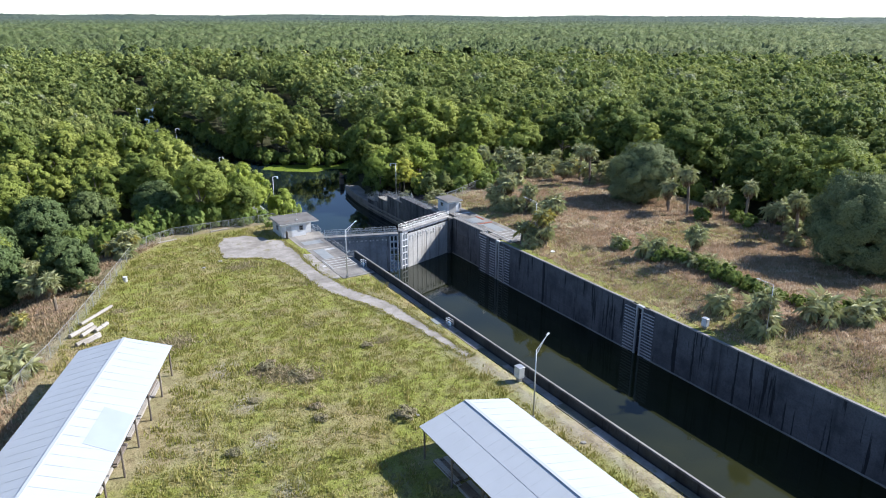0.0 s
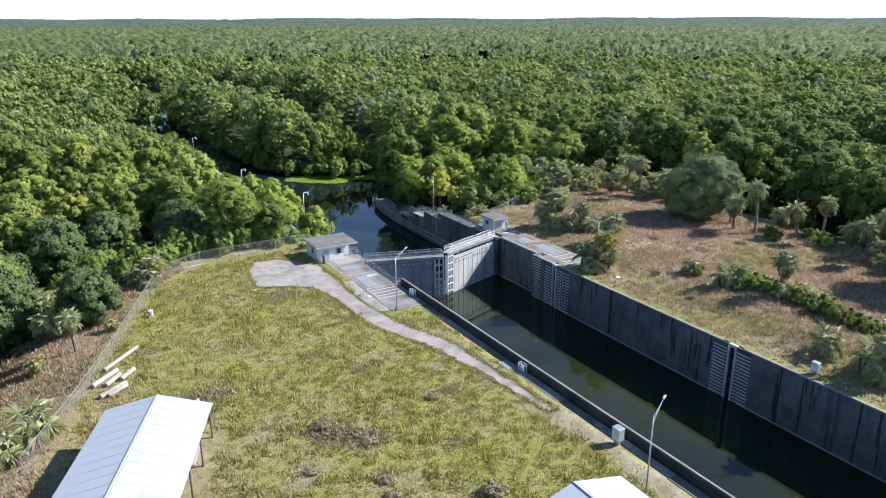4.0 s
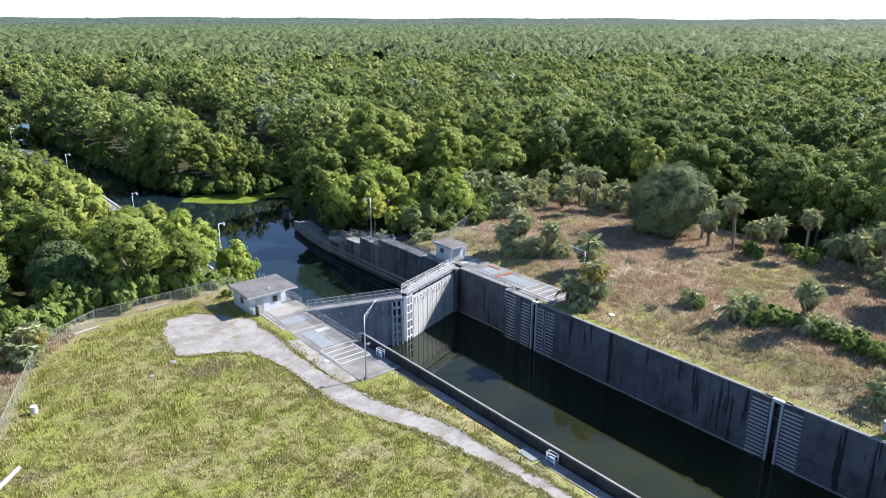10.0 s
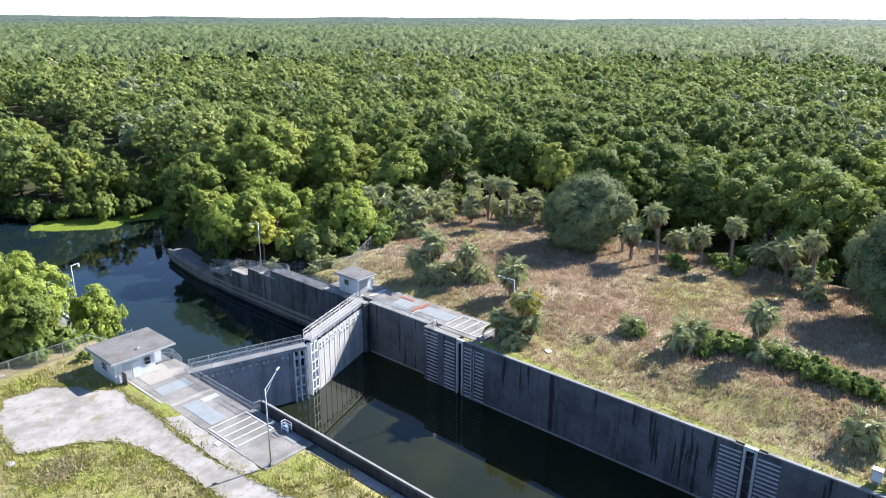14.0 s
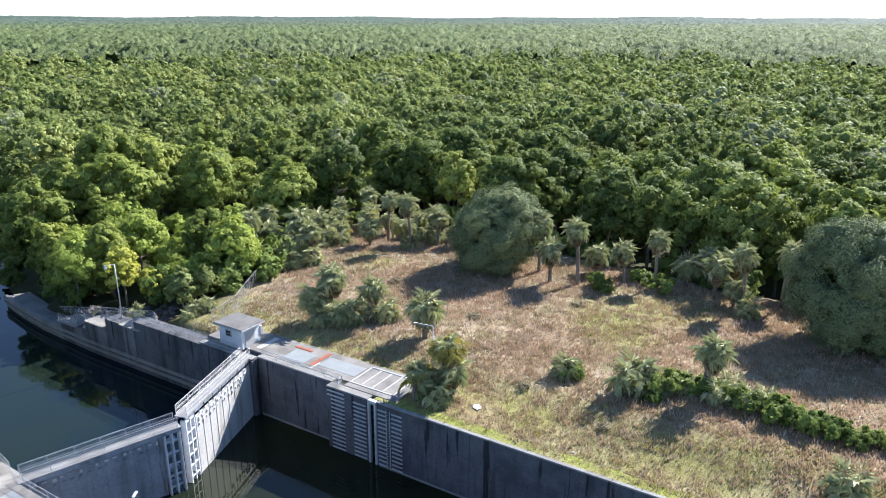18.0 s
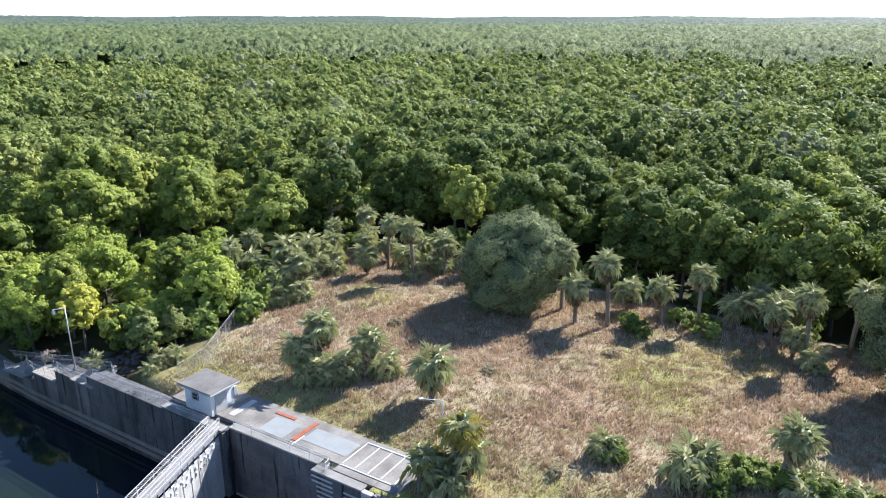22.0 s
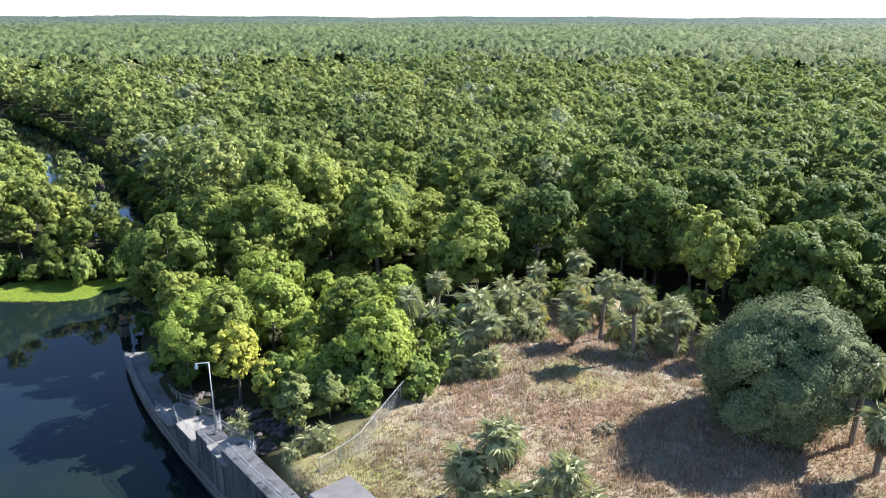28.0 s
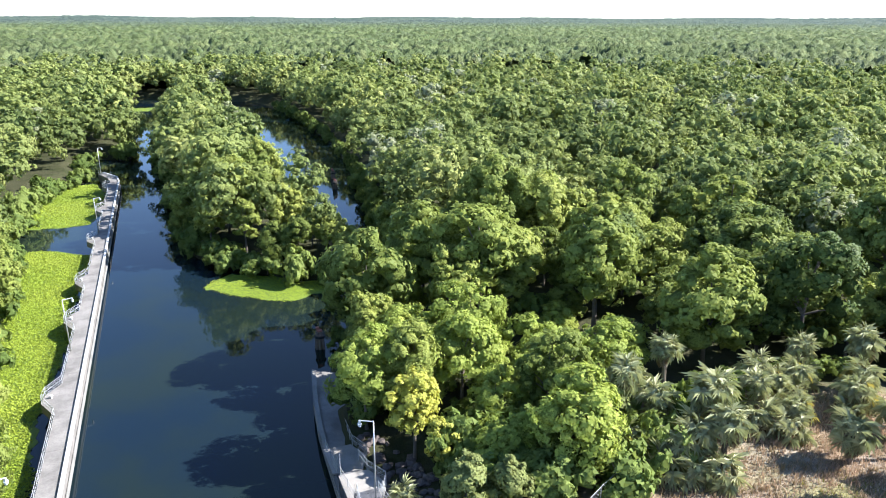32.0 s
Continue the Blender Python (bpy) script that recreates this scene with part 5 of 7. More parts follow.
def crown_shape(rng, lobes, leaves, size, level=2, clumps=12, shell=0.70, ragged_=0.36):
    """Points and triangles of a crown: a lumpy inner mass of twigs and leaves for each bough, then loose leaves in clumps over them."""
    mid = np.average(lobes[:, :3], axis=0, weights=lobes[:, 3] ** 2)
    base_v, base_f = ICO[level]
    pts, tri, n = [], [], 0
    for x, y, z, r in lobes:
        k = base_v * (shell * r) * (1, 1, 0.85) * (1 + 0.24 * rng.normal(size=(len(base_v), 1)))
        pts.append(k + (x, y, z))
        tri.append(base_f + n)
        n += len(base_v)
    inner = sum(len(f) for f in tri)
    # clumps on the boughs, then leaves on the clumps
    share = lobes[:, 3] ** 2
    which = rng.choice(len(lobes), len(lobes) * clumps, p=share / share.sum())
    out = unit(lobes[which, :3] - mid)
    d = unit(rng.normal(size=(len(which), 3)) + 0.7 * out + np.array((0, 0, 0.35)))
    spot = lobes[which, :3] + d * lobes[which, 3:4] * (1, 1, 0.85)
    far = np.linalg.norm(spot[:, None] - lobes[None, :, :3], axis=2) / lobes[None, :, 3]
    far[np.arange(len(which)), which] = 9
    keep = far.min(1) > 0.8
    spot, d, which, out = spot[keep], d[keep], which[keep], out[keep]
    pick = rng.integers(len(spot), size=leaves)
    e = unit(rng.normal(size=(leaves, 3)) + d[pick] * 0.9)
    reach_ = lobes[which[pick], 3:4] * rng.uniform(0.10, 0.62, (leaves, 1))
    p = spot[pick] + e * reach_ * (1, 1, 0.8) - d[pick] * reach_ * 0.35
    nrm = unit(0.55 * e + 0.6 * d[pick] + 0.35 * out[pick] + np.array((0, 0, 0.12)) + rng.normal(size=(leaves, 3)) * ragged_)
    u = unit(np.cross(nrm, rng.normal(size=(leaves, 3))))
    v = np.cross(nrm, u)
    s = size * rng.uniform(0.55, 1.4, (leaves, 1))
    pts.append(np.stack([p - u * s * 0.6 - v * s * 0.4, p + u * s * 0.6 - v * s * 0.4 * rng.uniform(0.3, 1.6, (leaves, 1)), p + v * s * 0.9], 1).reshape(-1, 3))
    tri.append(np.arange(3 * leaves).reshape(-1, 3) + n)
    return np.concatenate(pts), np.concatenate(tri), inner


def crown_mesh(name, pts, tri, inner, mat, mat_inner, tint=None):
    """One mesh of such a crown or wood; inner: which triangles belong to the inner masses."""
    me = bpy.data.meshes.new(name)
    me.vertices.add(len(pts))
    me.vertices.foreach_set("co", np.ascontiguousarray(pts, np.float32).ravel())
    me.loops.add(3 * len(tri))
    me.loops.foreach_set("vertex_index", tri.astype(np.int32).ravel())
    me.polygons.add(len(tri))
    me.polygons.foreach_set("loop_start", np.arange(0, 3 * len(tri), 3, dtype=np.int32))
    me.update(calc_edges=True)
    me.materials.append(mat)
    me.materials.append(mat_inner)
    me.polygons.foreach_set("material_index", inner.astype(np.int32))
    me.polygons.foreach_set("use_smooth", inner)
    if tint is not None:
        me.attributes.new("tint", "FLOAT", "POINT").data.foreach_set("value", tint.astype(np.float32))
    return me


def trunk_geo(rng, height, r, lumps):
    g = Geo()
    bend = [Vector((0, 0, -0.4))]
    for k in (0.25, 0.5, 0.75, 1.0):
        bend.append(Vector((rng.uniform(-0.3, 0.3) * k, rng.uniform(-0.3, 0.3) * k, height * k)))
    for i in range(4):
        g.beam(bend[i], bend[i + 1], r * (1 - 0.2 * i), r * (1 - 0.2 * (i + 1)), 7)
    for x, y, z, q in lumps[::max(1, len(lumps) // 8)]:
        base = bend[2 if z < height else 3]
        end = Vector((x, y, max(z, base.z + 0.4)))
        mid = base.lerp(end, 0.5) + Vector((0, 0, 0.2))
        g.beam(base, mid, r * 0.42, r * 0.28, 5).beam(mid, end, r * 0.28, r * 0.1, 5)
    return g


def tree_kind(seed, height, radius, mat, leaves, size, n=16, low=0.12, shape="round", clumps=8, shell=0.70, ragged_=0.36):
    """The meshes of one kind of tree: trunk with limbs, and crown. mat: the leaves and the inner mass."""
    rng = np.random.default_rng(seed)
    lobes = crown_lobes(rng, radius, height * low, height, n, shape)
    pts, tri, inner = crown_shape(rng, lobes, leaves, size, 2, clumps, shell, ragged_)
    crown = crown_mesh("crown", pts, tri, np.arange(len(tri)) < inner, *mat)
    return trunk_geo(rng, height * 0.72, 0.016 * height + 0.05, lobes).mesh("trunk", M_BARK), crown


def plant_tree(kind, x, y, scale, turn, label, group="", stretch=1.0, category="tree", name="tree"):
    z = float(ground_height([x], [y])[0])
    root = thing(name, label, category, group, Matrix.Translation((x, y, z)) @ Matrix.Rotation(turn, 4, "Z") @ Matrix.Diagonal((scale, scale, scale * stretch, 1)))
    part("trunk", kind[0], None, root)
    part("crown", kind[1], None, root)
    return root


NEAR = [tree_kind(s, h, r, M_LEAF, 6600, 0.26, n, lo) for s, h, r, lo, n in ((11, 14, 4.4, 0.16, 30), (12, 16, 4.2, 0.2, 32), (13, 12, 5.0, 0.1, 34), (14, 15.5, 3.6, 0.14, 26), (15, 13, 4.4, 0.1, 30), (16, 17, 4.8, 0.3, 34))]
MID = [tree_kind(s, h, r, M_LEAF, 4400, 0.34, n, lo) for s, h, r, lo, n in ((21, 15, 4.8, 0.14, 26), (22, 17, 4.5, 0.2, 28), (23, 13.5, 5.4, 0.14, 30), (24, 17.5, 4.1, 0.16, 24), (25, 13, 4.8, 0.1, 26), (26, 15.5, 5.4, 0.3, 28))]
DEEP = [tree_kind(s, h, r, M_LEAFDEEP, 5600, 0.29, n, lo) for s, h, r, lo, n in ((61, 15, 4.7, 0.08, 30), (62, 17, 4.9, 0.12, 30), (63, 16, 4.3, 0.06, 28))]
BARE = tree_kind(31, 14, 3.8, M_GREY, 2600, 0.2, 12, 0.25, shell=0.3, ragged_=0.6)
OAK = tree_kind(41, 13.2, 7.4, M_LEAFOAK, 46000, 0.16, 110, -0.14, clumps=10, shell=0.8, ragged_=0.6)
GOLD = tree_kind(42, 10.0, 2.9, M_LEAFGOLD, 5200, 0.24, 20, 0.25, shell=0.55)
LIME = [tree_kind(43, 10.5, 3.8, M_LEAFLIME, 8000, 0.23, 28, 0.16, shell=0.6), tree_kind(47, 9.0, 4.1, M_LEAFLIME, 8000, 0.23, 30, 0.10, shell=0.6), tree_kind(48, 12.0, 4.4, M_LEAFLIME, 8000, 0.23, 26, 0.24, shell=0.5)]
CEDAR = tree_kind(44, 7.5, 2.5, M_LEAFCEDAR, 6000, 0.20, 26, 0.0, "cone", ragged_=0.4)
BUSH = tree_kind(45, 2.2, 1.8, M_SHRUB, 1100, 0.21, 9, -0.15)
WEED = tree_kind(49, 1.9, 1.5, M_DRYBUSH, 1500, 0.14, 10, -0.1, shell=0.4, ragged_=0.6)
DARKOAK = tree_kind(46, 11.5, 5.6, M_LEAFDARK, 15000, 0.24, 50, -0.08, clumps=10, shell=0.78, ragged_=0.42)

# the large live oaks
plant_tree(OAK, 56.0, 108.4, 0.82, 0.4, "broad live oak with a dense grey-green crown down to the ground", "", 1.02, "oak", "live_oak")
plant_tree(OAK, 52.6, 59.0, 0.95, 2.4, "broad live oak with a dense dark grey-green crown", "", 1.05, "oak", "live_oak")
for x, y, k, turn in ((-55.0, 113.5, 0.66, 1.0), (-65.5, 118.5, 0.95, 4.0), (-72.0, 104.0, 0.8, 5.0), (-57.3, 143.5, 0.95, 0.2), (-49.0, 149.0, 0.85, 2.0), (-37.3, 143.5, 0.9, 3.0), (-67.0, 131.0, 0.95, 2.0), (-70.0, 94.0, 0.7, 1.1)):
    plant_tree(DARKOAK, x, y, k, turn, "dark round evergreen tree outside the fence", "", 1.05, "tree", "evergreen_tree")
# trees of their own colour beside the river wall and the hut
for kind, x, y, s, turn, label, st in (
        (LIME[2], 17.8, 158.8, 0.9, 0.3, "light green airy tree beside the river wall", 1.0), (GOLD, 20.6, 151.5, 0.95, 1.1, "lemon-yellow tree in new leaf beside the river wall", 1.0), (GOLD, 21.8, 147.0, 0.6, 3.1, "small yellow-green tree in new leaf beside the river wall", 1.0),
        (CEDAR, 20.4, 138.2, 0.98, 0.7, "dark olive cedar beside the river wall", 1.0), (LIME[1], 26.2, 143.5, 0.7, 2.9, "light green leafy tree behind the fence", 0.9), (CEDAR, 23.6, 137.2, 0.8, 1.9, "olive green cedar behind the fence", 1.0),
        (LIME[1], 31.2, 139.5, 0.98, 4.0, "bright green leafy tree behind the fence", 1.0), (CEDAR, 36.1, 141.5, 1.05, 5.0, "olive green cedar at the meadow's edge", 1.1),
        (LIME[0], -13.4, 141.3, 0.85, 5.5, "bright green leafy tree behind the control hut", 1.35), (LIME[2], -20.3, 141.5, 0.95, 0.9, "bright green leafy tree behind the control hut", 1.2),
        (LIME[0], -25.5, 144.0, 1.0, 1.7, "bright green leafy tree behind the fence", 1.0), (LIME[2], -28.5, 153.0, 1.0, 3.1, "bright green leafy tree behind the fence", 1.0),
        (LIME[0], 28.5, 158.5, 1.1, 3.9, "light green leafy tree behind the river wall", 1.0), (LIME[1], 26.5, 168.0, 0.95, 0.1, "light green leafy tree near the river", 1.0), (LIME[2], 33.0, 166.0, 0.9, 2.1, "light green airy tree in the wood", 1.05)):
    plant_tree(kind, x, y, s, turn, label, "", st)


# ---- palms ----
def frond_mesh(seed, length, mat, droop, folds=13):
    """A forked pair of fan leaves: each a stalk and an arched fan of narrow blades whose tips hang."""
    rng = np.random.default_rng(seed)
    g = Geo()
    for yaw, rise, size in ((0.0, 0.0, 1.0), (0.9, 0.30, 0.85)):
        turn, reach_ = Matrix.Rotation(yaw, 3, "Z"), length * 0.60 * size
        hub = turn @ Vector((reach_, 0, rise * reach_))
        fold = 0.15 + 0.42 * droop
        g.bar((0, 0, 0), hub, 0.04, 0.03)
        for i in range(folds):
            a = radians(-130 + 260 * i / (folds - 1)) + rng.uniform(-0.07, 0.07)
            L = length * 0.50 * size * (1 - 0.2 * abs(math.sin(a / 2))) * rng.uniform(0.65, 1.15)
            d = turn @ Vector((math.cos(a) * math.cos(fold), math.sin(a), -math.cos(a) * math.sin(fold)))
            side = turn @ Vector((-math.sin(a) * math.cos(fold), math.cos(a), math.sin(a) * math.sin(fold))) * (0.046 * length)
            mid = hub + d * L * 0.6 + Vector((0, 0, 0.04 + rng.uniform(-0.05, 0.05)))
            end = hub + d * L + Vector((0, 0, -droop * rng.uniform(0.1, 0.5)))
            g.add([hub, mid + side * 0.5, end, mid - side * 0.5 + Vector((0, 0, 0.04))], [(0, 1, 2), (0, 2, 3)])
    return g.mesh("frond", mat)


FRONDS = {"green": [frond_mesh(s, 1.65, M_FROND, d) for s, d in ((1, 0.55), (2, 0.85), (3, 1.1))],
          "gold": [frond_mesh(s, 1.9, M_FRONDGOLD, d) for s, d in ((4, 0.4), (5, 0.7), (6, 1.0))],
          "dead": [frond_mesh(s, 1.7, M_FRONDOLD, d) for s, d in ((7, 0.9), (8, 1.3))]}


def palm_kind(seed, tall, fronds, dead, tone="green", spread_=1.0, gold=0.0):
    """A cabbage palm: ringed trunk, a ball of fan leaves and a skirt of dead ones."""
    rng = np.random.default_rng(seed)
    root = new("palm_pattern")
    g, p, r = Geo(), Vector((0, 0, -0.3)), 0.20
    lean = Vector((rng.uniform(-0.12, 0.12), rng.uniform(-0.12, 0.12), 0))
    steps = max(2, int(tall / 0.5))
    for i in range(steps):
        q = Vector((lean.x * tall * ((i + 1) / steps) ** 2, lean.y * tall * ((i + 1) / steps) ** 2, tall * (i + 1) / steps))
        g.beam(p, q, r * 1.08, r * 0.94, 7)
        p = q
    part("trunk", g, M_PALMBARK, root)
    for i in range(fronds):
        k = i / fronds
        a, tilt = i * 2.4 + rng.uniform(-0.3, 0.3), 82 - 118 * k ** 0.7 + rng.uniform(-14, 14)
        kind = "gold" if rng.random() < gold or (tone == "gold" and k > 0.3) else "green"
        ob = part("frond", FRONDS[kind][min(2, int(3 * k))], None, root)
        s = spread_ * rng.uniform(0.75, 1.25)
        ob.matrix_basis = Matrix.Translation(p) @ Matrix.Rotation(a, 4, "Z") @ Matrix.Rotation(radians(-tilt), 4, "Y") @ Matrix.Rotation(rng.uniform(-0.8, 0.8), 4, "X") @ Matrix.Diagonal((s, s, s, 1))
    for i in range(dead):
        a = i * 2.1 + rng.uniform(-0.4, 0.4)
        ob = part("dead_frond", FRONDS["dead"][i % 2], None, root)
        s = spread_ * rng.uniform(0.75, 1.0)
        ob.matrix_basis = Matrix.Translation(p - Vector((0, 0, 0.25 + 0.05 * i))) @ Matrix.Rotation(a, 4, "Z") @ Matrix.Rotation(radians(62 + rng.uniform(-10, 12)), 4, "Y") @ Matrix.Diagonal((s, s, s, 1))
    return root


PALMS = {"low": palm_kind(51, 0.7, 18, 3, "green", 1.0, 0.06), "yellow": palm_kind(57, 1.3, 18, 6, "green", 0.9, 0.4), "short": palm_kind(52, 2.3, 25, 8, "green", 0.95), "mid": palm_kind(53, 3.7, 26, 10, "green", 0.95), "tall": palm_kind(54, 6.1, 26, 8, "green", 0.95), "gold": palm_kind(55, 4.4, 26, 9, "gold", 0.95), "old": palm_kind(56, 2.4, 24, 14, "green", 0.95, 0.06)}
PALM_LABEL = {"yellow": "low palmetto with yellowing fan leaves", "low": "low trunkless cabbage palm with grey-green fan leaves", "short": "short cabbage palm with grey-green fan leaves", "mid": "cabbage palm with round fan-leaf head and dead skirt",
              "tall": "tall bare-trunked cabbage palm with a round head of fans", "gold": "cabbage palm with yellow and orange fan leaves", "old": "cabbage palm with many brown hanging dead leaves"}


def palm(kind, x, y, s, turn=None):
    z = float(ground_height([x], [y])[0])
    ob = copy_thing(PALMS[kind], Matrix.Translation((x, y, z)) @ Matrix.Rotation(turn if turn is not None else x * 1.7 + y, 4, "Z"))
    ob.matrix_basis = ob.matrix_basis @ Matrix.Diagonal((s, s, s, 1))
    ob.name = "palm"
    return tagged(ob, PALM_LABEL[kind], "palm tree", "cabbage palms")


for row in (("mid", 26.0, 116.5, 1.25), ("short", 24.5, 117.9, 1.2), ("mid", 27.9, 111.8, 1.05), ("low", 29.8, 110.4, 1.2), ("low", 26.2, 113.7, 1.3), ("low", 25.2, 114.9, 1.3), ("low", 23.9, 116.6, 1.1), ("low", 28.9, 112.8, 1.2), ("short", 27.5, 103.0, 1.35), ("mid", 15.3, 96.4, 0.75),
            ("gold", 17.6, 94.4, 1.0), ("short", 18.6, 93.6, 1.0), ("low", 16.2, 93.9, 1.1), ("yellow", 16.6, 96.0, 1.3), ("mid", 29.4, 71.0, 1.1), ("low", 27.1, 77.6, 1.5), ("short", 28.0, 76.5, 0.8), ("low", 27.5, 85.1, 1.0),
            ("mid", 66.9, 141.6, 1.2), ("old", 54.6, 141.3, 0.95), ("mid", 42.7, 137.8, 1.35), ("mid", 39.6, 139.4, 1.15), ("old", 52.9, 137.1, 0.85), ("short", 53.6, 131.2, 1.15), ("tall", 57.8, 130.4, 1.05),
            ("tall", 55.6, 124.2, 1.12), ("old", 57.2, 125.9, 1.2), ("mid", 60.0, 121.5, 1.1), ("old", 61.2, 117.7, 1.05), ("tall", 56.8, 101.3, 1.1), ("mid", 53.6, 98.1, 1.2), ("tall", 54.8, 94.3, 1.18), ("short", 61.5, 93.9, 1.1), ("mid", 58.6, 88.5, 1.15),
            ("tall", 59.7, 84.4, 1.0), ("short", 62.4, 80.6, 1.2), ("mid", 59.2, 76.1, 1.2), ("tall", 57.1, 72.1, 1.1), ("short", 57.9, 73.3, 1.0), ("mid", 61.0, 75.0, 1.2), ("tall", 61.2, 67.8, 1.1), ("mid", 64.8, 77.9, 1.1), ("low", 55.5, 70.9, 1.1),
            ("tall", 36.8, 141.9, 1.1), ("old", 35.9, 138.6, 1.1), ("mid", 34.5, 142.3, 1.0), ("old", 40.0, 135.1, 1.25), ("mid", 41.8, 133.9, 1.1), ("old", 38.4, 136.1, 1.0), ("old", 44.1, 149.7, 1.25), ("tall", 45.9, 146.7, 0.95), ("old", 48.9, 143.8, 1.0),
            ("short", 55.6, 144.4, 1.1), ("old", 58.1, 141.8, 1.0), ("old", 60.3, 137.1, 1.0), ("mid", 62.8, 145.0, 1.0), ("old", 64.0, 138.5, 1.05), ("mid", 50.9, 139.2, 0.95), ("short", 61.0, 132.8, 1.0), ("old", 63.2, 127.2, 1.15), ("mid", 62.1, 123.8, 1.1),
            ("mid", 18.8, 50.0, 1.05), ("low", 19.8, 51.9, 1.5), ("low", 18.6, 50.4, 1.3), ("low", 19.7, 57.4, 1.2), ("low", 26.3, 47.7, 1.6), ("low", 29.7, 44.7, 1.3), ("low", 34.4, 45.4, 1.3), ("low", 19.1, 133.9, 0.8), ("low", 20.5, 133.3, 0.75), ("low", 17.2, 133.6, 0.6), ("low", 16.9, 143.6, 0.9),
            ("mid", -31.3, 139.5, 1.15), ("short", -38.5, 136.2, 1.2), ("old", -44.6, 124.9, 1.05), ("low", -46.2, 123.0, 1.2), ("old", -46.9, 131.0, 0.95), ("old", -43.0, 134.0, 0.95), ("old", -50.0, 131.5, 0.9), ("mid", -57.2, 104.7, 0.95), ("short", -60.2, 113.0, 1.0),
            ("old", -59.8, 123.7, 1.1), ("low", -62.0, 85.4, 1.5), ("low", -64.6, 83.0, 1.4), ("short", -66.5, 86.5, 1.0), ("old", -54.0, 139.0, 1.2), ("yellow", -61.7, 102.0, 0.8), ("yellow", -45.0, 127.6, 1.1), ("yellow", -42.6, 132.8, 1.1), ("old", -40.4, 134.5, 1.0), ("yellow", -47.6, 125.5, 1.0), ("yellow", -52.6, 108.2, 0.6)):
    palm(*row[:3], row[3] * 1.15)
    if row[1] > 35 and row[2] > 122 and row[0] in ("old", "mid"):
        palm("low", row[1] - 1.1, row[2] - 1.0, 1.15 + 0.1 * (row[1] % 3))
LOW_PALM = [o for o in bpy.data.objects if o.name.split(".")[0] == "palm" and o.parent is None and "low trunkless" in o["label"]][0]
for ob in list(PALMS.values()):
    for o in (*ob.children_recursive, ob):
        bpy.data.objects.remove(o)

# shrubs: the rank line in the meadow and single bushes
rnd = random.Random(8)
hedge = [(28.3, 75.6), (29.9, 70.9), (28.6, 66.1), (28.1, 61.4), (27.9, 57.6), (28.8, 53.4), (30.6, 49.2), (33.9, 45.4), (37.7, 41.4)]
for (ax, ay), (bx, by) in zip(hedge, hedge[1:]):
    for k in (0.0, 0.25, 0.5, 0.75):
        x, y = ax + (bx - ax) * k + rnd.uniform(-0.7, 0.7), ay + (by - ay) * k + rnd.uniform(-0.5, 0.5)
        plant_tree(BUSH, x, y, rnd.uniform(0.75, 1.1) if ay > 60 else rnd.uniform(0.45, 0.8), rnd.uniform(0, 6), "low leafy green shrub in a ragged line across the meadow", "line of shrubs", 1.0, "shrub", "shrub")
for x, y, k in ((28.2, 74.6, 0.8), (29.0, 73.0, 0.75), (28.6, 69.6, 0.85), (30.4, 68.6, 0.8), (29.2, 67.2, 0.75), (30.0, 65.4, 0.75), (28.9, 63.6, 0.65), (27.6, 76.4, 0.9)):
    copy_low = copy_thing(LOW_PALM, Matrix.Translation((x, y, float(ground_height([x], [y])[0]))) @ Matrix.Rotation(x * 3 + y, 4, "Z") @ Matrix.Diagonal((k, k, k * 0.85, 1)))
    copy_low.name = "palm"
    tagged(copy_low, "low saw palmetto in the ragged line of shrubs", "palm tree", "cabbage palms")
for x, y, s, st in ( (23.0, 87.6, 0.5, 0.7), (19.9, 77.8, 0.45, 0.6), (41.4, 117.1, 0.7, 0.5), (46.8, 91.0, 0.6, 0.5), (35.9, 100.9, 0.6, 0.5)):
    plant_tree(WEED, x, y, s, x, "brown and grey-green bushy weed in the grass", "bushy weeds", st, "weed", "bushy_weed")
for x, y, s, st in ((-37.7, 72.6, 0.62, 0.8), (-37.0, 73.6, 0.5, 0.7), (-35.5, 69.8, 0.5, 0.6), (-34.6, 68.0, 0.55, 0.6), (-36.2, 59.6, 0.5, 0.6), (-35.8, 62.0, 0.45, 0.6), (-25.3, 72.4, 0.5, 0.6), (-41.0, 66.3, 0.4, 0.5), (-45.2, 58.0, 0.5, 0.6), (-28.7, 55.8, 0.8, 0.7)):
    plant_tree(WEED, x, y, s, x * 2, "reddish-brown and grey bushy weed in the yard's grass", "bushy weeds", st, "weed", "bushy_weed")
for x, y, s, lab in ((-20.0, 128.7, 0.5, "green shrub beside the fence"), (-23.5, 132.0, 0.7, "green shrub beside the fence"), (55.4, 91.6, 1.0, "bright green shrub under the palms"), (53.9, 90.3, 0.8, "bright green shrub under the palms"), (28.1, 84.4, 0.8, "low green shrub in the dry meadow"), (34.0, 134.8, 1.1, "green shrub by the fence"),
                     (31.2, 133.8, 0.9, "green shrub by the fence"), (60.3, 86.8, 1.0, "viny green shrub at the meadow's edge"), (59.1, 83.1, 1.1, "viny green shrub at the meadow's edge"), (25.5, 74.7, 0.5, "low green shrub in the meadow"), (-12.9, 163.5, 0.8, "grey-green shrub beside the guide wall"), (-13.4, 166.5, 0.6, "grey-green shrub beside the guide wall")):
    plant_tree(BUSH, x, y, s, x, lab, "", 1.0, "shrub", "shrub")


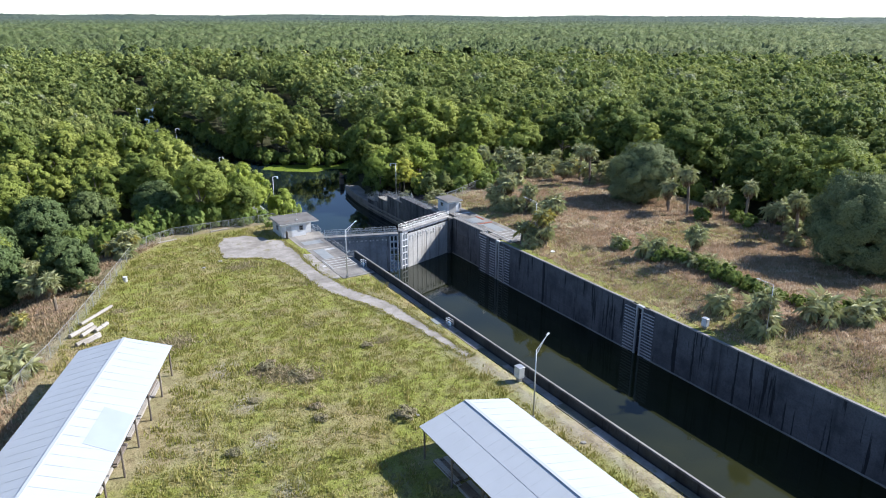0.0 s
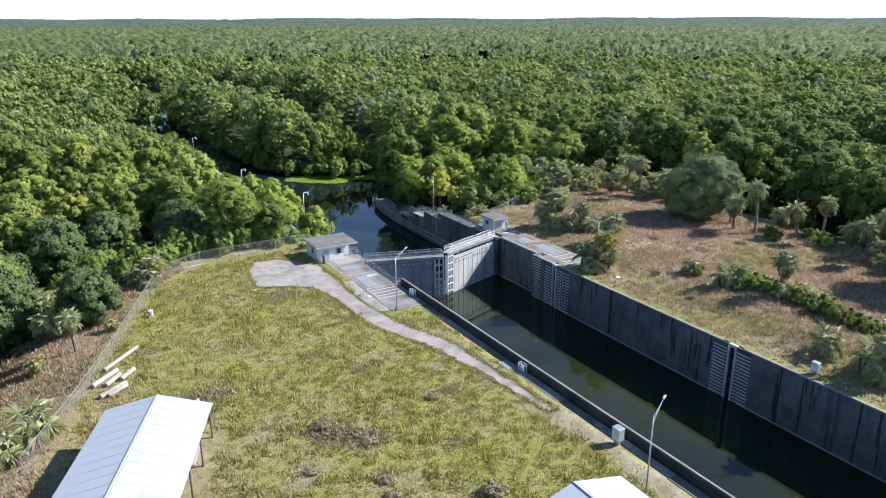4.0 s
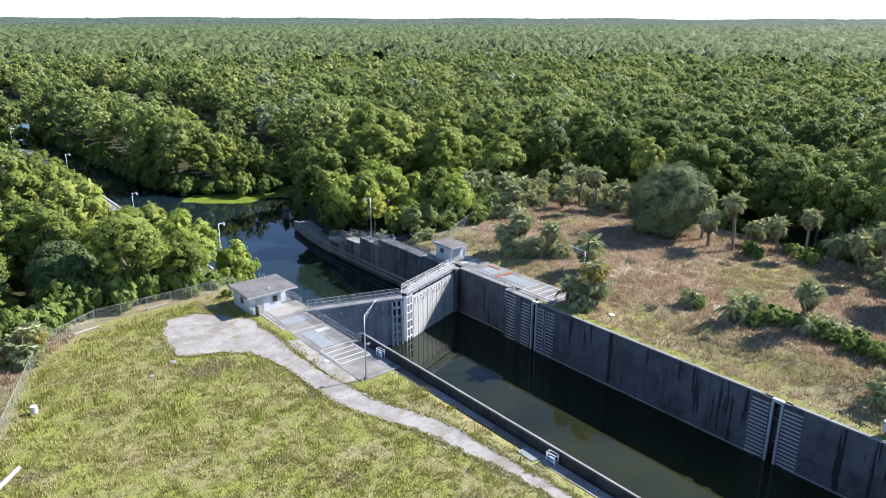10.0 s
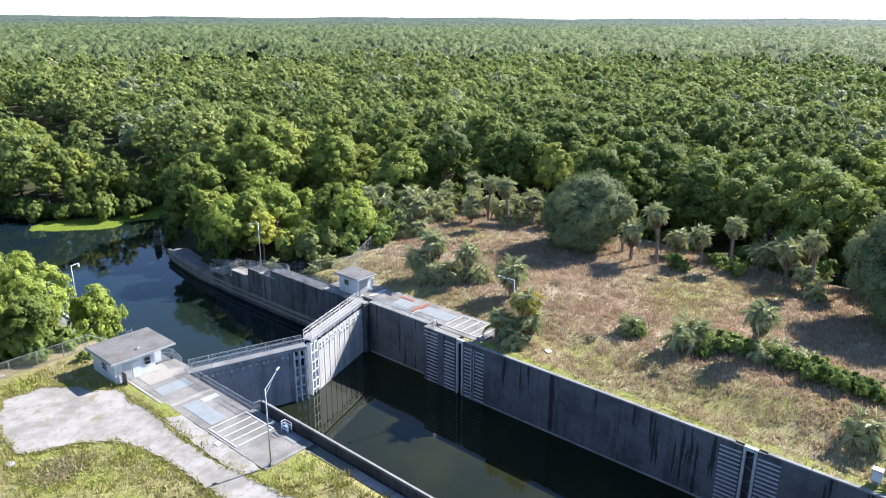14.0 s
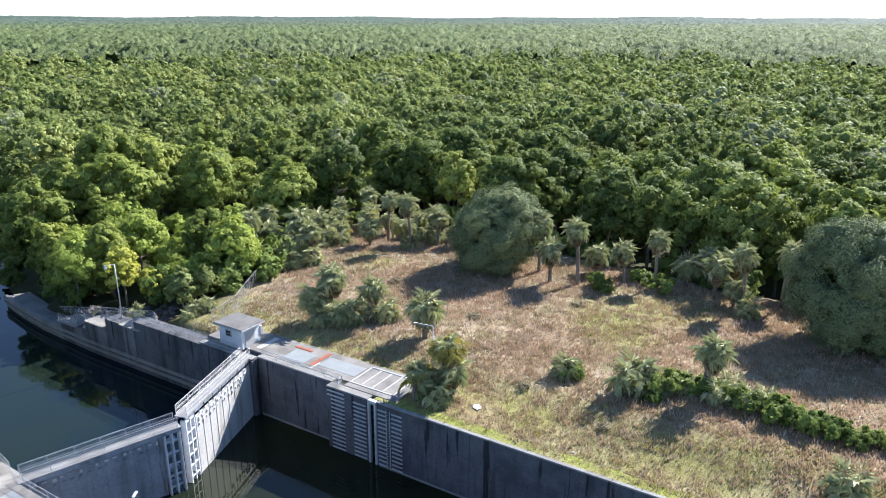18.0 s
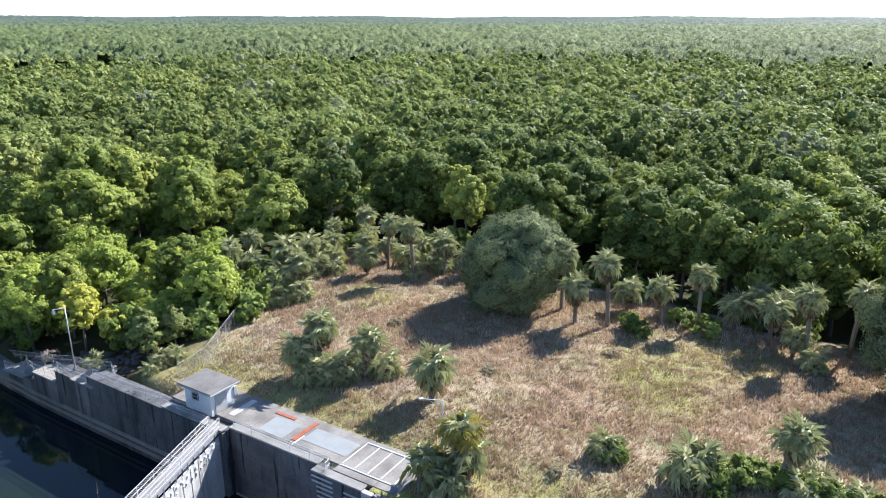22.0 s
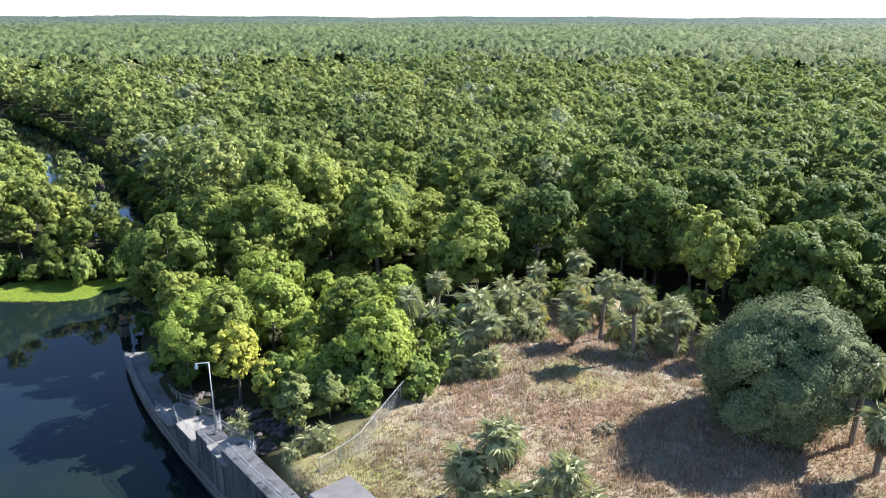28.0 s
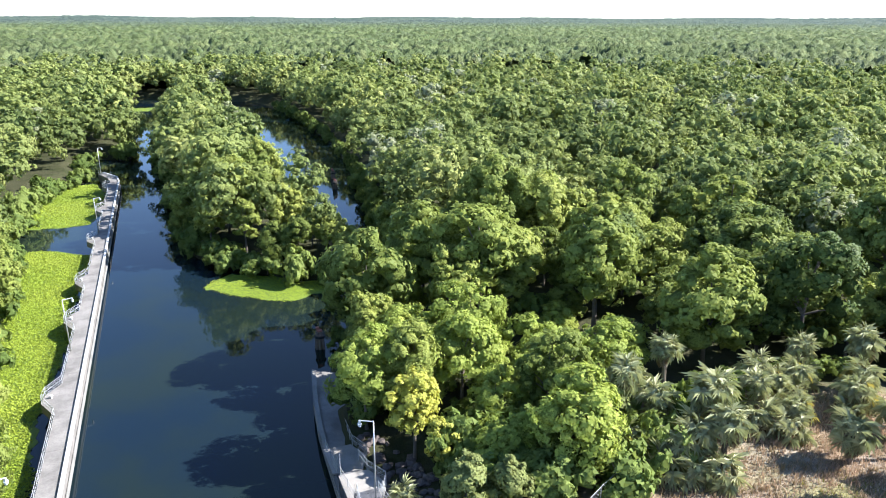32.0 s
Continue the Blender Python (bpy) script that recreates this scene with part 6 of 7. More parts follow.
for i in range(34):
    x = -14.5 - 1.15 * i + rnd.uniform(-0.6, 0.6)
    y = (134.5 if x > -38 else 134.5 + (x + 38) * 0.75) + rnd.uniform(0, 4.5)
    if x < -47:
        x, y = x - 3, y + 6
    plant_tree(BUSH, x, y, rnd.uniform(1.1, 2.1), rnd.uniform(0, 6), "leafy green undergrowth behind the fence", "undergrowth", rnd.uniform(1.0, 1.6), "shrub", "shrub")


# ---- forest ----
def wooded(x, y):
    """Whether forest may stand at a place, and how far in from its edge."""
    d = np.minimum(outline_distance(x, y, YARD), outline_distance(x, y, MEADOW))
    d = np.minimum(d, np.where(np.abs(x) < 20, np.where(y < 150, -1, 99), 99))
    return np.minimum(d - np.where((x < -36) & (y < 150), 15.0, np.where((x > 40) & (y < 150), 11.0, 5.0)), river_distance(x, y) - np.where((y > 195) & (x > 22), 1.2, np.where((y > 228) & (y < 330) & (x < 0) & (x > -60), 2.2, -0.4)))


def in_fan(x, y):
    """The wide fan of country that lies ahead of the lock."""
    a = np.degrees(np.arctan2(-(x + 70), y + 20))
    return (a < 14) & (a > -84)


rng = np.random.default_rng(77)
STEP = 8.1
cx, cy = np.meshgrid(np.arange(-150, 640, STEP), np.arange(20, 640, STEP))
cx = (cx + rng.uniform(-0.42, 0.42, cx.shape) * STEP + (np.arange(cx.shape[0])[:, None] % 2) * STEP / 2).ravel()
cy = (cy + rng.uniform(-0.42, 0.42, cy.shape) * STEP).ravel()
ok = (wooded(cx, cy) > 0) & in_fan(cx, cy) & (np.hypot(cx - 0, cy - 80) < 560)
cx, cy = cx[ok], cy[ok]
sight = ~((cx > 24) & (cx < 34) & (cy > 236) & (cy < 470))  # the island's eastern shore is low
cx, cy = cx[sight], cy[sight]
reach = line_distance(cx, cy, [(-57, 0), (-57, 35), (-35, 62), (3, 97)])


def stature(x, y):
    """How tall the wood stands: lower behind the lock wall and on the water's edge, tall on the west bank."""
    k = 0.78 if 10 < x < 50 and 140 < y < 175 else 1.0
    if x < -15 and y < 340:
        k = 0.92 if x < -28.5 and 148 < y < 222 else 0.74
    if x > 24 and y > 185 and river_distance(x, y) < 9:
        k = 0.66
    return k


# keep the front trees clear of those planted by hand
hand = [(o.matrix_basis.translation.x, o.matrix_basis.translation.y) for o in bpy.data.objects if o.parent is None and o.name.split(".")[0] in ("tree", "live_oak", "evergreen_tree")]
clear = np.min([np.hypot(cx - a, cy - b) for a, b in hand], 0) > 4.2
clear &= ~((np.hypot(cx - 55.6, cy - 108.4) < 9) | (np.hypot(cx - 50.9, cy - 60.4) < 9))
cx, cy, reach = cx[clear], cy[clear], reach[clear]
heights = ground_height(cx, cy)
near = reach < np.sort(reach)[270]
for x, y, z, d in zip(cx[near], cy[near], heights[near], reach[near]):
    turn, s = rng.uniform(0, 6.28), rng.choice((0.72, 0.82, 0.92, 1.0, 1.1, 1.22)) * stature(x, y)
    if rng.uniform() < 0.015:
        plant_tree(BARE, x, y, s, turn, "grey half-bare tree standing in the forest", "forest trees")
        continue
    kinds = LIME if 14 < x < 50 and 135 < y < 188 and rng.uniform() < 0.5 else DEEP if x > 60 and y < 185 and rng.uniform() < 0.75 else NEAR if d < 72 else MID
    plant_tree(kinds[int(rng.integers(len(kinds)))], x, y, s, turn, "leafy green broadleaf tree in the dense forest", "forest trees", rng.uniform(0.88, 1.06))

# the wooded point of the island
for x, y, s in ((7.5, 233.5, 0.8), (13.5, 227.5, 0.75), (18.5, 221.5, 0.7), (22.0, 219.5, 0.55), (17.0, 233.0, 0.9), (21.5, 229.0, 0.75), (11.5, 238.5, 0.95), (5.5, 241.5, 0.9), (18.0, 243.0, 1.0), (20.5, 254.0, 0.95), (24.0, 262.0, 0.7), (24.5, 274.0, 0.75), (24.0, 287.0, 0.8), (24.5, 300.0, 0.75), (27.5, 217.0, 0.45), (31.0, 221.5, 0.42), (29.0, 229.0, 0.55), (31.8, 231.5, 0.4), (25.0, 222.0, 0.6), (26.5, 238.0, 0.6)):
    kind = NEAR[int(rng.integers(len(NEAR)))]
    plant_tree(kind, x, y, s, rng.uniform(0, 6.28), "leafy green broadleaf tree on the wooded point", "forest trees", rng.uniform(0.92, 1.1))

# the row along the west bank, behind the floating plants
for i in range(16):
    y = 152 + 6 * i + rng.uniform(-1.5, 1.5)
    x = float(np.interp(y, [150, 172, 190, 212, 234, 250], [-20.5, -23.5, -25.5, -27.0, -29.0, -32.0])) + rng.uniform(-1.2, 0.6)
    plant_tree(MID[int(rng.integers(len(MID)))], x, y, rng.uniform(0.66, 0.8), rng.uniform(0, 6.28), "leafy green broadleaf tree on the west bank", "forest trees", rng.uniform(0.95, 1.1))
for i in range(46):
    x, y = rng.uniform(16.5, 48), rng.uniform(136, 178)
    if float(outline_distance([x], [y], MEADOW)[0]) > 2.5 and float(river_distance(np.array([x]), np.array([y]))[0]) > 2.0 and not (x < 22 and y < 158):
        plant_tree(BUSH, x, y, rng.uniform(1.2, 2.2), rng.uniform(0, 6), "leafy green undergrowth below the forest trees", "undergrowth", rng.uniform(0.9, 1.5), "shrub", "shrub")

for (ax, ay), (bx, by) in zip(MEADOW[3:10], MEADOW[4:11]):
    for i in range(4):
        k, out_ = (i + rng.uniform(0, 1)) / 4, rng.uniform(4.5, 9.0)
        dx, dy = bx - ax, by - ay
        n_ = math.hypot(dx, dy)
        plant_tree(BUSH, ax + dx * k - dy / n_ * out_, ay + dy * k + dx / n_ * out_, rng.uniform(1.2, 2.0), rng.uniform(0, 6), "dark leafy undergrowth at the edge of the forest", "undergrowth", rng.uniform(0.8, 1.3), "shrub", "shrub")

# bushes that overhang the banks
for outline, lo_y, hi_y, side in ((ISLAND, 200, 400, 1), (RIVER, 178, 490, -1)):
    for (ax, ay), (bx, by) in zip(outline, outline[1:] + outline[:1]):
        if max(ay, by) > hi_y or min(ay, by) < lo_y:
            continue
        steps = max(1, int(math.hypot(bx - ax, by - ay) / (3.2 if max(ay, by) < 330 else 6)))
        for i in range(steps):
            k = (i + rng.uniform(0.1, 0.9)) / steps
            x, y = ax + (bx - ax) * k, ay + (by - ay) * k
            inward = 0.6 if side < 0 else -0.6
            x += inward * (1 if ax > 15 else -1) + rng.uniform(-0.5, 0.5)
            plant_tree(BUSH, x, y, rng.uniform(1.0, 1.9) if ax > 15 else rng.uniform(1.0, 2.2), rng.uniform(0, 6), "leafy green bush overhanging the water's edge", "bank bushes", rng.uniform(0.9, 1.5), "shrub", "shrub")

# the further forest, joined: crowns of lumpy boughs with loose leaves over them
LODS = []
for count, size, n_lobes, level in ((1050, 0.42, 22, 1), (680, 0.56, 18, 1), (420, 0.78, 15, 1), (260, 1.1, 12, 1)):
    kinds = []
    for s in range(8):
        r2 = np.random.default_rng(300 + s)
        kinds.append(crown_shape(r2, crown_lobes(r2, r2.uniform(4.0, 6.0), 3.0, 15.0, n_lobes), count, size, level, 6, 0.58, 0.40))
    LODS.append(kinds)
pts_, tris, tints, inner, base = [], [], [], [], 0
for x, y, z, d in zip(cx[~near], cy[~near], heights[~near], reach[~near]):
    body, tri, n_in = LODS[0 if d < 150 else 1 if d < 230 else 2 if d < 350 else 3][int(rng.integers(8))]
    a, s = rng.uniform(0, 6.28), rng.choice((0.65, 0.8, 0.92, 1.05, 1.2, 1.4)) * (0.75 if x < -15 and y < 340 else 1.0)
    rot = np.array([[math.cos(a), -math.sin(a), 0], [math.sin(a), math.cos(a), 0], [0, 0, 1]])
    pts_.append((body * (s, s, s ** 0.6 * rng.uniform(0.85, 1.15))) @ rot.T + (x, y, z))
    tris.append(tri + base)
    base += len(body)
    inner.append(np.arange(len(tri)) < n_in)
    # east of the meadow the tone drops, as shade put into the leaf colour
    tone = np.clip(rng.normal(0.42, 0.24) + 0.2 * float(wobble(x, y, 0.12)) - (0.25 if x > 60 and y < 200 and x < 190 else 0), 0, 0.9)
    tints.append(np.full(len(body), 1.0 if rng.uniform() < 0.05 else tone))
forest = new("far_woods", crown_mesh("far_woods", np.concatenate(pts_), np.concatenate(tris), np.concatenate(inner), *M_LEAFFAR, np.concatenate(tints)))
tagged(forest, "dense green broadleaf forest seen over its crowns", "forest", kind="stuff")

# the forest out to the horizon: one rolling sheet of domed crowns
rows_r = 490 * (5000 / 490) ** np.linspace(0, 1, 275)
rows_a = np.radians(np.linspace(16, -102, 800))
rr, aa = np.meshgrid(rows_r, rows_a, indexing="ij")
fx, fy = 0 - np.sin(aa) * rr, 80 + np.cos(aa) * rr


def domes(x, y, cell, seed):
    """Round crowns on a jittered lattice: the height of the tallest above each place, and a value for that crown."""
    best, tone = np.zeros(x.shape), np.zeros(x.shape)
    ix, iy = np.floor(x / cell), np.floor(y / cell)
    for dx in (-1, 0, 1):
        for dy in (-1, 0, 1):
            jx, jy = ix + dx, iy + dy
            h1 = np.modf(np.abs(np.sin(jx * 127.1 + jy * 311.7 + seed) * 43758.5))[0]
            h2 = np.modf(np.abs(np.sin(jx * 269.5 + jy * 183.3 + seed) * 24634.6))[0]
            h3 = np.modf(np.abs(np.sin(jx * 71.3 + jy * 97.9 + seed) * 35317.1))[0]
            d = np.hypot(x - (jx + 0.15 + 0.7 * h1) * cell, y - (jy + 0.15 + 0.7 * h2) * cell) / (cell * (0.62 + 0.25 * h3))
            top = np.sqrt(np.clip(1 - d * d, 0, 1)) * (0.65 + 0.5 * h3)
            tone = np.where(top > best, h1, tone)
            best = np.maximum(best, top)
    return best, tone


low, tone1 = domes(fx, fy, 11.0, 1.0)
wide, tone2 = domes(fx, fy, 34.0, 5.0)
low, wide = np.maximum(low, 0.45), np.maximum(wide, 0.3)  # the canopy closes between its crowns
fz = -4.5 + 11.5 * low + 6.0 * wide + 1.4 * wobble(fx, fy, 0.05) + 1.2 * np.random.default_rng(5).normal(size=fx.shape) * (0.5 + 0.5 * low)
hills = 14 * smooth01(rr, 900, 3000) + 26 * smooth01(rr, 3000, 4800) * (0.8 + 0.2 * np.sin(aa * 9 + 1.0) * np.sin(aa * 23))
fz += hills
n0, n1 = rr.shape
idx = np.arange(n0 * n1).reshape(n0, n1)
quads = np.stack([idx[:-1, :-1], idx[1:, :-1], idx[1:, 1:], idx[:-1, 1:]], -1).reshape(-1, 4)
me = bpy.data.meshes.new("horizon_woods")
me.vertices.add(n0 * n1)
me.vertices.foreach_set("co", np.stack([fx, fy, fz], -1).astype(np.float32).ravel())
me.loops.add(quads.size)
me.loops.foreach_set("vertex_index", quads.astype(np.int32).ravel())
me.polygons.add(len(quads))
me.polygons.foreach_set("loop_start", np.arange(0, quads.size, 4, dtype=np.int32))
me.update(calc_edges=True)
me.attributes.new("tint", "FLOAT", "POINT").data.foreach_set("value", np.clip(0.25 + 0.5 * tone1 + 0.3 * (tone2 - 0.5), 0, 1).astype(np.float32).ravel())


# distance haze, put into the canopy's colour as a growing blue-green tint
me.attributes.new("far_haze", "FLOAT", "POINT").data.foreach_set("value", smooth01(rr + 260 * wobble(fx, fy, 0.006), 1500, 3400).astype(np.float32).ravel())


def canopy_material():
    """Broadleaf crowns near by; far out, haze is mixed into their colour as blue-green."""
    k = Nodes("canopy_to_the_horizon")
    p = k.place()
    c = k.ramp(k.attribute("tint"), [(0.0, (0.050, 0.075, 0.028)), (0.45, (0.105, 0.138, 0.050)), (0.85, (0.195, 0.225, 0.090)), (1.0, (0.23, 0.235, 0.17))])
    c = k.mix(k.math("MULTIPLY", k.steps(k.noise(p, 0.012, 4), 0.5, 0.68), 0.6), c, (0.095, 0.115, 0.060))
    fine = k.noise(p, 0.8, 5, 0.7)
    c = k.mix(k.math("MULTIPLY", k.steps(fine, 0.45, 0.65), 0.5), c, (0.045, 0.065, 0.024))
    c = k.mix(k.math("MULTIPLY", k.attribute("far_haze"), 0.85), c, k.mix(k.steps(k.noise(p, 0.004, 3), 0.4, 0.6), (0.060, 0.085, 0.078), (0.095, 0.120, 0.095)))
    k.bump(fine, 1.5, 1.0)
    return k.done(c, 0.8, 0, 0.1)


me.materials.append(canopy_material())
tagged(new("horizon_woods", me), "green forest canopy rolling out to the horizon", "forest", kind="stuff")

# ---- floating plants and lily pads ----
def scatter_mesh(name, x, y, z, size, mat, tint, lift, seed, blades=1, thick=0.3):
    """Small leaning triangles at the given places: leaves or blades of grass."""
    r3 = np.random.default_rng(seed)
    n = len(x)
    x, y, z, size, tint = (np.repeat(v, blades) for v in (x, y, z, size, tint))
    n *= blades
    a, b = r3.uniform(0, 6.28, n), r3.uniform(0, 6.28, n)
    p = np.stack([x + r3.normal(0, 0.12, n), y + r3.normal(0, 0.12, n), z], -1)
    w = np.stack([np.cos(a), np.sin(a), 0 * a], -1) * (size * thick)[:, None]
    t = np.stack([np.cos(b) * size * (1 - lift), np.sin(b) * size * (1 - lift), size * lift * r3.uniform(0.6, 1.2, n)], -1)
    return tri_mesh(name, np.stack([p - w, p + w, p + t], 1), mat, tint)


def patch(poly, count, seed, margin=0.0):
    r3 = np.random.default_rng(seed)
    xs_, ys_ = [q[0] for q in poly], [q[1] for q in poly]
    x, y = r3.uniform(min(xs_), max(xs_), count), r3.uniform(min(ys_), max(ys_), count)
    keep = outline_distance(x, y, poly) + 0.8 * wobble(x, y, 2.0) < -margin
    return x[keep], y[keep]


MATS = [("floating_plants", "bright green mat of floating plants behind the guide wall", [(-14.2, 150), (-17, 158), (-21, 171), (-23, 190), (-24.5, 212), (-26.5, 234), (-29.5, 250), (-22, 249), (-14.4, 243), (-15.6, 222), (-14.4, 205), (-16.2, 180)], 60000),
        ("floating_plants", "bright green mat of floating plants beyond the open water", [(-16, 268), (-22, 267), (-36, 268), (-38, 290), (-29, 309), (-18, 313), (-14.8, 300), (-15.4, 280)], 22000),
        ("lily_pads", "yellow-green raft of lily pads off the wooded point", [(4.5, 217), (11, 210), (18, 205.5), (23, 207.5), (30, 204.5), (35, 210), (39, 214), (34, 219), (24, 214.5), (10, 222.5)], 14000),
        ("lily_pads", "yellow-green raft of lily pads in the far reach", [(-14, 486), (-2, 483), (8, 490), (6, 500), (-12, 500)], 3000)]
for i, (name, label, poly, count) in enumerate(MATS):
    base = tagged(part(name, Geo().prism(ragged(poly, 1.2, 0.5, i), WATER - 0.05, WATER + 0.03), Nodes("floating_mat_%d" % i).done((0.13, 0.185, 0.02), 0.7)), label, "water plants", kind="stuff")
    x, y = patch(poly, count, 40 + i)
    leaves_ob = part("leaves", scatter_mesh("leaves", x, y, np.full(len(x), WATER + 0.03), np.full(len(x), 0.42), M_MAT, np.clip(0.5 + 0.4 * wobble(x, y, 0.8), 0, 1), 0.45 if i < 2 else 0.12, 60 + i), None, base)

# ---- grass and dry weeds ----
r4 = np.random.default_rng(9)
x, y = r4.uniform(-62, -14.1, 100000), r4.uniform(24, 131, 100000)
keep = (outline_distance(x, y, YARD) < -0.3) & (outline_distance(x, y, PAD) > 0.25) & ~((x > -19.3) & (y > 95.5)) & ((line_distance(x, y, TRACK) > 1.0 + 0.7 * wobble(x, y, 2)) | (r4.uniform(size=len(x)) < 0.3))
for m, wd, ln in ((SHED1, 5.2, 57), (SHED2, 5.2, 49)):
    inv = np.array(m.inverted())
    lx, ly = inv[0, 0] * x + inv[0, 1] * y + inv[0, 3], inv[1, 0] * x + inv[1, 1] * y + inv[1, 3]
    keep &= ~((np.abs(lx) < wd) & (ly < 0.3) & (ly > -ln))
x, y = x[keep], y[keep]
clump = 0.5 + 0.5 * wobble(x, y, 3.1)
size = 0.13 + 0.20 * r4.uniform(size=len(x)) ** 3 + 0.10 * smooth01(clump, 0.62, 0.85)
tint = np.clip(0.15 + 0.5 * r4.uniform(size=len(x)) ** 2 + 0.5 * smooth01(wobble(x, y, 0.9) + 0.6 * wobble(x, y, 2.3), 0.1, 0.9) + 0.5 * smooth01(clump, 0.6, 0.85), 0, 1)
g_ob = new("field_grass", scatter_mesh("field_grass", x, y, ground_height(x, y) - 0.02, size, M_TUFT, tint, 0.6, 3, 2, 0.22))
tagged(g_ob, "rough yellow-green grass of the lock yard", "grass", kind="stuff")
# darker rank patches in the yard
px_, py_, sz_ = [], [], []
for qx, qy, qr, qs in ((-30.4, 109.0, 3.0, 0.55), (-24.6, 96.5, 1.6, 0.4), (-29.0, 82.0, 1.6, 0.4), (-39.0, 95.0, 1.8, 0.35), (-45.6, 85.0, 2.6, 0.7), (-37.0, 71.4, 1.8, 0.8), (-36.4, 70.6, 2.4, 0.6), (-34.6, 68.8, 2.2, 0.7), (-38.6, 72.6, 1.2, 0.8), (-50.0, 99.0, 1.6, 0.4), (-26.0, 104.0, 2.0, 0.3), (-42.0, 106.0, 2.2, 0.35), (-23.0, 73.0, 1.5, 0.5), (-33.0, 88.0, 1.8, 0.35), (-43.0, 116.0, 2.0, 0.35), (-27.5, 64.0, 1.6, 0.4)):
    n = int(170 * qr * qr)
    px_.append(qx + r4.normal(0, 0.5 * qr, n)); py_.append(qy + r4.normal(0, 0.36 * qr, n)); sz_.append(qs * r4.uniform(0.5, 1.3, n))
x, y, size = np.concatenate(px_), np.concatenate(py_), np.concatenate(sz_)
ob = new("rank_weeds", scatter_mesh("rank_weeds", x, y, ground_height(x, y) - 0.02, size, M_RANK, np.clip(r4.normal(0.45, 0.3, len(x)), 0, 1), 0.55, 14, 1, 0.14))
tagged(ob, "grey-green and brown rank weeds in patches of the yard", "weeds", kind="stuff")
# the ragged grass along the edge of the paving
x, y = r4.uniform(-34, -14.5, 150000), r4.uniform(60, 128, 150000)
d_ = outline_distance(x, y, PAD)
keep = (np.abs(d_ - 0.15) < 0.35 + 0.25 * wobble(x, y, 5)) & ~((x > -19.2) & (y > 95.5)) & (r4.uniform(size=len(x)) < 0.7)
x, y = x[keep], y[keep]
ob = new("verge_grass", scatter_mesh("verge_grass", x, y, ground_height(x, y) + 0.02, 0.18 + 0.24 * r4.uniform(size=len(x)) ** 2, M_TUFT, r4.uniform(0, 1, len(x)), 0.6, 12, 2, 0.2))
tagged(ob, "ragged grass growing over the edge of the paving", "grass", kind="stuff")
# taller tussocks
cx2, cy2 = r4.uniform(-61, -14.6, 7500), r4.uniform(30, 130, 7500)
keep = (outline_distance(cx2, cy2, YARD) < -1) & (outline_distance(cx2, cy2, PAD) > 0.7) & ~((cx2 > -20) & (cy2 > 94)) & (line_distance(cx2, cy2, TRACK) > 1.4)
for m, wd, ln in ((SHED1, 5.6, 57), (SHED2, 5.6, 49)):
    inv = np.array(m.inverted())
    lx, ly = inv[0, 0] * cx2 + inv[0, 1] * cy2 + inv[0, 3], inv[1, 0] * cx2 + inv[1, 1] * cy2 + inv[1, 3]
    keep &= ~((np.abs(lx) < wd) & (ly < 0.5) & (ly > -ln))
cx2, cy2 = cx2[keep], cy2[keep]
n_ = 26
wide_ = np.repeat(r4.uniform(0.10, 0.32, len(cx2)) * (1 + 1.2 * (r4.uniform(size=len(cx2)) < 0.08)), n_)
x, y = np.repeat(cx2, n_) + r4.normal(0, 1, n_ * len(cx2)) * wide_, np.repeat(cy2, n_) + r4.normal(0, 1, n_ * len(cx2)) * wide_
tint = np.repeat(np.clip(r4.normal(0.42, 0.3, len(cx2)), 0, 1), n_)
t_ob = new("tussocks", scatter_mesh("tussocks", x, y, ground_height(x, y) - 0.02, (0.12 + 1.1 * wide_) * r4.uniform(0.6, 1.2, len(x)), M_TUFT, tint, 0.8, 4, 1, 0.13))
tagged(t_ob, "tall straw-coloured tussocks in the grass", "grass", kind="stuff")
x, y = r4.uniform(13.2, 72, 210000), r4.uniform(30, 143, 210000)
keep = (outline_distance(x, y, MEADOW) < 2.5) & ~((x < 19.4) & (y > 97.4) & (y < 127)) & (x > 13.2 + 0.5 * np.abs(wobble(x, y, 6.0))) & ~((x < 14.6) & (y > 94))
x, y = x[keep], y[keep]
thin = r4.uniform(size=len(x)) < 0.35 + 0.65 * smooth01(wobble(x, y, 1.1), -0.5, 0.3)
x, y = x[thin], y[thin]
dryness = dryness_at(x, y)
size = 0.16 + 0.55 * r4.uniform(size=len(x)) ** 3 * (0.35 + 0.65 * dryness) + 0.18 * smooth01(wobble(x, y, 4.3), 0.2, 0.7)
w = r4.uniform(size=len(x)) < dryness
for name, sel, mat, label in (("dry_weeds", w, M_DRY, "tall dry tan and pinkish weeds of the meadow"), ("meadow_grass", ~w, M_TUFT, "yellow-green grass of the meadow")):
    tint = np.clip(0.42 + 0.35 * wobble(x[sel], y[sel], 0.7) + 0.25 * wobble(x[sel], y[sel], 4.3) + r4.normal(0, 0.25, sel.sum()), 0, 1)
    ob = new(name, scatter_mesh(name, x[sel], y[sel], np.maximum(ground_height(x[sel], y[sel]) - 0.03, np.where(x[sel] < 14.2, 0.02, -9)), size[sel], mat, tint, 0.75, 5, 2, 0.12))
    tagged(ob, label, "weeds", kind="stuff")

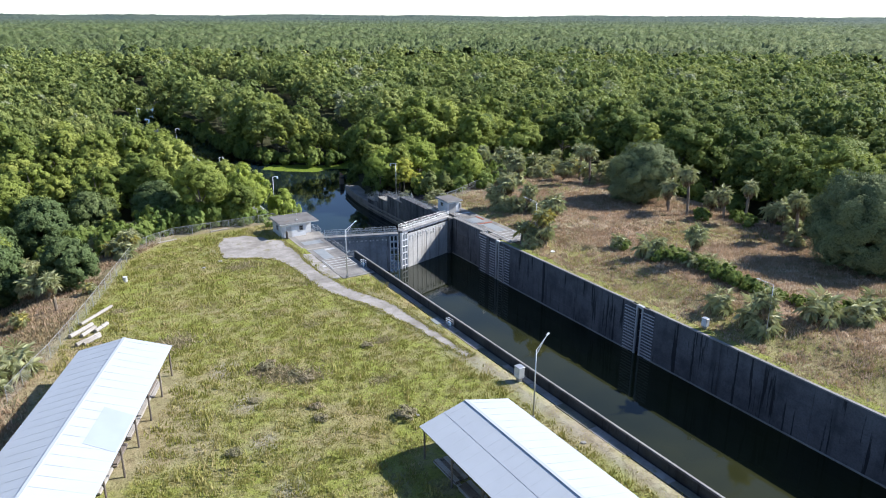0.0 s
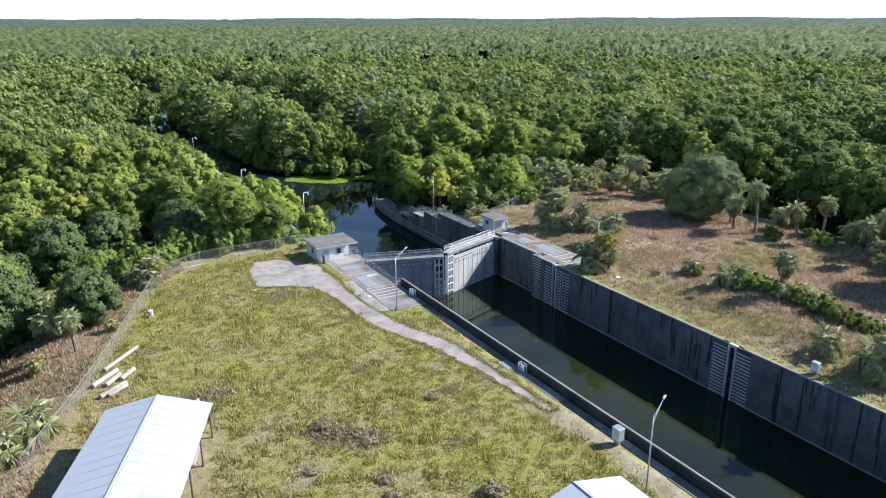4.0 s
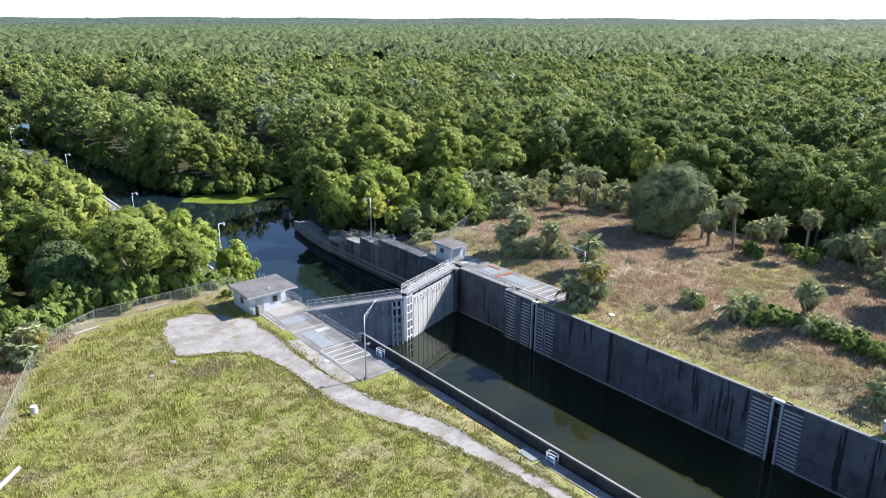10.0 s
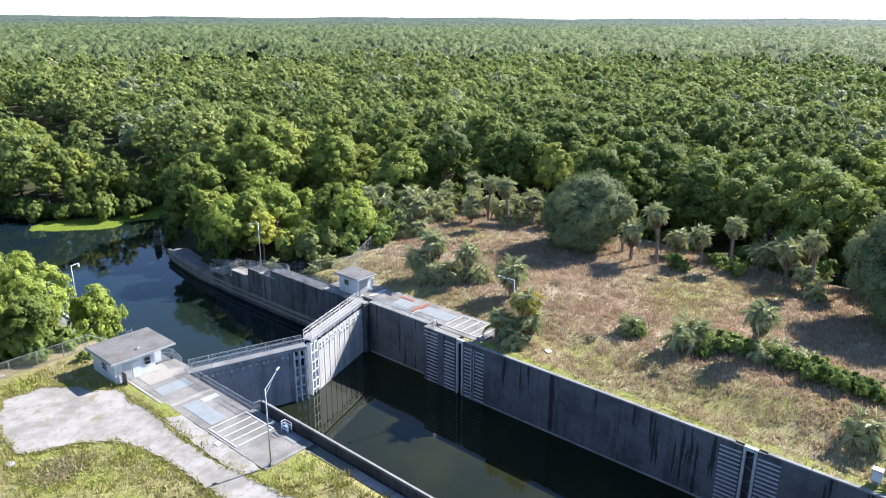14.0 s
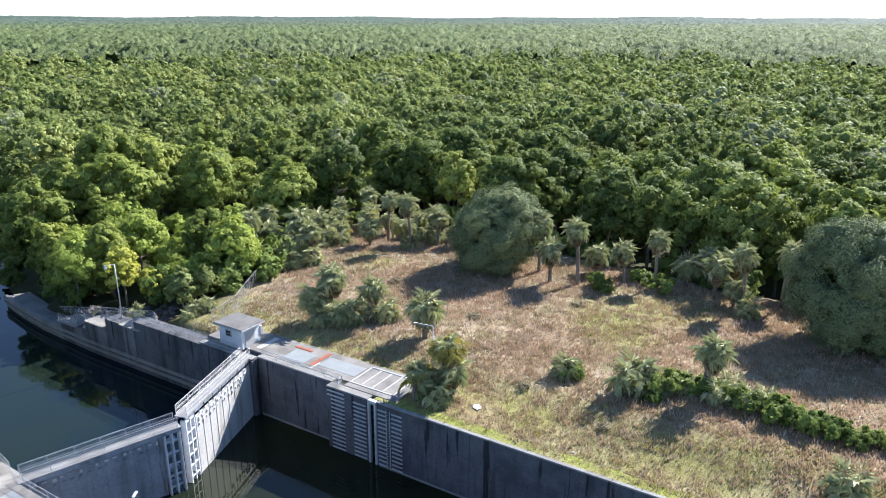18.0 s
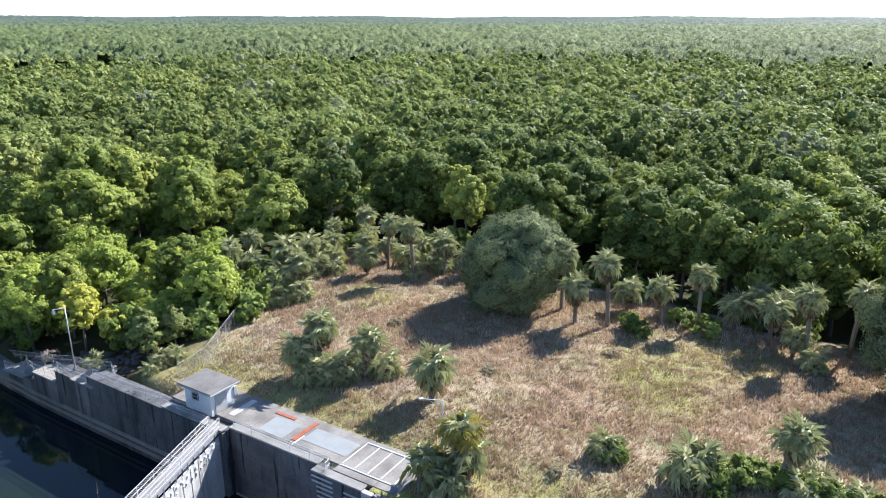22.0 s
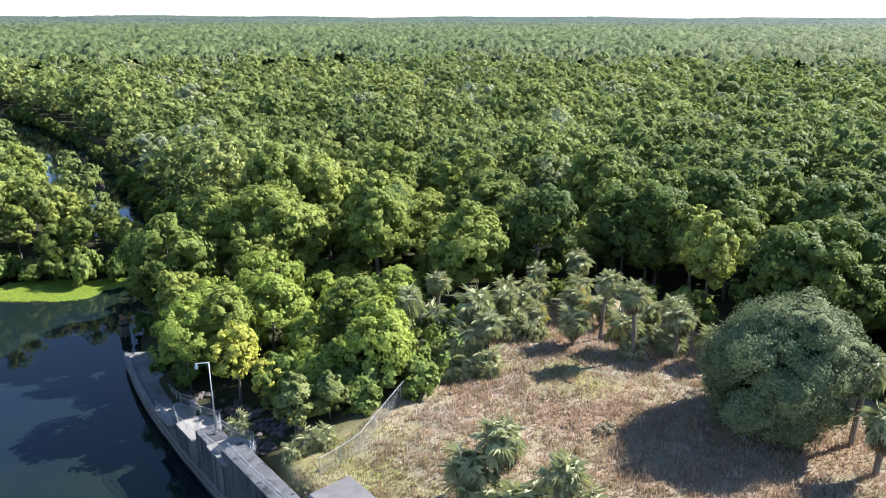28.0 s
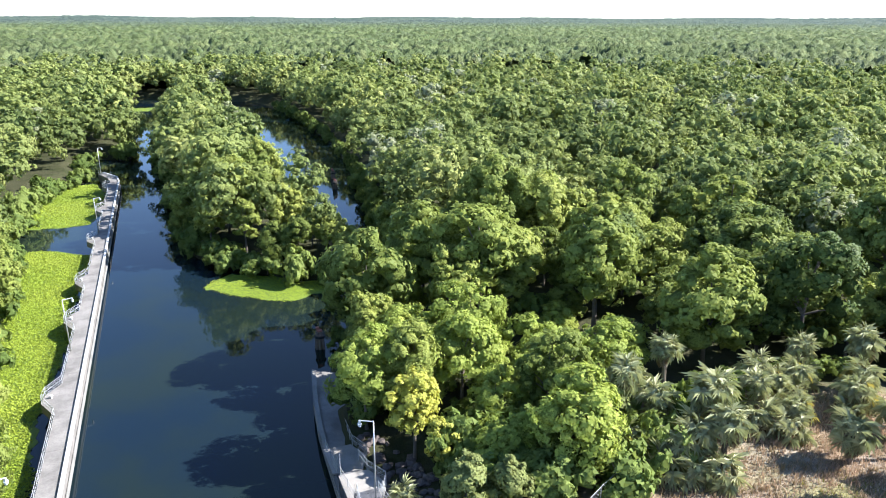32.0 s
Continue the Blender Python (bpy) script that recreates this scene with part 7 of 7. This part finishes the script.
cx3, cy3 = r4.uniform(14, 62, 5200), r4.uniform(36, 138, 5200)
keep = (outline_distance(cx3, cy3, MEADOW) < -0.5) & ~((cx3 < 19.8) & (cy3 > 97))
cx3, cy3 = cx3[keep], cy3[keep]
wide_ = np.repeat(r4.uniform(0.12, 0.42, len(cx3)), 22)
x, y = np.repeat(cx3, 22) + r4.normal(0, 1, len(wide_)) * wide_, np.repeat(cy3, 22) + r4.normal(0, 1, len(wide_)) * wide_
ob = new("meadow_tussocks", scatter_mesh("meadow_tussocks", x, y, ground_height(x, y) - 0.02, (0.18 + 1.1 * wide_) * r4.uniform(0.6, 1.2, len(x)), M_DRY, np.repeat(np.clip(r4.normal(0.4, 0.33, len(cx3)), 0, 1), 22), 0.8, 15, 1, 0.12))
tagged(ob, "brown and pale tussocks of dry grass in the meadow", "grass", kind="stuff")

# rank dry growth outside the fence
x, y = r4.uniform(-84, -40, 80000), r4.uniform(56, 142, 80000)
d_ = outline_distance(x, y, YARD)
keep = (d_ > 0.2) & (d_ < 15 + 3 * wobble(x, y, 1.5)) & (r4.uniform(size=len(x)) < 0.25 + 0.75 * smooth01(wobble(x, y, 1.6), -0.4, 0.4))
x, y = x[keep], y[keep]
ob = new("rank_grass", scatter_mesh("rank_grass", x, y, ground_height(x, y) - 0.03, 0.35 + 0.5 * r4.uniform(size=len(x)) ** 2, M_DRY, np.clip(0.15 + 0.35 * wobble(x, y, 1.2) + r4.normal(0, 0.25, len(x)), 0, 1), 0.7, 8, 2, 0.12))
tagged(ob, "rank brown and green grass outside the fence", "weeds", kind="stuff")

# rubble slope behind the river wall
for i in range(170):
    r5 = random.Random(500 + i)
    x, y = r5.uniform(15.6, 22), r5.uniform(136.5, 158)
    if outline_distance(np.array([x]), np.array([y]), [(15.4, 137), (17.5, 135.5), (22, 142), (21, 150), (18, 158), (16.4, 157)])[0] < 0:
        s = r5.uniform(0.3, 0.75)
        lump("riprap_stone", "dark reddish-brown rubble stone on the bank", "stone", x, y, (s, s * r5.uniform(0.6, 1), s * 0.55), M_ROCK, i, None, "rubble bank")
